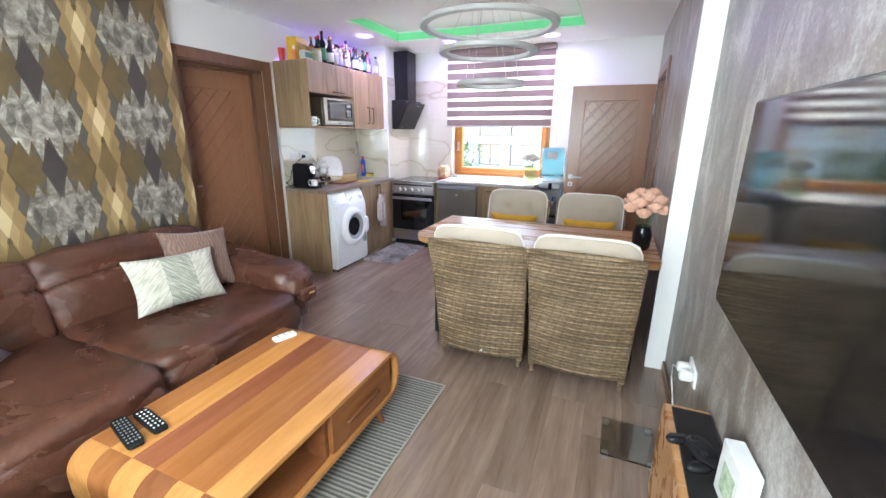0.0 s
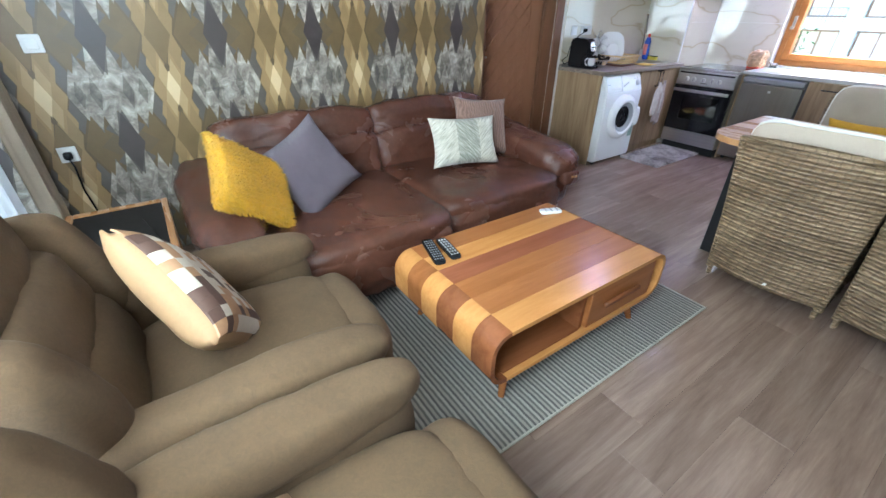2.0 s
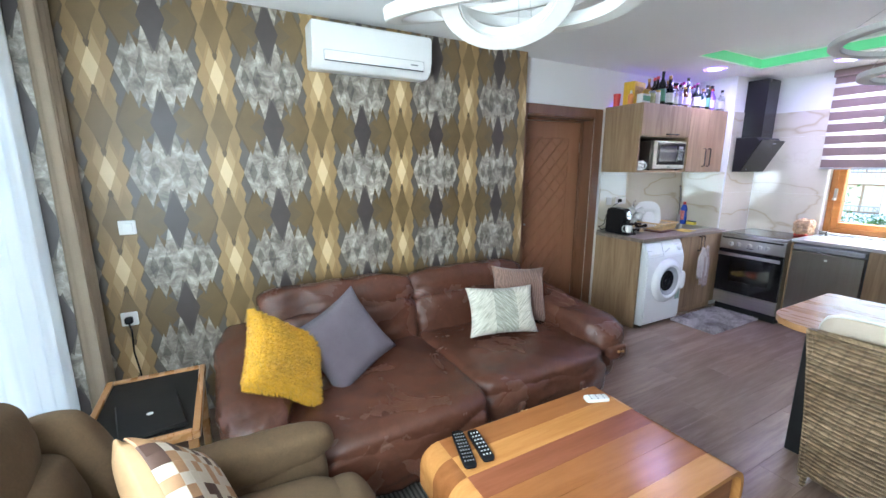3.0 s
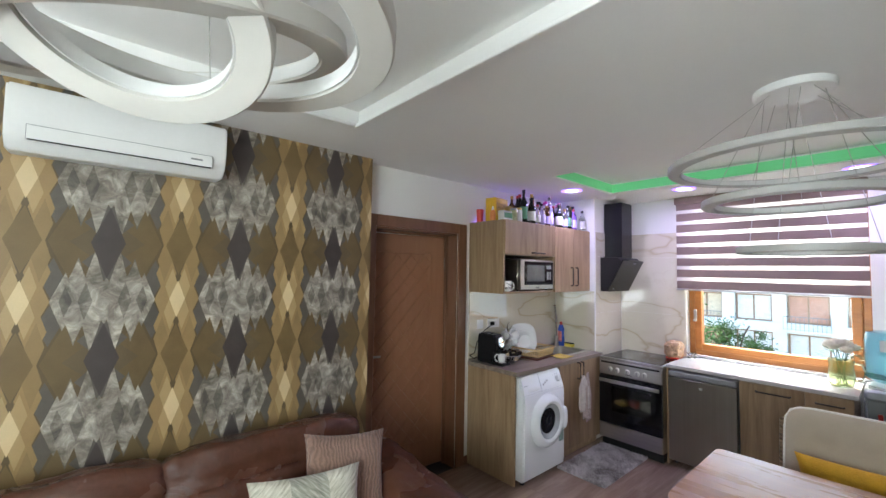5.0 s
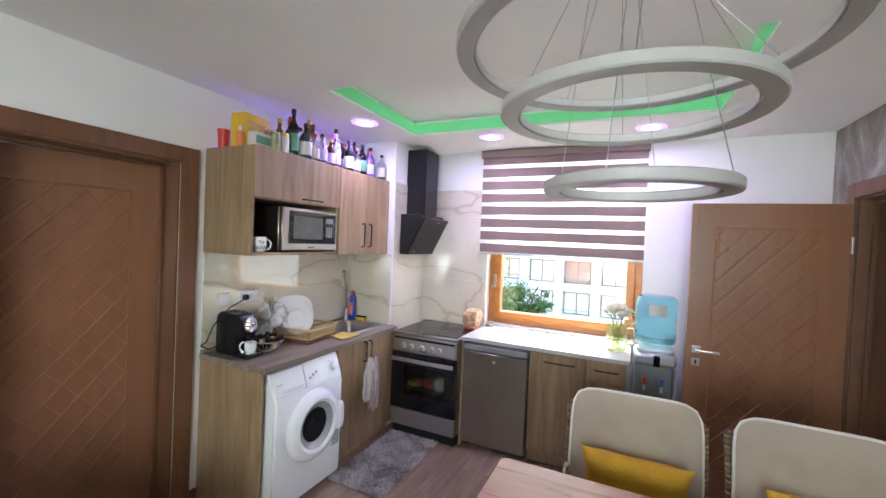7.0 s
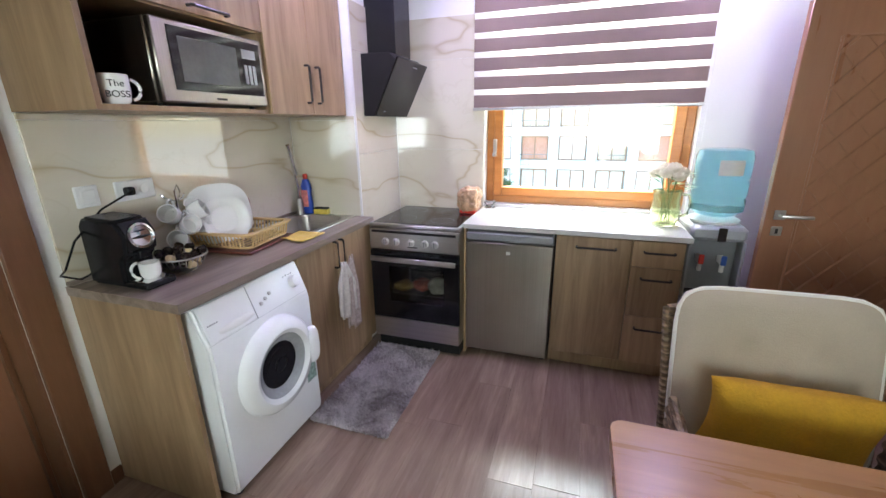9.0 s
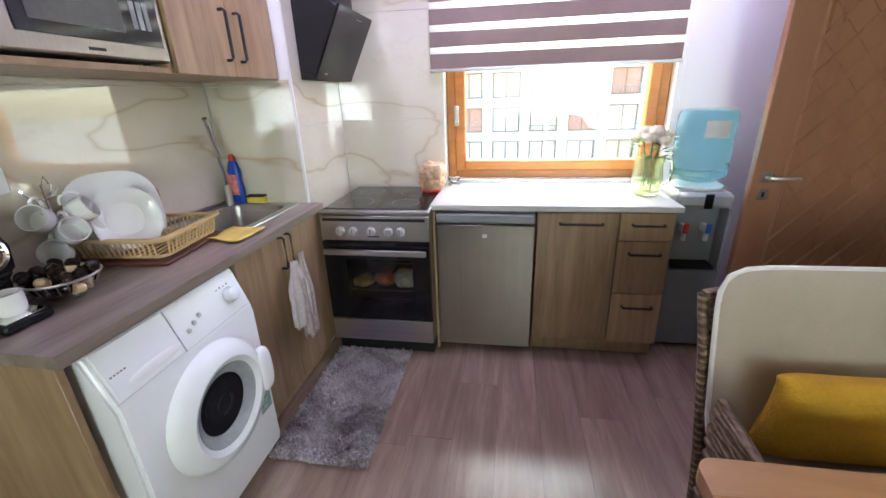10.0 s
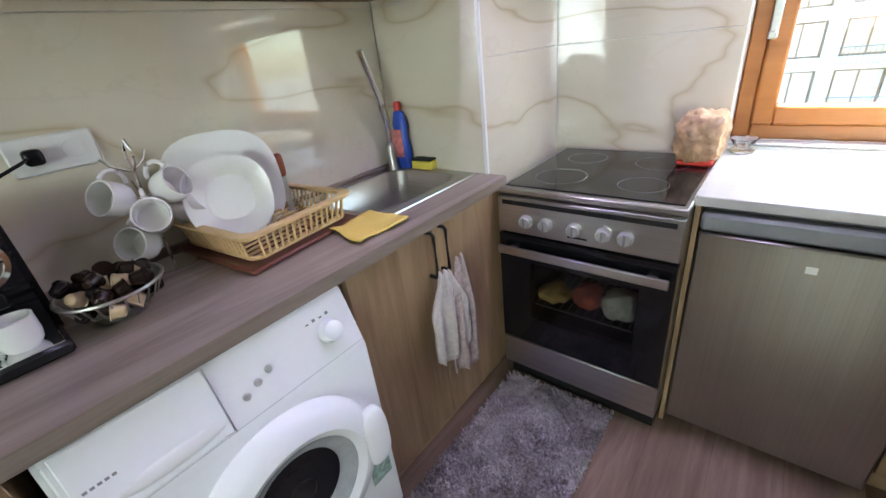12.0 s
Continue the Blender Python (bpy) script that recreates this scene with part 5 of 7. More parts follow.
# ---- screen wall ----
tv = thing("television", "large flat black television on the grey wall", "television", (XT, 1.06, 0.95))
part("bracket", blocks((-0.04, -0.001, -0.2, 0.2, 0.2, 0.5)), BLACKMATT, tv, smooth=False)
part("casing", blocks((-0.075, -0.04, -0.56, 0.56, 0.0, 0.645), bevel=0.006), BLACKPL, tv)
part("screen", blocks((-0.0775, -0.0752, -0.55, 0.55, 0.018, 0.635)), BLACKGLASS, tv, "glossy dark screen", smooth=False)
stand = thing("tv_stand", "wooden television stand with a black top", "tv stand", (0.80, 1.02, 0))
part("body", blocks((-0.055, 0.105, -0.64, 0.64, 0.06, 0.485), bevel=0.006), TABLEWOOD, stand)
part("top_inlay", blocks((-0.03, 0.10, -0.61, 0.61, 0.486, 0.494), bevel=0.002), BLACKMATT, stand, "black glass top")
for y in (-0.55, 0.55):
    part("leg", blocks((-0.05, -0.01, y - 0.02, y + 0.02, 0, 0.06), (0.04, 0.08, y - 0.02, y + 0.02, 0, 0.06)), TABLEWOOD, stand, smooth=False)
sc = thing("bathroom_scale", "flat glass bathroom scale on the floor by the stand", "scale", (0.60, 1.97, 0))
part("plate", blocks((-0.045, 0.20, -0.14, 0.14, 0.016, 0.024), bevel=0.003), TINTGLASS, sc, "clear glass plate")
for x in (-0.025, 0.18):
    for y in (-0.12, 0.12):
        part("foot", turned([(0.018, 0), (0.018, 0.015)], 12, (x, y, 0)), STEEL, sc)
s = socket("wall_socket", (XT - 0.001, 2.02, 0.44), -90, "white wall socket with plugged adapters behind the stand", 2)
for x in (-0.035, 0.04):
    part("plug", puffs(((x, -0.04, 0.0), (0.045, 0.055, 0.045)), n=6), WHITEPL, s)
part("cable", bar([(-0.035, -0.06, -0.01), (-0.10, -0.07, -0.03), (-0.14, -0.06, -0.12), (-0.05, -0.05, -0.22), (0.10, -0.05, -0.34)], 0.004, 6), WHITEPL, s, "white cable")
pad = thing("game_controller", "black game controller on the television stand", "controller", (0.83, 1.38, 0.494), 20)
bm = bmesh.new()
puff(bm, (0, 0, 0.02), (0.08, 0.14, 0.035), 3, 10)
for y in (-0.06, 0.06):
    puff(bm, (-0.045, y, 0.016), (0.08, 0.04, 0.03), 2.6, 8)
part("shell", bm, BLACKPL, pad, smooth="all")
for y in (-0.03, 0.03):
    part("stick", turned([(0.008, 0.03), (0.01, 0.045)], 10, (-0.015, y, 0)), BLACKMATT, pad)

ob = thing("white_carton", "white carton with a pale green print on the television stand", "box", (0.872, 1.20, 0.4945), 4)
part("box", blocks((-0.025, 0.025, -0.07, 0.07, 0.0, 0.17), bevel=0.002), WHITEPL, ob)
part("print", blocks((-0.0262, -0.0251, -0.05, 0.035, 0.03, 0.12)), plain("green_print", (0.42, 0.50, 0.34), 0.5, var=0.4, scale=30), ob, smooth=False)

# ---- kitchen ----
def rail_handle(parent, p0, p1, off, r=0.006, name="handle"):
    """A black bar handle between two points on a face, standing off by the vector off."""
    a, b, o = Vector(p0), Vector(p1), Vector(off)
    d = (b - a).normalized()
    bm = bmesh.new()
    tube(bm, [a, a + o * 0.75, a + o + d * 0.006, b + o - d * 0.006, b + o * 0.75, b], r, 6)
    return part(name, bm, BLACKMETAL, parent, "black metal bar handle")


# left base run: side panel, washing machine bay, sink cabinet
side = solo("end_panel", blocks((XL + 0.002, -2.262, 3.452, 3.472, 0, 0.868), bevel=0.0015), OAK, "oak laminate end panel beside the washing machine", "panel")
cab = thing("sink_cabinet", "oak laminate base cabinet under the sink", "cabinet", (-2.52, 4.47, 0))
part("carcass", blocks((-0.27, 0.235, -0.365, 0.375, 0.075, 0.755), (0.150, 0.235, -0.365, 0.375, 0.755, 0.866), (-0.27, -0.24, -0.365, 0.375, 0.755, 0.866), (-0.24, 0.150, -0.365, -0.145, 0.755, 0.866), (-0.24, 0.150, 0.345, 0.375, 0.755, 0.866)), OAK, cab, smooth=False)
part("plinth", blocks((-0.27, 0.215, -0.365, 0.375, 0.0, 0.073)), OAK, cab, smooth=False)
for y0, y1, hy in ((-0.364, -0.032, -0.058), (-0.029, 0.374, 0.0)):
    d = part("door", blocks((0.237, 0.257, y0, y1, 0.078, 0.862), bevel=0.002), OAK, cab)
    rail_handle(d, (0.257, hy, 0.855), (0.257, hy, 0.705), (0.032, 0, 0))

ct = thing("countertop", "grey-brown wood-look worktop with a sink cut-out", "worktop", (-2.52, 4.15, 0.87))
SK = (-2.745, -2.385, 4.34, 4.80)
bm = bmesh.new()
rings = []
for z in (0.87, 0.905):
    rings.append([[bm.verts.new((x, y, z)) for x, y in ((a, c), (b, c), (b, d), (a, d))] for a, b, c, d in ((XL + 0.002, -2.235, 3.448, YN - 0.002), SK)])
for k in range(4):
    j = (k + 1) % 4
    (lo_o, lo_i), (hi_o, hi_i) = rings
    bm.faces.new((hi_o[k], hi_o[j], hi_i[j], hi_i[k]))
    bm.faces.new((lo_o[j], lo_o[k], lo_i[k], lo_i[j]))
    bm.faces.new((lo_o[k], lo_o[j], hi_o[j], hi_o[k]))
    bm.faces.new((lo_i[j], lo_i[k], hi_i[k], hi_i[j]))
part("slab", bm, COUNTER, ct, smooth=False).matrix_parent_inverse = pose(2.52, -4.15, -0.87)
part("back_trim", blocks((XL + 0.002, XL + 0.022, 3.45, YN - 0.002, 0.9052, 0.925), bevel=0.004), COUNTER, ct).matrix_parent_inverse = pose(2.52, -4.15, -0.87)

snk = thing("sink", "stainless steel inset sink in the worktop", "sink", ((SK[0] + SK[1]) / 2, (SK[2] + SK[3]) / 2, 0.905))
hx, hy = (SK[1] - SK[0]) / 2, (SK[3] - SK[2]) / 2


def rounded(hx, hy, r, z, n=6):
    pts = []
    for cx_, cy_, a0 in ((hx - r, hy - r, 0), (-hx + r, hy - r, 90), (-hx + r, -hy + r, 180), (hx - r, -hy + r, 270)):
        for k in range(n + 1):
            a = radians(a0 + 90 * k / n)
            pts.append((cx_ + r * math.cos(a), cy_ + r * math.sin(a), z))
    return pts


bm = bmesh.new()
loops = [rounded(hx + 0.03, hy + 0.035, 0.012, 0.0), rounded(hx + 0.028, hy + 0.033, 0.012, 0.005), rounded(hx - 0.01, hy - 0.01, 0.07, 0.005), rounded(hx - 0.015, hy - 0.015, 0.07, 0.0), rounded(hx - 0.035, hy - 0.035, 0.06, -0.13), rounded(hx - 0.07, hy - 0.07, 0.04, -0.14)]
vs = [[bm.verts.new(p) for p in l] for l in loops]
for A, B in zip(vs, vs[1:]):
    for k in range(len(A)):
        bm.faces.new((A[k], A[(k + 1) % len(A)], B[(k + 1) % len(A)], B[k]))
bm.faces.new(vs[-1])
part("basin", bm, STEEL, snk)
part("drain", turned([(0.0, -0.137), (0.035, -0.137), (0.035, -0.139)], 20), CHROME, snk)
tap = thing("kitchen_tap", "tall chrome mixer tap with a raised spout behind the sink", "tap", (-2.735, 4.775, 0.91))
part("body", turned([(0.026, 0), (0.026, 0.01), (0.021, 0.02), (0.02, 0.10), (0.014, 0.11)], 20), STEEL, tap)
part("neck", bar([(0, 0, 0.10), (0.01, -0.02, 0.20), (0.02, -0.055, 0.33)], 0.009, 10), CHROME, tap)
part("spout", bar([(0.035, -0.045, 0.27), (0.05, -0.09, 0.36), (0.065, -0.135, 0.455)], 0.013, 12), CHROME, tap)

# washing machine
DOORGLASS = plain("door_glass", (0.34, 0.35, 0.36), 0.06, var=0.15, scale=14, bump=0.0)
wm = thing("washing_machine", "white front-loading washing machine with a round door under the worktop", "washing machine", (-2.50, 3.793, 0))
bm = bmesh.new()
prism(bm, [(-0.28, 0.025), (0.285, 0.025), (0.300, 0.06), (0.300, 0.69), (0.290, 0.72), (0.245, 0.845), (0.23, 0.86), (-0.28, 0.86)], -0.293, 0.293, "y")
bmesh.ops.bevel(bm, geom=bm.edges[:], offset=0.012, segments=3, affect="EDGES")
part("body", bm, ENAMEL, wm)
for x in (-0.24, 0.25):
    for y in (-0.25, 0.25):
        part("foot", turned([(0.02, 0), (0.02, 0.026)], 10, (x, y, 0)), BLACKMATT, wm)
out = pose(0.300, 0.015, 0.465, 0, 90, 0)
bm = bmesh.new()
lathe(bm, [(0.142, 0.012), (0.145, 0.040), (0.165, 0.052), (0.198, 0.044), (0.218, 0.020), (0.222, 0.0)], 48, m=out)
puff(bm, (0.335, 0.222, 0.455), (0.05, 0.08, 0.19), 3, 10)
dr = part("door", bm, ENAMEL, wm)
bm = bmesh.new()
lathe(bm, [(0.0, 0.0145), (0.104, 0.0145), (0.112, 0.017), (0.13, 0.027), (0.143, 0.039), (0.1455, 0.039), (0.1455, 0.010), (0.0, 0.010)], 40, m=out)
part("door_glass", bm, DOORGLASS, dr, "dark bowl glass of the door")
# Black disc set on the glass, standing in for the shaded drum cavity.
bm = bmesh.new()
lathe(bm, [(0.0, 0.0165), (0.03, 0.017), (0.034, 0.0185), (0.038, 0.017), (0.080, 0.0168), (0.084, 0.018), (0.105, 0.0165), (0.105, 0.0142), (0.0, 0.0142)], 40, m=out)
part("drum", bm, plain("drum_shade", (0.012, 0.012, 0.014), 0.2, var=0.3, bump=0.0, Specular_IOR_Level=0.15), dr, "black disc on the glass for the unlit drum")
fas = pose(0.2665, 0, 0.782, 0, 70, 0)     # local z out of the sloping fascia, local x down
bm = bmesh.new()
lathe(bm, [(0.03, 0.0), (0.028, 0.004), (0.024, 0.024), (0.02, 0.027)], 24, m=fas @ pose(0.005, 0.215, 0.004))
part("knob", bm, ENAMEL, wm)
bm = bmesh.new()
box(bm, -0.075, 0.07, -0.275, -0.045, 0.0005, 0.006, 0.003)
bmesh.ops.transform(bm, matrix=fas, verts=bm.verts[:])
dw = part("detergent_drawer", bm, ENAMEL, wm)
bm = bmesh.new()
puff(bm, (0.042, -0.14, 0.003), (0.034, 0.19, 0.016), 2.2, 12)
bmesh.ops.transform(bm, matrix=fas, verts=bm.verts[:])
part("drawer_grip", bm, WHITEPL, dw, smooth="all")
for k in range(3):
    bm = bmesh.new()
    lathe(bm, [(0.0085, 0.0), (0.0085, 0.003), (0.006, 0.007), (0.0, 0.0075)], 14, m=fas @ pose(0.025 - 0.012 * k, 0.0 + 0.03 * k, 0.002))
    part("button", bm, SATIN, wm)
bm = bmesh.new()
box(bm, 0.0725, 0.074, -0.285, 0.285, 0.0003, 0.0012)
box(bm, -0.072, 0.0725, -0.044, -0.0428, 0.0003, 0.0065)
bmesh.ops.transform(bm, matrix=fas, verts=bm.verts[:])
part("seam", bm, plain("seam_shade", (0.48, 0.48, 0.48), 0.5, var=0.05), wm, smooth=False)
for k in range(4):
    bm = bmesh.new()
    box(bm, -0.035 - 0.003 * (k % 2), -0.031, 0.17 + 0.018 * k, 0.178 + 0.018 * k, 0.0006, 0.0014)
    bmesh.ops.transform(bm, matrix=fas, verts=bm.verts[:])
    part("dial_mark", bm, GREYPL, wm, smooth=False)
bm = bmesh.new()
for k in range(5):
    box(bm, 0.0, 0.005, -0.262 + 0.010 * k, -0.2555 + 0.010 * k, 0.0062, 0.0068)
bmesh.ops.transform(bm, matrix=fas, verts=bm.verts[:])
part("maker_mark", bm, GREYPL, wm, smooth=False)
part("energy_sticker", blocks((0.3008, 0.302, 0.20, 0.27, 0.24, 0.34)), plain("sticker", (0.25, 0.35, 0.3), 0.4, var=0.5, scale=60), wm, smooth=False)

# wall cabinets
uc = thing("wall_cabinet", "oak laminate wall cabinet with a flap and an open microwave niche", "cabinet", (-2.585, 3.82, 1.53))
for nm, row in (("side_board", (-0.213, 0.195, -0.368, -0.350, 0.0, 0.635)), ("side_board", (-0.213, 0.195, 0.352, 0.370, 0.0, 0.635)), ("bottom_board", (-0.213, 0.195, -0.350, 0.352, 0.0, 0.018)), ("top_board", (-0.213, 0.195, -0.350, 0.352, 0.617, 0.635)), ("shelf", (-0.213, 0.195, -0.350, 0.352, 0.335, 0.351)), ("back_board", (-0.213, -0.205, -0.350, 0.352, 0.018, 0.617))):
    part(nm, blocks(row), OAK, uc, smooth=False)
part("side_panel", blocks((-0.213, 0.197, -0.3705, -0.3682, 0.0, 0.635)), OAK, uc, smooth=False)
fl = part("flap", blocks((0.197, 0.215, -0.369, 0.369, 0.34, 0.635), bevel=0.002), OAK, uc)
rail_handle(fl, (0.215, 0.0, 0.362), (0.215, 0.17, 0.362), (0.028, 0, 0))
part("niche_lining", blocks((-0.204, -0.19, -0.349, 0.351, 0.019, 0.334)), BLACKMATT, uc, "dark niche back", smooth=False)
uc2 = thing("wall_cabinet", "oak laminate wall cabinet with two doors and bar handles", "cabinet", (-2.585, 4.515, 1.53))
part("carcass", blocks((-0.213, 0.195, -0.322, 0.325, 0.0, 0.635)), OAK, uc2, smooth=False)
for y0, y1, hy in ((-0.322, -0.001, -0.045), (0.001, 0.325, 0.045)):
    d = part("door", blocks((0.197, 0.215, y0, y1, 0.0, 0.635), bevel=0.002), OAK, uc2)
    rail_handle(d, (0.215, hy, 0.06), (0.215, hy, 0.24), (0.028, 0, 0))
part("light_strip_trim", blocks((-0.2, 0.195, 0.3255, 0.333, 0.0, 0.635)), WHITEPL, uc2, smooth=False)

mw = thing("microwave", "silver microwave oven in the cabinet niche", "microwave", (-2.56, 3.92, 1.5485))
part("body", blocks((-0.17, 0.155, -0.255, 0.255, 0.012, 0.285), bevel=0.005), STEELV, mw)
dr = part("door", blocks((0.156, 0.185, -0.255, 0.255, 0.012, 0.285), bevel=0.006), STEELV, mw)
part("door_window", blocks((0.1855, 0.188, -0.20, 0.235, 0.055, 0.265)), BLACKGLASS, dr, "black glass door window", smooth=False)
part("viewing_pane", blocks((0.1882, 0.1892, -0.165, 0.10, 0.085, 0.235)), plain("smoked_pane", (0.05, 0.05, 0.055), 0.1, var=0.2), dr, smooth=False)
part("display", blocks((0.1882, 0.1894, 0.13, 0.205, 0.20, 0.235)), GREYPL, dr, smooth=False)
for k in range(3):
    part("button", blocks((0.1882, 0.1905, 0.135 + 0.024 * k, 0.150 + 0.024 * k, 0.10, 0.175)), GREYPL, dr, smooth=False)
part("maker_mark", blocks((0.1855, 0.1868, -0.03, 0.02, 0.028, 0.036)), BLACKMATT, dr, smooth=False)
for y in (-0.22, 0.22):
    part("foot", turned([(0.012, 0), (0.012, 0.014)], 10, (0.12, y, 0)), BLACKMATT, mw)


def mug_profile(r, h):
    return [(r * 0.72, 0.0), (r * 0.92, 0.01), (r, h * 0.4), (r, h), (r - 0.004, h), (r - 0.005, h * 0.4), (r * 0.8, 0.012), (0.0, 0.01)]


def mug(name, label, m, r=0.04, h=0.085, material=CERAMIC, text=""):
    ob = thing(name, label, "mug")
    ob.matrix_basis = m
    part("cup", turned(mug_profile(r, h), 28), material, ob)
    pts = []
    for k in range(9):
        a = radians(-80 + 160 * k / 8)
        pts.append((r - 0.004 + 0.03 * math.cos(a), 0, h * 0.5 + 0.032 * math.sin(a)))
    part("handle", bar(pts, 0.0055, 8), material, ob)
    if text:
        for i, line in enumerate(text.split("|")):
            cu = bpy.data.curves.new("lettering", "FONT")
            cu.body = line
            cu.size = 0.028
            cu.align_x = "CENTER"
            cu.extrude = 0.0004
            t = new("lettering", cu)
            t.parent = ob
            t.data.materials.append(BLACKMATT)
            t.matrix_basis = pose(0, -r - 0.0008, h * 0.58 - 0.032 * i, 90, 0, 0)
    return ob


mug("niche_mug", "white mug with black lettering beside the microwave", pose(-2.43, 3.545, 1.549, 0, 0, 62) @ pose(0, 0, 0, 0, 0, 0), 0.042, 0.09, text="The|BOSS")

# things on top of the wall cabinets
TOP = 2.1655
GL = {"dark": clear("dark_bottle_glass", (0.03, 0.05, 0.02), 0.05), "brown": clear("amber_bottle_glass", (0.30, 0.12, 0.02), 0.05), "white": clear("clear_bottle_glass", (0.85, 0.88, 0.88), 0.05), "violet": plain("violet_bottle", (0.16, 0.08, 0.36), 0.25)}
LBL = [plain("label_white", (0.58, 0.56, 0.52), 0.6, var=0.08), plain("label_cream", (0.62, 0.50, 0.30), 0.6, var=0.1), plain("label_lilac", (0.50, 0.42, 0.68), 0.6, var=0.1), plain("label_green", (0.10, 0.26, 0.14), 0.6, var=0.2)]
CAPS = [BLACKMATT, plain("cap_red", (0.45, 0.03, 0.03), 0.4), plain("cap_gold", (0.55, 0.36, 0.10), 0.3, 0.8), plain("cap_magenta", (0.45, 0.04, 0.25), 0.4)]
rb = random.Random(12)


def bottle(x, y, r, h, glass, lab, cap, neck=0.33):
    ob = thing("bottle", "%s glass liquor bottle standing on the wall cabinet" % glass, "bottle", (x, y, TOP), rb.uniform(-30, 30), "bottles on the cabinets")
    sh = h * (1 - neck)
    part("body", turned([(r * 0.9, 0), (r, 0.008), (r, sh * 0.92), (r * 0.75, sh * 1.02), (r * 0.36, sh * 1.16), (r * 0.33, h * 0.93), (r * 0.4, h * 0.94), (r * 0.4, h * 0.96), (0, h * 0.96)], 20), GL[glass], ob)
    part("label", turned([(r + 0.0008, sh * 0.18), (r + 0.0012, sh * 0.2), (r + 0.0012, sh * 0.7), (r + 0.0008, sh * 0.72)], 20), LBL[lab], ob, "printed paper label")
    part("cap", turned([(r * 0.42, h * 0.9), (r * 0.43, h), (r * 0.38, h * 1.0)], 14), CAPS[cap], ob)


for row in ((-2.45, 3.80, 0.036, 0.31, "dark", 3, 0), (-2.55, 3.87, 0.035, 0.29, "dark", 0, 1), (-2.43, 3.89, 0.040, 0.24, "dark", 0, 0), (-2.50, 3.99, 0.036, 0.30, "brown", 2, 2), (-2.43, 4.05, 0.037, 0.21, "white", 2, 0), (-2.56, 4.09, 0.036, 0.30, "brown", 1, 0), (-2.44, 4.15, 0.034, 0.20, "brown", 2, 2), (-2.47, 4.24, 0.037, 0.30, "white", 2, 0), (-2.56, 4.31, 0.036, 0.28, "white", 0, 3), (-2.44, 4.36, 0.038, 0.24, "dark", 0, 0), (-2.50, 4.45, 0.036, 0.27, "violet", 2, 3), (-2.44, 4.53, 0.037, 0.25, "dark", 3, 0), (-2.56, 4.57, 0.036, 0.29, "brown", 1, 0), (-2.44, 4.63, 0.036, 0.22, "violet", 2, 1), (-2.50, 4.72, 0.038, 0.27, "dark", 0, 0),
            (-2.63, 3.85, 0.036, 0.28, "brown", 0, 2), (-2.64, 3.95, 0.037, 0.30, "dark", 3, 1), (-2.63, 4.04, 0.036, 0.27, "white", 0, 0), (-2.64, 4.17, 0.036, 0.29, "dark", 0, 2), (-2.56, 4.20, 0.033, 0.26, "white", 2, 0), (-2.63, 4.27, 0.036, 0.28, "brown", 1, 0), (-2.64, 4.40, 0.037, 0.29, "white", 0, 3),
            (-2.57, 4.46, 0.033, 0.25, "brown", 2, 1), (-2.64, 4.51, 0.036, 0.27, "dark", 1, 0), (-2.64, 4.63, 0.036, 0.29, "white", 2, 3), (-2.57, 4.69, 0.034, 0.25, "violet", 0, 0), (-2.43, 4.79, 0.034, 0.22, "white", 0, 0), (-2.57, 4.79, 0.035, 0.28, "dark", 3, 2), (-2.43, 4.445, 0.034, 0.20, "white", 2, 2), (-2.42, 3.97, 0.030, 0.19, "white", 0, 1)):
    bottle(*row)


def jar(x, y, r, h, body, capm, label):
    ob = thing("jar", label, "jar", (x, y, TOP), 0, "jars on the cabinets")
    part("body", turned([(r * 0.9, 0), (r, 0.006), (r, h * 0.8), (r * 0.85, h * 0.88), (r * 0.85, h * 0.9), (0, h * 0.9)], 20), body, ob)
    part("lid", turned([(r * 0.9, h * 0.86), (r * 0.92, h * 0.98), (r * 0.86, h)], 20), capm, ob)


jar(-2.43, 3.635, 0.034, 0.115, plain("pickle_jar", (0.30, 0.30, 0.16), 0.15, var=0.4, scale=30), GREYPL, "small glass jar of preserves with a grey lid")
jar(-2.44, 3.715, 0.032, 0.13, LBL[0], CAPS[2], "small jar with a pale label")
jar(-2.50, 3.76, 0.030, 0.14, LBL[2], WHITEPL, "small plastic jar with a pale lilac label")


def carton(x, y, w, d, h, rz, mats, label):
    ob = thing("carton", label, "box", (x, y, TOP), rz)
    part("box", blocks((-w / 2, w / 2, -d / 2, d / 2, 0, h), bevel=0.002), mats[0], ob)
    part("print", blocks((w / 2, w / 2 + 0.0008, -d * 0.42, d * 0.42, h * 0.25, h * 0.8)), mats[1], ob, smooth=False)


YEL = plain("yellow_card", (0.72, 0.42, 0.03), 0.5, var=0.15)
RED = plain("red_plastic", (0.60, 0.04, 0.025), 0.4, var=0.1)
carton(-2.60, 3.60, 0.11, 0.20, 0.215, 8, (YEL, plain("box_print", (0.62, 0.36, 0.10), 0.5, var=0.4, scale=30)), "yellow cardboard food box on the wall cabinet")
carton(-2.45, 3.545, 0.06, 0.13, 0.085, 2, (LBL[0], LBL[3]), "pale green and white tea box on the wall cabinet")
ob = thing("food_bag", "crumpled gold foil coffee bag on the wall cabinet", "bag", (-2.56, 3.72, TOP))
part("foil", puffs(((0, 0, 0.08), (0.09, 0.13, 0.16)), k=3, n=12, wrinkle=0.012, freq=22), CAPS[2], ob)
ob = thing("plastic_tub", "red plastic tub beside the boxes on the wall cabinet", "tub", (-2.72, 3.505, TOP))
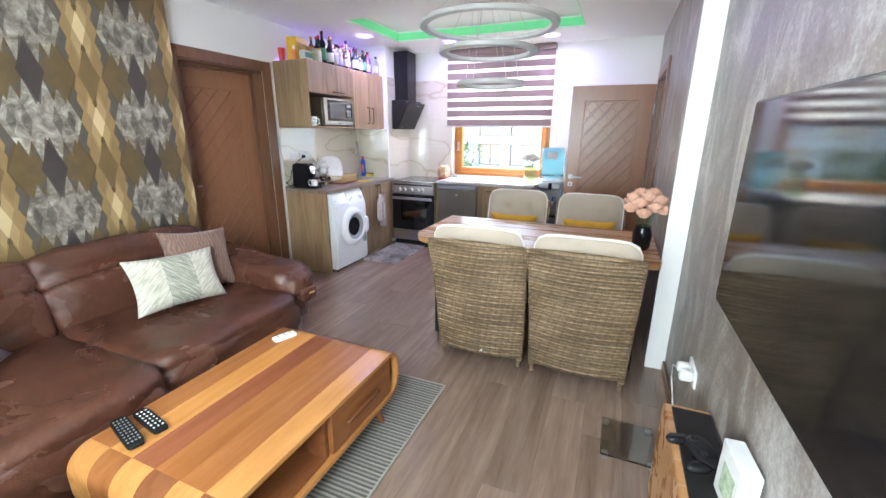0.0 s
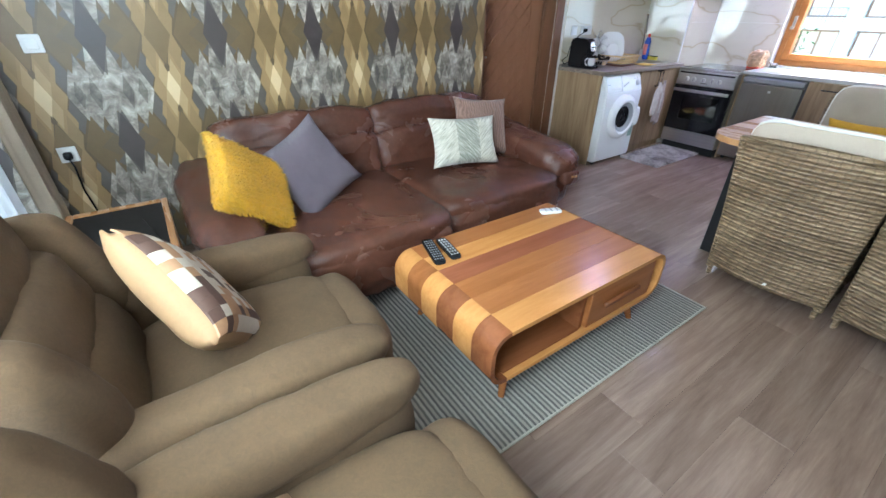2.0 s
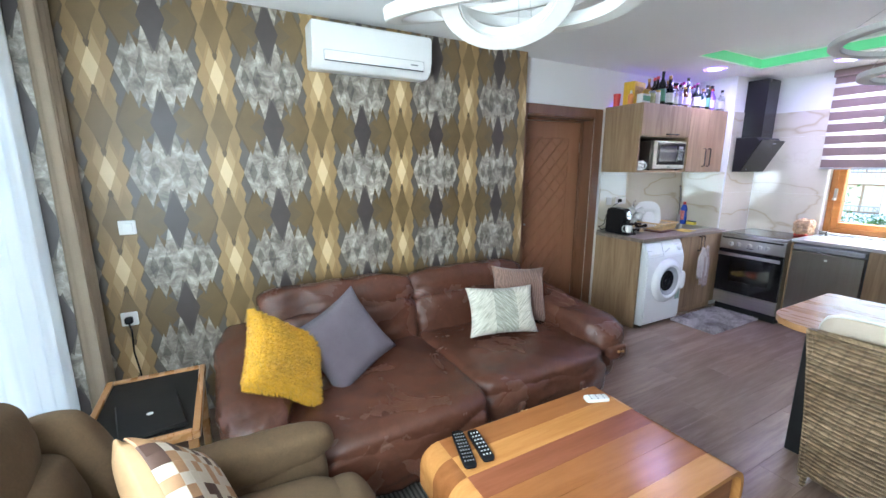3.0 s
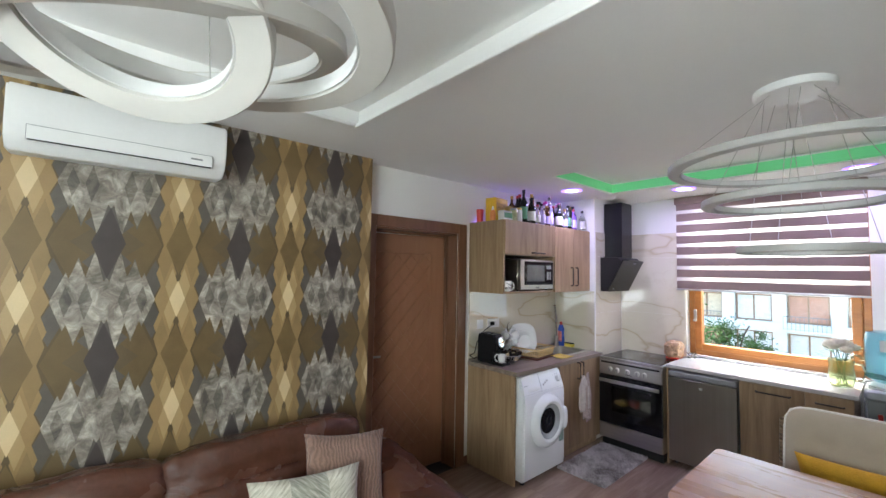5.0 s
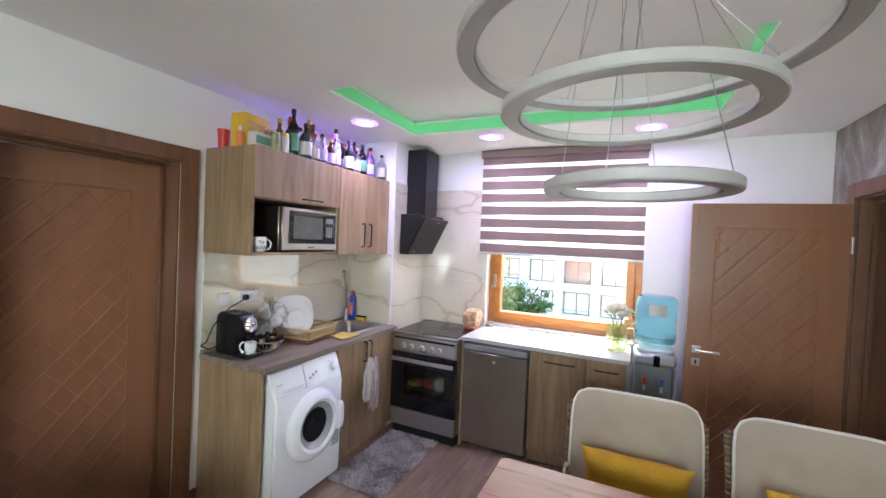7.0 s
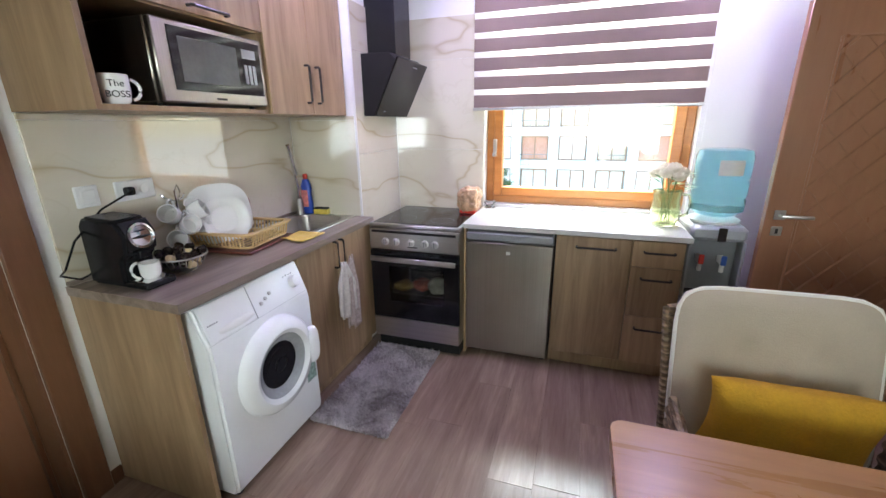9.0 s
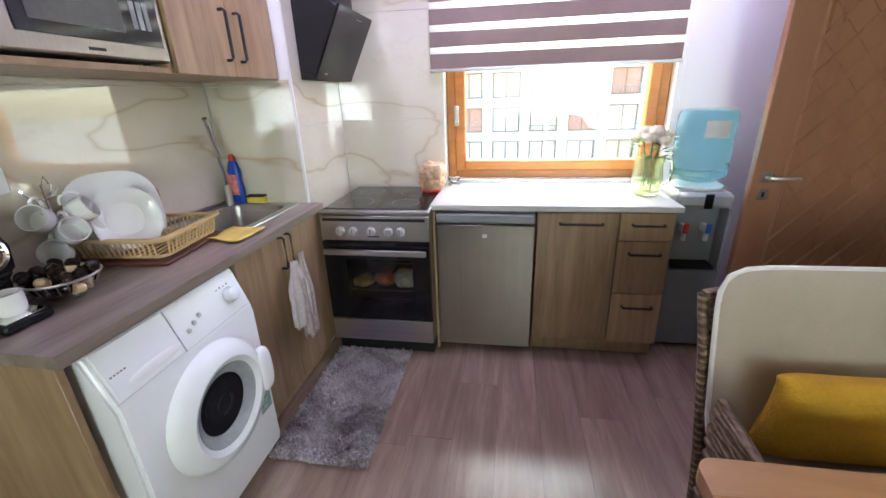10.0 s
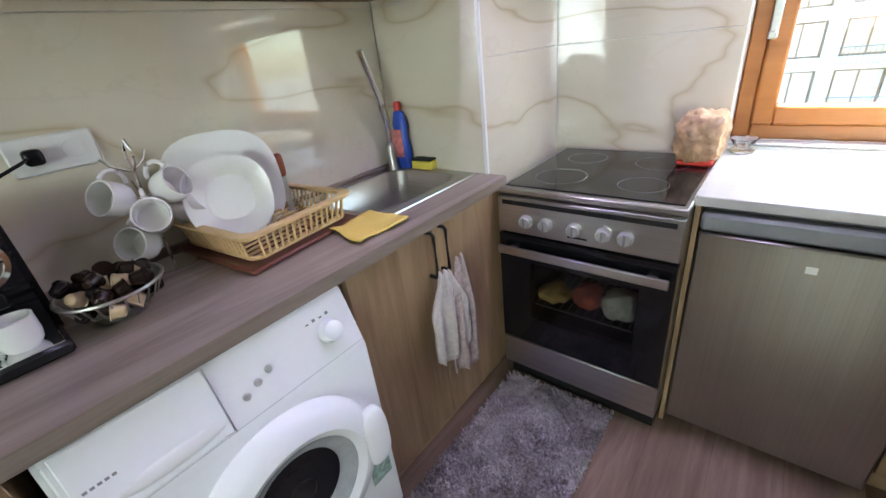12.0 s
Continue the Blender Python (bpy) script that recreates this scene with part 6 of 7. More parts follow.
part("tub", turned([(0.028, 0), (0.033, 0.10), (0.035, 0.105), (0.035, 0.12), (0.0, 0.122)], 20), RED, ob)
ob = thing("sauce_bottle", "orange squeeze bottle with a white cap on the wall cabinet", "bottle", (-2.55, 3.49, TOP))
part("body", turned([(0.024, 0), (0.026, 0.06), (0.022, 0.09), (0.01, 0.1)], 16), plain("orange_sauce", (0.75, 0.25, 0.08), 0.35), ob)
part("cap", turned([(0.012, 0.1), (0.008, 0.13), (0.0, 0.131)], 12), WHITEPL, ob)

ob = thing("led_strip", "violet glowing light strip on the wall behind the bottles", "light strip", (XL + 0.003, 4.15, TOP))
part("strip", blocks((0.0, 0.012, -0.64, 0.66, 0.0, 0.008)), glow("violet_strip", (0.28, 0.18, 1.0), 2.4), ob, smooth=False)

# extractor hood on the pillar
hd = thing("extractor_hood", "black slanted extractor hood with a tall chimney above the cooker", "extractor hood", (XN, 5.18, 1.53))
part("chimney", blocks((0.001, 0.20, -0.13, 0.11, 0.34, 0.95), bevel=0.003), BLACKPL, hd)
bm = bmesh.new()
prism(bm, [(0.001, 0.0), (0.085, 0.0), (0.245, 0.315), (0.20, 0.36), (0.001, 0.36)], -0.225, 0.24, "y")
bmesh.ops.bevel(bm, geom=bm.edges[:], offset=0.003, segments=1, affect="EDGES")
part("body", bm, BLACKMATT, hd)
bm = bmesh.new()
box(bm, -0.185, 0.185, -0.24, 0.25, -0.012, 0.0, 0.002)
bmesh.ops.transform(bm, matrix=pose(0.172, 0, 0.168, 0, -63, 0), verts=bm.verts[:])
gp = part("glass_panel", bm, BLACKGLASS, hd, "glossy black glass front panel")
for row in ((0.148, 0.155, 0.02, 0.09, -0.0135, -0.0122), (-0.155, -0.148, -0.16, -0.13, -0.0135, -0.0122)):
    bm = blocks(row)
    bmesh.ops.transform(bm, matrix=pose(0.172, 0, 0.168, 0, -63, 0), verts=bm.verts[:])
    part("control_mark", bm, GREYPL, gp, smooth=False)

# cooker
ck = thing("cooker", "free-standing steel electric cooker with a black glass hob and oven", "cooker", (-1.94, 5.10, 0))
part("body", blocks((-0.298, -0.22, -0.285, 0.285, 0.085, 0.855), (0.25, 0.298, -0.285, 0.285, 0.085, 0.855), (-0.22, 0.25, -0.285, 0.285, 0.085, 0.31), (-0.22, 0.25, -0.285, 0.285, 0.65, 0.855), (-0.22, 0.25, 0.15, 0.285, 0.31, 0.65)), STEELV, ck, smooth=False)
part("oven_lining", blocks((-0.2195, -0.2155, -0.284, 0.149, 0.3105, 0.6495), (0.2455, 0.2495, -0.284, 0.149, 0.3105, 0.6495), (-0.215, 0.245, -0.284, 0.149, 0.3105, 0.3145), (-0.215, 0.245, -0.284, 0.149, 0.6455, 0.6495), (-0.215, 0.245, 0.145, 0.149, 0.315, 0.645)), BLACKMATT, ck, "dark enamel lining", smooth=False)
bm = bmesh.new()
for k in range(15):
    tube(bm, [(-0.205 + 0.0315 * k, -0.27, 0.40), (-0.205 + 0.0315 * k, 0.13, 0.40)], 0.002, 5)
for y_ in (-0.27, 0.13):
    tube(bm, [(-0.213, y_, 0.40), (0.243, y_, 0.40)], 0.003, 5)
part("oven_rack", bm, STEEL, ck)
part("plinth", blocks((-0.29, 0.29, -0.265, 0.27, 0.0, 0.084)), BLACKMATT, ck, smooth=False)
hob = part("hob_frame", blocks((-0.30, 0.30, -0.305, 0.29, 0.856, 0.878), bevel=0.005), STEEL, ck)
part("hob_glass", blocks((-0.285, 0.285, -0.275, 0.27, 0.8782, 0.882), bevel=0.001), BLACKGLASS, hob, "black ceramic glass hob")
for x, y, r in ((-0.14, -0.13, 0.09), (0.14, -0.14, 0.075), (-0.14, 0.13, 0.075), (0.14, 0.12, 0.09)):
    part("cooking_zone", bar([(x + r * math.cos(2 * math.pi * k / 40), y + r * math.sin(2 * math.pi * k / 40), 0.8818) for k in range(40)], 0.0009, 5, True), GREYPL, hob)
pn = part("control_panel", blocks((-0.298, 0.298, -0.312, -0.286, 0.715, 0.850), bevel=0.003), STEEL, ck)
part("vent_slot", blocks((-0.28, 0.28, -0.3135, -0.311, 0.822, 0.838)), BLACKMATT, pn, smooth=False)
for x in (-0.185, -0.112, -0.012, 0.082, 0.148):
    k = part("knob", turned([(0.024, 0), (0.022, 0.018), (0.018, 0.022), (0, 0.022)], 22, (x, -0.312, 0.768), pose(0, 0, 0, 90, 0, 0)), SATIN, pn, "pale satin metal knob")
    part("pointer", blocks((x - 0.0035, x + 0.0035, -0.338, -0.3335, 0.752, 0.786), bevel=0.001), GREYPL, k)
part("maker_mark", blocks((-0.035, 0.03, -0.3132, -0.311, 0.735, 0.741)), BLACKMATT, pn, smooth=False)
od = part("oven_door", blocks((-0.298, -0.17, -0.312, -0.286, 0.235, 0.705), (0.20, 0.298, -0.312, -0.286, 0.235, 0.705), (-0.17, 0.20, -0.312, -0.286, 0.235, 0.36), (-0.17, 0.20, -0.312, -0.286, 0.60, 0.705)), BLACKGLASS, ck, "black glass oven door", smooth=False)
part("oven_window", blocks((-0.172, 0.202, -0.3145, -0.3125, 0.357, 0.603)), clear("smoked_oven_glass", (0.24, 0.235, 0.22)), od, "see-through oven window", smooth=False).visible_shadow = False
part("oven_handle", blocks((-0.285, 0.285, -0.350, -0.336, 0.640, 0.672), (-0.25, -0.22, -0.337, -0.311, 0.648, 0.664), (0.22, 0.25, -0.337, -0.311, 0.648, 0.664), bevel=0.003), STEEL, od, "flat steel handle")
part("drawer", blocks((-0.298, 0.298, -0.312, -0.286, 0.09, 0.228), bevel=0.003), STEEL, ck)
for x_, y_, w_, h_, col_, lab_ in ((-0.12, -0.20, 0.13, 0.05, (0.62, 0.40, 0.13), "golden crumpled food packet on the oven rack"), (0.0, -0.18, 0.10, 0.07, (0.62, 0.12, 0.05), "red and gold crumpled food packet on the oven rack"), (0.13, -0.20, 0.13, 0.10, (0.66, 0.63, 0.55), "pale crumpled plastic food bag on the oven rack")):
    ob = thing("food_packet", lab_, "packet", (-1.94 + x_, 5.10 + y_, 0.403))
    part("wrap", puffs(((0, 0, h_ / 2), (w_, 0.12, h_)), k=2.6, n=10, wrinkle=0.012, freq=26, seed=x_ * 9), plain("packet_foil", col_, 0.35, var=0.45, scale=22, bump=0.5), ob, smooth="all")
bag = thing("bread_bag", "crumpled paper and plastic bread bag on the hob corner", "bag", (-1.70, 5.27, 0.884))
PAPERBAG = plain("kraft_wrap", (0.46, 0.29, 0.17), 0.3, var=0.5, scale=25, bump=0.6)
part("bag", puffs(((0, 0, 0.085), (0.15, 0.17, 0.17)), k=3.8, n=20, wrinkle=0.015, freq=24), PAPERBAG, bag)
part("tray", blocks((-0.055, 0.055, -0.075, 0.075, 0, 0.02), bevel=0.006), RED, bag, "red base of the wrap")

# window-side base units
fp = solo("filler_panel", blocks((-1.638, -1.624, 4.89, YW - 0.002, 0, 0.858)), OAK, "narrow oak laminate panel beside the fridge", "panel", smooth=False)
fr = thing("fridge", "small steel under-counter fridge with a dark top edge", "fridge", (-1.357, 5.16, 0))
part("cabinet", blocks((-0.262, 0.262, -0.235, 0.27, 0.03, 0.848), bevel=0.004), GREYPL, fr)
fd = part("door", blocks((-0.262, 0.262, -0.285, -0.238, 0.045, 0.785), bevel=0.006), STEELV, fr, "brushed steel door")
part("grip", blocks((-0.262, 0.262, -0.283, -0.238, 0.79, 0.845), bevel=0.01), GREYPL, fr, "dark grip strip")
part("badge", blocks((-0.012, 0.012, -0.2865, -0.2848, 0.715, 0.735)), WHITEPL, fd, smooth=False)
for x in (-0.23, 0.23):
    part("foot", turned([(0.018, 0), (0.018, 0.032)], 10, (x, -0.2, 0)), BLACKMATT, fr)
bc = thing("base_cabinet", "oak laminate base cabinet with a door and three drawers", "cabinet", (-0.74, 5.16, 0))
part("carcass", blocks((-0.345, 0.325, -0.235, 0.285, 0.10, 0.857)), OAK, bc, smooth=False)
part("plinth", blocks((-0.345, 0.325, -0.20, 0.285, 0.0, 0.098)), OAK, bc, smooth=False)
d = part("door", blocks((-0.344, 0.062, -0.258, -0.238, 0.103, 0.852), bevel=0.002), OAK, bc)
rail_handle(d, (-0.23, -0.258, 0.795), (-0.02, -0.258, 0.795), (0, -0.028, 0))
for z0, z1, hz in ((0.705, 0.852, 0.793), (0.406, 0.702, 0.638), (0.103, 0.403, 0.332)):
    d = part("drawer", blocks((0.066, 0.324, -0.258, -0.238, z0, z1), bevel=0.002), OAK, bc)
    rail_handle(d, (0.125, -0.258, hz), (0.275, -0.258, hz), (0, -0.028, 0))
solo("window_worktop", blocks((-1.645, -0.39, 4.885, YW - 0.002, 0.86, 0.89), (WX[0] + 0.003, WX[1] - 0.003, YW - 0.002, YW + 0.068, 0.902, 0.9115), bevel=0.003), SILL, "pale stone-look worktop running to the window", "worktop")

# blind
BROWN = plain("taupe_fabric", (0.24, 0.172, 0.148), 0.85, var=0.1, grain=300, bump=0.3)
VOILE = voile("blind_voile", (0.86, 0.83, 0.79), 0.10)
bl = thing("zebra_blind", "half-lowered taupe and white zebra roller blind at the window", "blind", (-1.022, YW - 0.04, 1.56))
part("cassette", blocks((-0.70, 0.70, -0.035, 0.038, 0.885, 0.955), bevel=0.006), BROWN, bl)
z = 0.02 - 0.036
while z < 0.88:
    if z > 0.02:
        part("sheer_band", blocks((-0.69, 0.69, -0.0008, 0.0008, z, min(z + 0.036, 0.885))), VOILE, bl, "translucent white band", smooth=False)
    if z + 0.036 < 0.88:
        part("slat", blocks((-0.69, 0.69, -0.002, 0.002, z + 0.036, min(z + 0.115, 0.884)), bevel=0.0008), BROWN, bl, "opaque taupe band")
    z += 0.115
part("bottom_bar", blocks((-0.695, 0.695, -0.012, 0.012, 0.0, 0.018), bevel=0.005), SATIN, bl)
part("pull_chain", bar([(0.70, -0.02, 0.9), (0.705, -0.02, 0.2), (0.705, -0.02, -0.2)], 0.002, 5), WHITEPL, bl)

# water dispenser
DISPGREY = plain("dispenser_grey", (0.27, 0.285, 0.295), 0.35, var=0.06, bump=0.02)
wd = thing("water_dispenser", "grey water dispenser with hot and cold taps beside the counter", "water dispenser", (-0.235, 5.20, 0))
part("body", blocks((-0.14, 0.135, -0.13, 0.16, 0.02, 0.50), (-0.14, 0.135, -0.06, 0.16, 0.50, 0.84), (-0.14, -0.125, -0.16, -0.06, 0.50, 0.84), (0.12, 0.135, -0.16, -0.06, 0.50, 0.84), bevel=0.004), DISPGREY, wd)
part("lower_door", blocks((-0.138, 0.133, -0.165, -0.132, 0.03, 0.50), bevel=0.006), plain("slate_plastic", (0.17, 0.19, 0.21), 0.35), wd)
part("control_head", blocks((-0.14, 0.135, -0.165, 0.16, 0.842, 0.925), bevel=0.02), plain("silver_plastic", (0.34, 0.35, 0.36), 0.35, 0.3, var=0.06, bump=0.02), wd, "silver control head")
part("display", blocks((-0.01, 0.03, -0.173, -0.169, 0.845, 0.92)), BLACKGLASS, wd, smooth=False)
for x, mt in ((-0.06, RED), (0.05, plain("blue_plastic", (0.04, 0.12, 0.5), 0.4))):
    tp = part("dispenser_tap", blocks((x - 0.014, x + 0.014, -0.13, -0.06, 0.70, 0.74), (x - 0.01, x + 0.01, -0.13, -0.11, 0.655, 0.70), bevel=0.003), WHITEPL, wd)
    part("lever", blocks((x - 0.013, x + 0.013, -0.145, -0.131, 0.70, 0.755), bevel=0.003), mt, tp)
part("drip_tray", blocks((-0.11, 0.105, -0.165, -0.062, 0.503, 0.522), bevel=0.003), BLACKMATT, wd)
part("collar", turned([(0.12, 0.925), (0.13, 0.94), (0.10, 0.955)], 28, (0, 0.0, 0)), WHITEPL, wd)
wb = thing("water_bottle", "large blue water bottle upended on the dispenser", "water bottle", (-0.235, 5.20, 0.955))
part("shell", turned([(0.05, 0.0), (0.10, 0.015), (0.134, 0.04), (0.136, 0.10), (0.129, 0.112), (0.136, 0.125), (0.136, 0.20), (0.129, 0.212), (0.136, 0.225), (0.136, 0.335), (0.125, 0.365), (0.09, 0.375), (0.0, 0.372)], 36), WATERBLUE, wb)
bm = bmesh.new()
for k in range(10):
    a0, a1 = radians(-112 + 5 * k), radians(-112 + 5 * (k + 1))
    bm.faces.new([bm.verts.new((0.1375 * math.cos(a), 0.1375 * math.sin(a), zz)) for a, zz in ((a0, 0.24), (a1, 0.24), (a1, 0.32), (a0, 0.32))])
part("paper_label", bm, LBL[0], wb, "white and blue paper label")

# jug of flowers and small glass on the counter
jg = thing("flower_jug", "green glass jug with pale roses by the window", "flowers", (-0.495, 5.17, 0.891))
part("jug", turned([(0.056, 0), (0.068, 0.01), (0.080, 0.08), (0.070, 0.15), (0.076, 0.205), (0.073, 0.205), (0.066, 0.15), (0.076, 0.08), (0.060, 0.014), (0, 0.012)], 28), GREENGLASS, jg)
part("jug_handle", bar([(0.07, 0, 0.185), (0.115, 0, 0.18), (0.13, 0, 0.13), (0.115, 0, 0.07), (0.074, 0, 0.05)], 0.010, 8), GREENGLASS, jg)
PALE = fluffy("cream_petals", (0.78, 0.70, 0.56), 60, 0.5, 0.12)
for k in range(12):
    a = k * 2.4
    rr_ = 0.015 + 0.075 * (k / 12) ** 0.5
    bm = bmesh.new()
    bloom(bm, (rr_ * math.cos(a), rr_ * math.sin(a), 0.275 + 0.055 * (1 - k / 12)), 0.046, 40 + k)
    part("rose", bm, PALE, jg, smooth="all")
rl = random.Random(5)
for k in range(36):
    a, r0 = rl.uniform(0, 6.28), rl.uniform(0.03, 0.10)
    c = Vector((r0 * math.cos(a), r0 * math.sin(a), rl.uniform(0.20, 0.30)))
    d = Vector((math.cos(a), math.sin(a), rl.uniform(-0.2, 0.7))).normalized()
    s_ = d.cross(Vector((0, 0, 1))).normalized()
    bm = bmesh.new()
    L = 0.06
    row = [bm.verts.new(c), bm.verts.new(c + d * L * 0.5 + s_ * 0.018), bm.verts.new(c + d * L - Vector((0, 0, 0.006))), bm.verts.new(c + d * L * 0.5 - s_ * 0.018), bm.verts.new(c + d * L * 0.5 + Vector((0, 0, -0.003)))]
    bm.faces.new((row[0], row[1], row[4]))
    bm.faces.new((row[1], row[2], row[4]))
    bm.faces.new((row[2], row[3], row[4]))
    bm.faces.new((row[3], row[0], row[4]))
    part("leaf", bm, LEAF, jg)
bm = bmesh.new()
for k in range(6):
    a = k * 1.1
    tube(bm, [(0.03 * math.cos(a + 2), 0.03 * math.sin(a + 2), 0.02), (0.045 * math.cos(a), 0.045 * math.sin(a), 0.28)], 0.003, 5)
part("stem", bm, LEAF, jg)
gj = thing("glass_ashtray", "small clear glass dish on the window worktop", "glass dish", (-1.585, 5.40, 0.891))
part("dish", turned([(0.035, 0), (0.04, 0.008), (0.025, 0.02), (0.045, 0.05), (0.042, 0.05), (0.02, 0.024), (0, 0.022)], 20), GLASS, gj)

# things on the left worktop
Z = 0.906
cm = thing("coffee_machine", "black capsule coffee machine with a chrome dial on the worktop", "coffee machine", (-2.61, 3.565, Z))
bm = bmesh.new()
prism(bm, [(-0.13, 0.0), (0.06, 0.0), (0.065, 0.10), (0.10, 0.13), (0.11, 0.20), (0.07, 0.255), (-0.10, 0.262), (-0.125, 0.23)], -0.062, 0.062, "y")
bmesh.ops.bevel(bm, geom=bm.edges[:], offset=0.012, segments=3, affect="EDGES")
part("housing", bm, BLACKPL, cm)
part("drip_base", blocks((0.04, 0.165, -0.058, 0.058, 0.0, 0.026), bevel=0.006), BLACKPL, cm)
part("grille", blocks((0.062, 0.160, -0.05, 0.05, 0.0262, 0.029), bevel=0.001), CHROME, cm)
dl = part("dial", turned([(0.047, 0.0), (0.047, 0.014), (0.039, 0.016), (0.037, 0.009), (0, 0.007)], 32, (0.098, 0.0, 0.19), pose(0, 0, 0, 0, 78, 0)), CHROME, cm, "chrome dial ring")
part("spout", blocks((0.075, 0.105, -0.016, 0.016, 0.105, 0.135), bevel=0.004), BLACKPL, cm)
part("cable", bar([(-0.12, -0.02, 0.05), (-0.15, -0.08, 0.02), (-0.13, -0.15, 0.06), (-0.05, -0.17, 0.10), (-0.09, -0.10, 0.18), (-0.12, 0.03, 0.27), (-0.125, 0.16, 0.32)], 0.004, 6), BLACKPL, cm, "black power cable")
mug("espresso_cup", "small white cup on the coffee machine tray", pose(-2.495, 3.565, Z + 0.0295, 0, 0, -140), 0.034, 0.06)

bw = thing("capsule_bowl", "wire bowl full of dark coffee capsules on the worktop", "bowl", (-2.525, 3.72, Z))
part("foot_ring", turned([(0.045, 0), (0.048, 0.006), (0.03, 0.02)], 24), STEEL, bw)
for k in range(24):
    a = 2 * math.pi * k / 24
    part("wire", bar([(0.035 * math.cos(a), 0.035 * math.sin(a), 0.018), (0.075 * math.cos(a), 0.075 * math.sin(a), 0.03), (0.094 * math.cos(a), 0.094 * math.sin(a), 0.066)], 0.002, 5), STEEL, bw)
part("rim", bar([(0.095 * math.cos(2 * math.pi * k / 32), 0.095 * math.sin(2 * math.pi * k / 32), 0.067) for k in range(32)], 0.004, 8, True), STEEL, bw)
CAPM = [plain("capsule_black", (0.02, 0.014, 0.016), 0.25, 0.5), plain("capsule_brown", (0.03, 0.018, 0.014), 0.25, 0.5), plain("capsule_cream", (0.60, 0.46, 0.28), 0.35, 0.2), WHITEPL]
rc = random.Random(2)
for k in range(34):
    a, r0 = k * 2.4, 0.012 + 0.07 * math.sqrt((k % 15) / 15)
    m = pose(r0 * math.cos(a), r0 * math.sin(a), 0.05 + (0.03 if k >= 15 else 0) + (0.018 if k >= 28 else 0) - 0.15 * r0, rc.uniform(0, 360), rc.uniform(0, 360), 0)
    ob = thing("coffee_capsule", "dark foil coffee capsule in the wire bowl", "capsule", group="capsules in the bowl")
    ob.matrix_basis = pose(-2.525, 3.72, Z) @ m
    part("pod", turned([(0.008, -0.014), (0.013, -0.01), (0.0165, 0.01), (0.0185, 0.011), (0.0185, 0.013), (0, 0.013)], 14), rc.choice(CAPM[:2] + [CAPM[0], CAPM[2], CAPM[1]]), ob)

mt = thing("mug_tree", "chrome wire mug stand by the socket", "mug stand", (-2.70, 3.885, Z))
part("base", turned([(0.07, 0), (0.07, 0.005), (0.01, 0.01)], 24), CHROME, mt)
part("post", bar([(0, 0, 0.005), (0, 0, 0.30), (0.012, 0.006, 0.325), (0.02, 0.01, 0.30)], 0.004, 8), CHROME, mt)
for k in range(6):
    a = radians(60 * k)
    h = 0.18 if k % 2 else 0.25
    part("hook", bar([(0, 0, h), (0.04 * math.cos(a), 0.04 * math.sin(a), h + 0.02), (0.055 * math.cos(a), 0.055 * math.sin(a), h + 0.04)], 0.003, 6), CHROME, mt)
for k, (a, h) in enumerate(((-62, 0.205), (-14, 0.15), (34, 0.205), (-52, 0.09), (70, 0.14))):
    ca, sa = math.cos(radians(a)), math.sin(radians(a))
    mug("hanging_cup", "white cup with a yellow flower print on the mug stand", Matrix.Translation((-2.70 + 0.075 * ca, 3.885 + 0.075 * sa, Z + h)) @ Euler((0, radians(65), radians(a))).to_matrix().to_4x4() @ pose(0, 0, -0.03, 0, 0, 180), 0.041, 0.064)

tray = thing("drip_tray", "dark red-brown drip tray under the dish rack", "tray", (-2.60, 4.12, Z), 6)
part("tray", blocks((-0.185, 0.185, -0.185, 0.185, 0.0, 0.012), bevel=0.005), plain("brown_tray", (0.13, 0.04, 0.025), 0.35), tray)
rk = thing("dish_rack", "cream plastic dish rack on a brown tray", "dish rack", (-2.60, 4.12, Z + 0.0125), 6)
RACK = plain("cream_plastic", (0.62, 0.43, 0.20), 0.4, var=0.06)
bm = bmesh.new()
W, D, hh = 0.175, 0.17, 0.075
for z, g in ((0.012, 0.015), (hh, 0.0)):
    loop = rounded(W - g, D - g, 0.03, z)
    tube(bm, loop, 0.006 if z < 0.05 else 0.008, 6, True)
lo_, hi_ = [[[bm.verts.new((p[0], p[1], z_)) for p in rounded(W + d_, D + d_, 0.035, 0)] for d_ in (-0.012, 0.012)] for z_ in (hh, hh + 0.006)]
for k in range(len(lo_[0])):
    j = (k + 1) % len(lo_[0])
    bm.faces.new((hi_[0][k], hi_[1][k], hi_[1][j], hi_[0][j]))
    bm.faces.new((hi_[1][k], lo_[1][k], lo_[1][j], hi_[1][j]))
    bm.faces.new((lo_[0][k], hi_[0][k], hi_[0][j], lo_[0][j]))
part("rim", bm, RACK, rk)
for k in range(15):
    q = -D + 0.03 + (2 * D - 0.06) * k / 14
    for sx in (-1, 1):
        part("bar", bar([(sx * (W - 0.012), q * 0.95, 0.014), (sx * W, q, hh)], 0.0035, 5), RACK, rk)
        part("bar", bar([(q * 0.95, sx * (D - 0.012), 0.014), (q, sx * D, hh)], 0.0035, 5), RACK, rk)
for k in range(11):
    q = -W + 0.03 + (2 * W - 0.06) * k / 10
    part("floor_slat", bar([(q, -D + 0.012, 0.013), (q, D - 0.012, 0.013)], 0.004, 5), RACK, rk)
    part("plate_peg", bar([(q, -0.03, 0.012), (q, -0.01, 0.06), (q, 0.03, 0.06), (q, 0.05, 0.012)], 0.004, 5), RACK, rk)


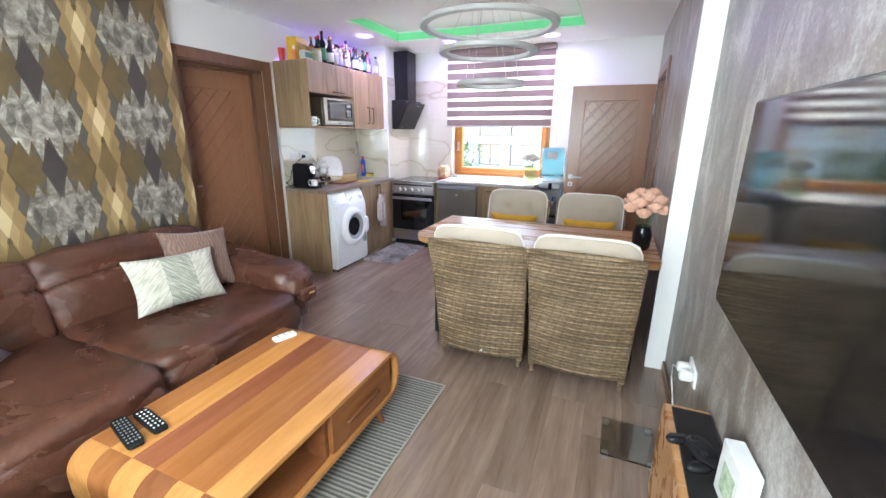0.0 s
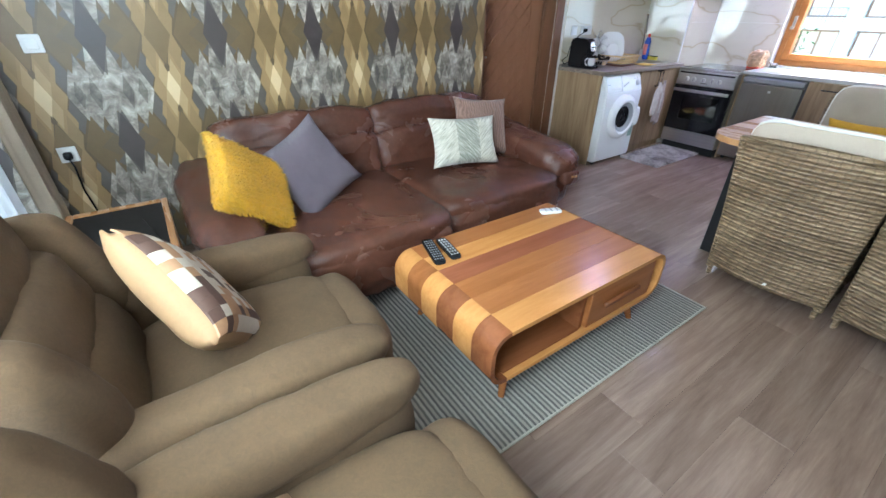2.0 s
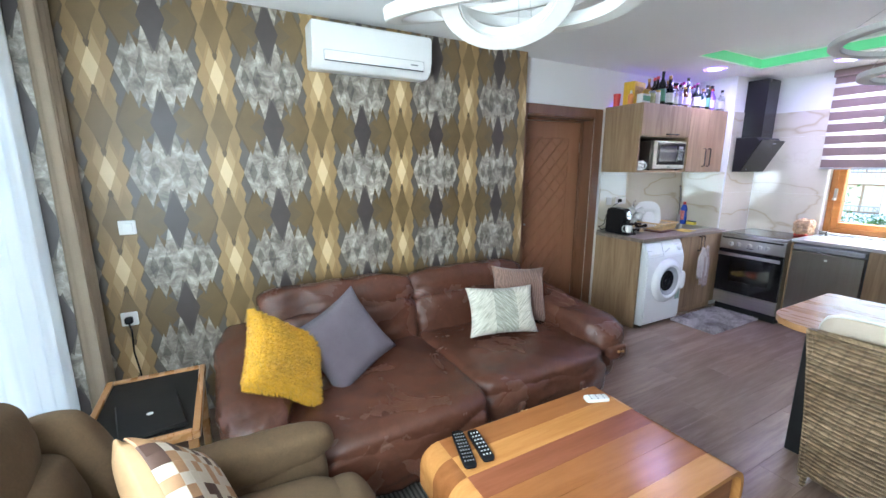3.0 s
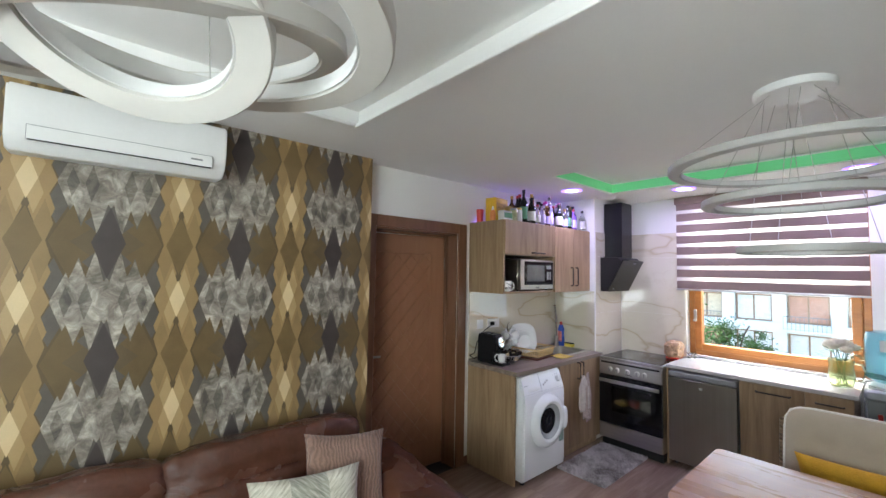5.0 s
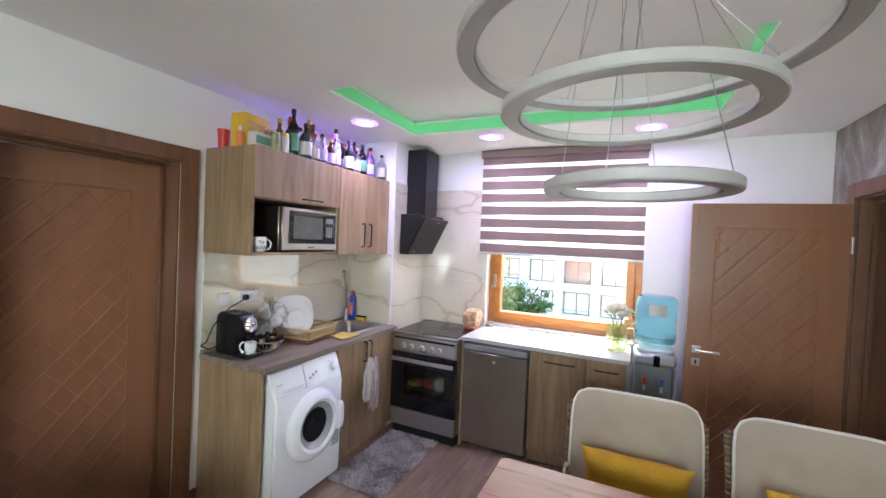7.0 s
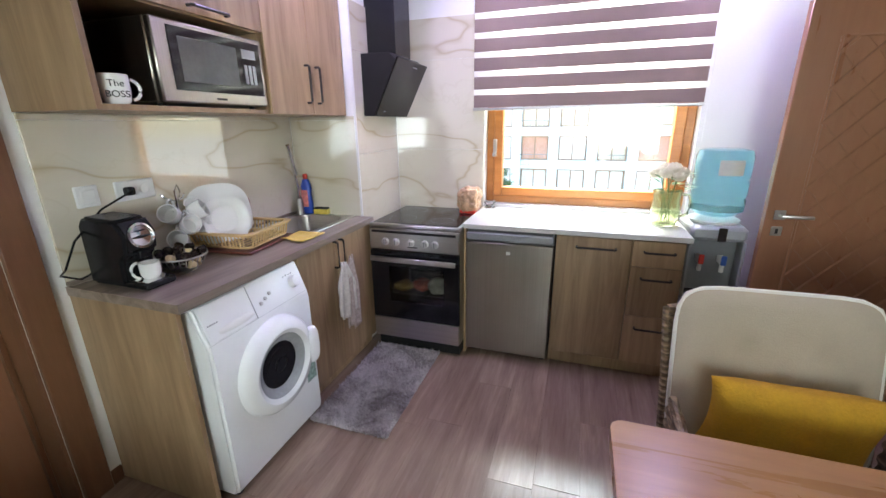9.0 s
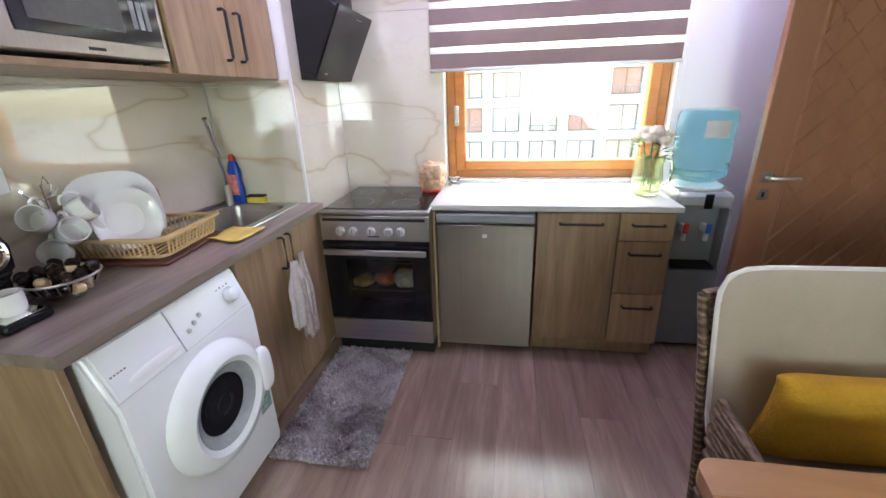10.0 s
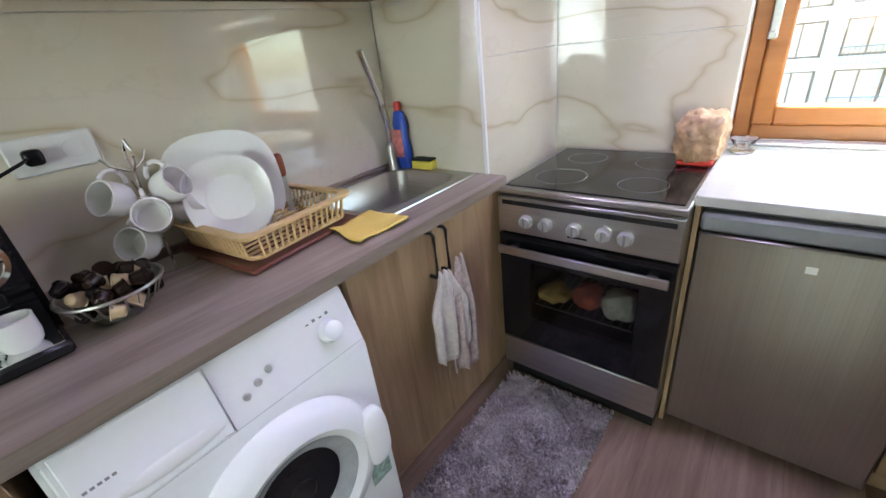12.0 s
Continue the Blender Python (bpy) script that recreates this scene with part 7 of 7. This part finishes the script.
def square_plate(name, label, size, m, depth=0.022, power=4.0):
    bm = bmesh.new()
    n = 40
    loops = []
    for f, z in ((0.0, 0.0), (0.55, 0.0), (0.68, depth * 0.35), (0.97, depth), (1.0, depth), (1.0, depth - 0.004), (0.66, depth * 0.35 - 0.004), (0.5, -0.005), (0.0, -0.005)):
        ring = []
        for k in range(n):
            a = 2 * math.pi * k / n
            c, s = math.cos(a), math.sin(a)
            q = (abs(c) ** power + abs(s) ** power) ** (1 / power)
            ring.append(bm.verts.new((f * size / 2 * c / q, f * size / 2 * s / q, z)))
        loops.append(ring)
    for A, B in zip(loops, loops[1:]):
        for k in range(n):
            bm.faces.new((A[k], A[(k + 1) % n], B[(k + 1) % n], B[k]))
    bmesh.ops.remove_doubles(bm, verts=bm.verts[:], dist=0.00005)
    bmesh.ops.recalc_face_normals(bm, faces=bm.faces[:])
    return solo(name, bm, CERAMIC, label, "plate", m=m)


def stood(x, y, z, yaw, tilt, spin=0):
    return Matrix.Translation((x, y, z)) @ Euler((0, radians(90 - tilt), radians(yaw))).to_matrix().to_4x4() @ pose(0, 0, 0, 0, 0, spin)


square_plate("dinner_plate", "large white square plate standing in the dish rack", 0.29, stood(-2.665, 4.07, Z + 0.160, -26, 12, 0), 0.022, 2.8)
square_plate("soup_plate", "white rounded soup plate standing in the dish rack", 0.215, stood(-2.615, 4.05, Z + 0.140, -26, 14, 0), 0.035, 2.4)
square_plate("side_plate", "small white plate standing in the dish rack", 0.20, stood(-2.695, 4.115, Z + 0.118, -26, 12), 0.02, 2.6)
kn = thing("knife", "knife with a brown handle standing in the dish rack", "knife", (-2.64, 4.20, Z + 0.03))
part("grip", puffs(((0.01, 0.02, 0.15), (0.02, 0.025, 0.07)), n=6, k=4), plain("brown_handle", (0.28, 0.08, 0.03), 0.4), kn)
part("blade", blocks((0.009, 0.011, 0.01, 0.03, 0.0, 0.116)), STEEL, kn, smooth=False)
cl = thing("dish_cloth", "yellow sponge cloth lying on the worktop edge", "cloth", (-2.36, 4.285, Z))
bm = bmesh.new()
g = []
for i in range(13):
    row = []
    for j in range(13):
        u, v = -1 + i / 6, -1 + j / 6
        row.append(bm.verts.new((u * 0.075 * (1 + 0.1 * math.sin(3 * v)), v * 0.085 * (1 + 0.12 * math.sin(2.5 * u)), 0.010 + 0.007 * noise.noise(Vector((u * 1.6, v * 1.6, 2))) + 0.004 * abs(u * v))))
    g.append(row)
for i in range(12):
    for j in range(12):
        bm.faces.new((g[i][j], g[i + 1][j], g[i + 1][j + 1], g[i][j + 1]))
ex = bmesh.ops.extrude_face_region(bm, geom=bm.faces[:])
for v in ex["geom"]:
    if isinstance(v, bmesh.types.BMVert):
        v.co.z -= 0.004
part("cloth", bm, plain("yellow_sponge", (0.68, 0.50, 0.12), 0.85, var=0.12, grain=200, bump=0.5), cl, smooth="all")
dg = thing("detergent_bottle", "blue dish detergent bottle with a red cap behind the sink", "bottle", (-2.700, 4.812, Z + 0.005))
bm = turned([(0.034, 0), (0.039, 0.01), (0.040, 0.08), (0.033, 0.13), (0.038, 0.18), (0.024, 0.225), (0.013, 0.232)], 20)
for v in bm.verts:
    v.co.y *= 0.62
part("body", bm, plain("blue_bottle_plastic", (0.02, 0.07, 0.42), 0.3, var=0.1), dg)
part("cap", turned([(0.014, 0.230), (0.016, 0.252), (0.011, 0.264), (0, 0.265)], 16), RED, dg)
part("label", blocks((-0.024, 0.024, -0.0275, -0.0235, 0.05, 0.16), bevel=0.001), plain("bottle_print", (0.62, 0.20, 0.18), 0.4, var=0.6, scale=45), dg, "red and white label")
sp = thing("scouring_sponge", "yellow sponge with a dark scouring side by the sink", "sponge", (-2.60, 4.812, Z + 0.006), 4)
part("foam", blocks((-0.05, 0.05, -0.016, 0.03, 0.0, 0.034), bevel=0.004), plain("yellow_foam", (0.75, 0.60, 0.10), 0.9, var=0.1, grain=150, bump=0.6), sp)
part("scourer", blocks((-0.05, 0.05, -0.016, 0.03, 0.0345, 0.043), bevel=0.002), plain("dark_scourer", (0.03, 0.035, 0.03), 0.95, bump=0.6), sp)
socket("double_socket", (XL + 0.0115, 3.775, 1.225), 90, "white double wall socket with a black plug", 2)
s = thing("power_plug", "black power plug in the kitchen socket", "plug", (XL + 0.025, 3.735, 1.225))
part("plug", puffs(((0.015, 0, 0), (0.035, 0.036, 0.036)), n=6), BLACKPL, s)
socket("kitchen_switch", (XL + 0.0115, 3.59, 1.225), 90, "white kitchen light switch on the marble tiles", toggle=True)

# towels on the cupboard handles
def towel(name, label, y, w, z0, z1, material, seed):
    bm = bmesh.new()
    cols = []
    for i in range(17):
        u = -1 + i / 8
        col = []
        for j in range(15):
            v = j / 14
            spread = w * (0.25 + 0.75 * min(1, v * 2.2))
            yy = y + u * spread / 2
            dx = 0.014 * math.sin(u * 7 + seed) * min(1, v * 2) + 0.006 * noise.noise(Vector((u * 3, v * 4, seed)))
            zz = z1 + (z0 - z1) * v + 0.03 * abs(u) * (0.3 + v) + 0.012 * math.sin(u * 5 + seed)
            col.append(bm.verts.new((-2.214 + 0.012 + dx, yy, zz)))
        cols.append(col)
    for i in range(16):
        for j in range(14):
            bm.faces.new((cols[i][j], cols[i][j + 1], cols[i + 1][j + 1], cols[i + 1][j]))
    ex = bmesh.ops.extrude_face_region(bm, geom=bm.faces[:])
    for v in ex["geom"]:
        if isinstance(v, bmesh.types.BMVert):
            v.co.x += 0.008
    return solo(name, bm, material, label, "towel", smooth="all")


LINEN = plain("pale_towel", (0.52, 0.47, 0.44), 0.95, var=0.2, scale=40, grain=220, bump=0.6)
LINEN2 = plain("patterned_towel", (0.40, 0.32, 0.30), 0.95, var=0.35, scale=60, grain=220, bump=0.6)
towel("tea_towel", "pale crumpled tea towel hanging from the cupboard handle", 4.405, 0.165, 0.40, 0.735, LINEN, 1)
towel("tea_towel", "pinkish patterned tea towel hanging from the cupboard handle", 4.48, 0.14, 0.30, 0.745, LINEN2, 4)

# mat
mt_ = thing("kitchen_mat", "shaggy mottled grey-violet mat in front of the cooker", "mat", (-2.0, 4.40, 0.001))
bm = blocks((-0.215, 0.215, -0.40, 0.40, 0, 0.008))
part("backing", bm, MATPILE, mt_, smooth=False)
bm = bmesh.new()
rt = random.Random(6)
for k in range(9000):
    x_, y_ = rt.uniform(-0.222, 0.222), rt.uniform(-0.412, 0.412)
    a = rt.uniform(0, 6.28)
    h = rt.uniform(0.010, 0.028)
    d = Vector((rt.uniform(-0.008, 0.008), rt.uniform(-0.012, 0.004), h))
    s_ = Vector((math.cos(a), math.sin(a), 0)) * 0.0052
    o = Vector((x_, y_, 0.007))
    bm.faces.new((bm.verts.new(o - s_), bm.verts.new(o + s_), bm.verts.new(o + d)))
tagged(part("shag", bm, MATPILE, mt_), kind="stuff")

# ---- outside ----
# Ground tone is made pale so sunlight bounces up onto the facade.
GRASS = plain("bounce_ground", (0.46, 0.43, 0.38), 0.95, var=0.35, scale=0.3, grain=4, bump=0.3)
solo("ground", blocks((-400, 400, -400, 400, -8.2, -8.0)), GRASS, "ground around the buildings, made pale to bounce sunlight onto the facade", "ground", kind="structure", smooth=False)
RENDERW = plain("white_render", (0.80, 0.785, 0.75), 0.8, var=0.05, scale=0.4, grain=8, bump=0.1)
house = thing("apartment_building", "white apartment building with brown-framed windows and balconies across the yard", "building", (0, 41, -8.0))
S, B = 2.9, 3.3
nx0, nx1, ns = -6, 9, 6
part("wall", blocks((nx0 * B, nx1 * B, 0.6, 9, 0, ns * S + 0.8)), RENDERW, house, smooth=False)
part("roof", blocks((nx0 * B - 0.4, nx1 * B + 0.4, -0.5, 9.4, ns * S + 0.8, ns * S + 1.1)), plain("roof_sheet", (0.16, 0.10, 0.08), 0.7), house, smooth=False)
PIERS = [part("pier", blocks((i * B - 0.42, i * B + 0.42, -0.12, 0.6, 0, ns * S + 0.8)), RENDERW, house, smooth=False) for i in range(nx0, nx1 + 1)]
BROWNF = plain("brown_window_frame", (0.34, 0.20, 0.12), 0.5)
# Pane tones are lightened; the bare pane has the sky's reflection in its colour.
CURT = [plain("red_curtain", (0.56, 0.30, 0.22), 0.9, var=0.2), plain("pale_curtain", (0.76, 0.73, 0.68), 0.9, var=0.15), plain("pane_sky_reflection", (0.50, 0.48, 0.44), 0.3, var=0.3), plain("tan_curtain", (0.68, 0.56, 0.42), 0.9, var=0.2)]
RAIL = plain("balcony_rail", (0.25, 0.25, 0.26), 0.5)
rh = random.Random(9)
for s in range(ns + 1):
    part("floor_band", blocks((nx0 * B, nx1 * B, -0.02 if s % 1 == 0 else 0, 0.6, s * S - 0.35 if s else 0, s * S + 0.42)), RENDERW, house, smooth=False)
for i in range(nx0, nx1):
    for s in range(1, ns):
        x0, x1 = i * B + 0.42, (i + 1) * B - 0.42
        z0, z1 = s * S + 0.42, (s + 1) * S - 0.35
        w = part("window", frame_rect(x0 + 0.05, x1 - 0.05, z0 + 0.02, z1 - 0.02, 0.10, 0.34, 0.44, 0), BROWNF, house, smooth=False)
        part("mullion", blocks(((x0 + x1) / 2 - 0.05, (x0 + x1) / 2 + 0.05, 0.33, 0.43, z0 + 0.12, z1 - 0.12)), BROWNF, w, smooth=False)
        part("pane", blocks((x0 + 0.15, x1 - 0.15, 0.40, 0.42, z0 + 0.12, z1 - 0.12)), rh.choice(CURT), w, smooth=False)
        if i % 2 == 0:
            bmr = blocks((x0 - 0.1, x1 + 0.1, -0.85, -0.81, z0 + 0.55, z0 + 0.60))
            for k in range(12):
                xx = x0 - 0.08 + (x1 - x0 + 0.16) * k / 11
                box(bmr, xx - 0.012, xx + 0.012, -0.84, -0.82, z0 - 0.4, z0 + 0.55)
            bal = part("balcony", blocks((x0 - 0.2, x1 + 0.2, -0.9, -0.02, z0 - 0.55, z0 - 0.40)), RENDERW, house, smooth=False)
            part("railing", bmr, RAIL, bal, smooth=False)
        elif s % 2:
            part("outdoor_unit", blocks((x1 + 0.1, x1 + 0.7, -0.42, -0.13, z0 + 0.2, z0 + 0.75), bevel=0.02), WHITEPL, house)
side = thing("neighbour_house", "white building wing beyond the yard", "building", (22, 34, -8))
part("wall", blocks((-5, 5, 0, 8, 0, 15)), RENDERW, side, smooth=False)
part("roof", blocks((-5.3, 5.3, -0.3, 8.3, 15, 15.3)), RENDERW, side, smooth=False)

FOLIAGE = plain("tree_leaves", (0.075, 0.145, 0.03), 0.6, var=0.45, scale=1.5, grain=12, bump=0.0)
BARK = plain("bark", (0.10, 0.07, 0.05), 0.9, var=0.3, grain=30, bump=0.8)


def tree(x, y, h, r, seed):
    rr = random.Random(seed)
    ob = thing("tree", "leafy green tree in the yard outside the window", "tree", (x, y, -8.0), group="yard trees")
    bm = bmesh.new()
    tube(bm, [(0, 0, 0), (0.1, 0.05, h * 0.3), (0.05, 0.1, h * 0.62)], 0.16, 8)
    for k in range(7):
        a = k * 0.9
        tube(bm, [(0.07, 0.07, h * (0.35 + 0.04 * k)), (r * 0.45 * math.cos(a), r * 0.45 * math.sin(a), h * (0.5 + 0.05 * k)), (r * 0.8 * math.cos(a), r * 0.8 * math.sin(a), h * (0.6 + 0.05 * k))], 0.05, 6)
    part("trunk", bm, BARK, ob)
    bm = bmesh.new()
    clumps = []
    for _ in range(34):
        d = Vector((rr.gauss(0, 1), rr.gauss(0, 1), rr.gauss(0, 0.9))).normalized() * rr.uniform(0.35, 1.0)
        clumps.append((Vector((d.x * r, d.y * r, h * 0.72 + d.z * h * 0.27)), rr.uniform(0.35, 0.75) * r * 0.5))
    for _ in range(5200):
        c, q = clumps[rr.randrange(len(clumps))]
        p = c + Vector((rr.gauss(0, 0.5), rr.gauss(0, 0.5), rr.gauss(0, 0.4))) * q
        a = Vector((rr.uniform(-1, 1), rr.uniform(-1, 1), rr.uniform(-0.6, 0.6))).normalized() * rr.uniform(0.06, 0.13)
        b = a.cross(Vector((rr.random(), rr.random(), rr.random() + 0.2))).normalized() * 0.05
        bm.faces.new((bm.verts.new(p - a), bm.verts.new(p + b), bm.verts.new(p + a), bm.verts.new(p - b)))
    tagged(part("crown", bm, FOLIAGE, ob), kind="stuff")


tree(-8.6, 25, 8.8, 2.4, 1)
tree(-13, 29, 9.5, 2.8, 2)
tree(-7.6, 33, 7.4, 2.0, 3)
tree(-16, 24, 8.5, 2.6, 4)

# ---- floor planks and wall tiles ----
base = solo("floor", blocks((XL - T, XT + T, YB - T, YW + T, -0.12, -0.013)), BLACKMATT, "grey-brown laminate plank floor", "floor", kind="structure", smooth=False)
PW, PL = 0.192, 1.29


def plank_mesh(w, l):
    bm = bmesh.new()
    b = 0.0007
    lo = [bm.verts.new(p) for p in ((0, 0, -0.012), (w, 0, -0.012), (w, l, -0.012), (0, l, -0.012))]
    mid = [bm.verts.new(p) for p in ((0, 0, -b), (w, 0, -b), (w, l, -b), (0, l, -b))]
    hi = [bm.verts.new(p) for p in ((b, b, 0), (w - b, b, 0), (w - b, l - b, 0), (b, l - b, 0))]
    bm.faces.new(hi)
    for A, B in ((lo, mid), (mid, hi)):
        for i in range(4):
            bm.faces.new((A[i], A[(i + 1) % 4], B[(i + 1) % 4], B[i]))
    return mesh_of("plank", bm, FLOOR)


plank_cache = {}
rp = random.Random(3)
x = XL
while x < XT + 0.1:
    y = YB - rp.uniform(0.1, 1.2)
    while y < YW:
        a, b = max(y, YB), min(y + PL, YW)
        if b - a > 0.02:
            key = round(b - a - 0.0012, 3)
            if key not in plank_cache:
                plank_cache[key] = plank_mesh(PW - 0.0004, key)
            ob = new("plank", plank_cache[key])
            ob.parent = base
            ob.location = (x, a, 0)
        y += PL
    x += PW


def tile_run(name, label, axis, face, a0, a1, z0, z1, tw, thk, sign):
    """Marble tiles side by side on a wall; axis 'x' or 'y' is the direction along the wall."""
    ob = tagged(new(name), label, "tiles", kind="structure")
    n = max(1, round((a1 - a0) / tw))
    w = (a1 - a0) / n
    zs = [z0]
    while zs[-1] + 0.62 < z1:
        zs.append(zs[-1] + 0.6)
    zs.append(z1)
    for i in range(n):
        for lo, hi in zip(zs, zs[1:]):
            p, q = a0 + i * w + 0.0008, a0 + (i + 1) * w - 0.0008
            f0, f1 = sorted((face, face + sign * thk))
            bm = blocks((f0, f1, p, q, lo + 0.0008, hi - 0.0008) if axis == "y" else (p, q, f0, f1, lo + 0.0008, hi - 0.0008), bevel=0.0012)
            part("tile", bm, MARBLE, ob, smooth=False)
    return ob


tile_run("backsplash_left", "cream marble tiles with brown veins above the worktop", "y", XL + 0.001, 3.452, YN - 0.012, 0.906, 1.529, 1.2, 0.010, 1)
tile_run("backsplash_niche", "cream marble tiles on the end of the niche", "x", YN - 0.001, XL + 0.012, XN + 0.008, 0.906, 1.529, 0.6, 0.010, -1)
tile_run("backsplash_pillar", "cream marble tiles on the pillar beside the cooker", "y", XN + 0.001, YN + 0.001, YW - 0.012, 0.10, 2.16, 0.6, 0.010, 1)
tile_run("backsplash_window", "cream marble tiles behind the cooker", "x", YW - 0.001, XN + 0.012, WX[0] - 0.004, 0.10, 2.16, 0.7, 0.010, -1)
solo("tile_edge_trim", blocks((XN + 0.0005, XN + 0.0125, YN - 0.012, YN + 0.0005, 0.906, 2.16)), WHITEPL, "white corner trim of the tiles", "trim", kind="structure", smooth=False)
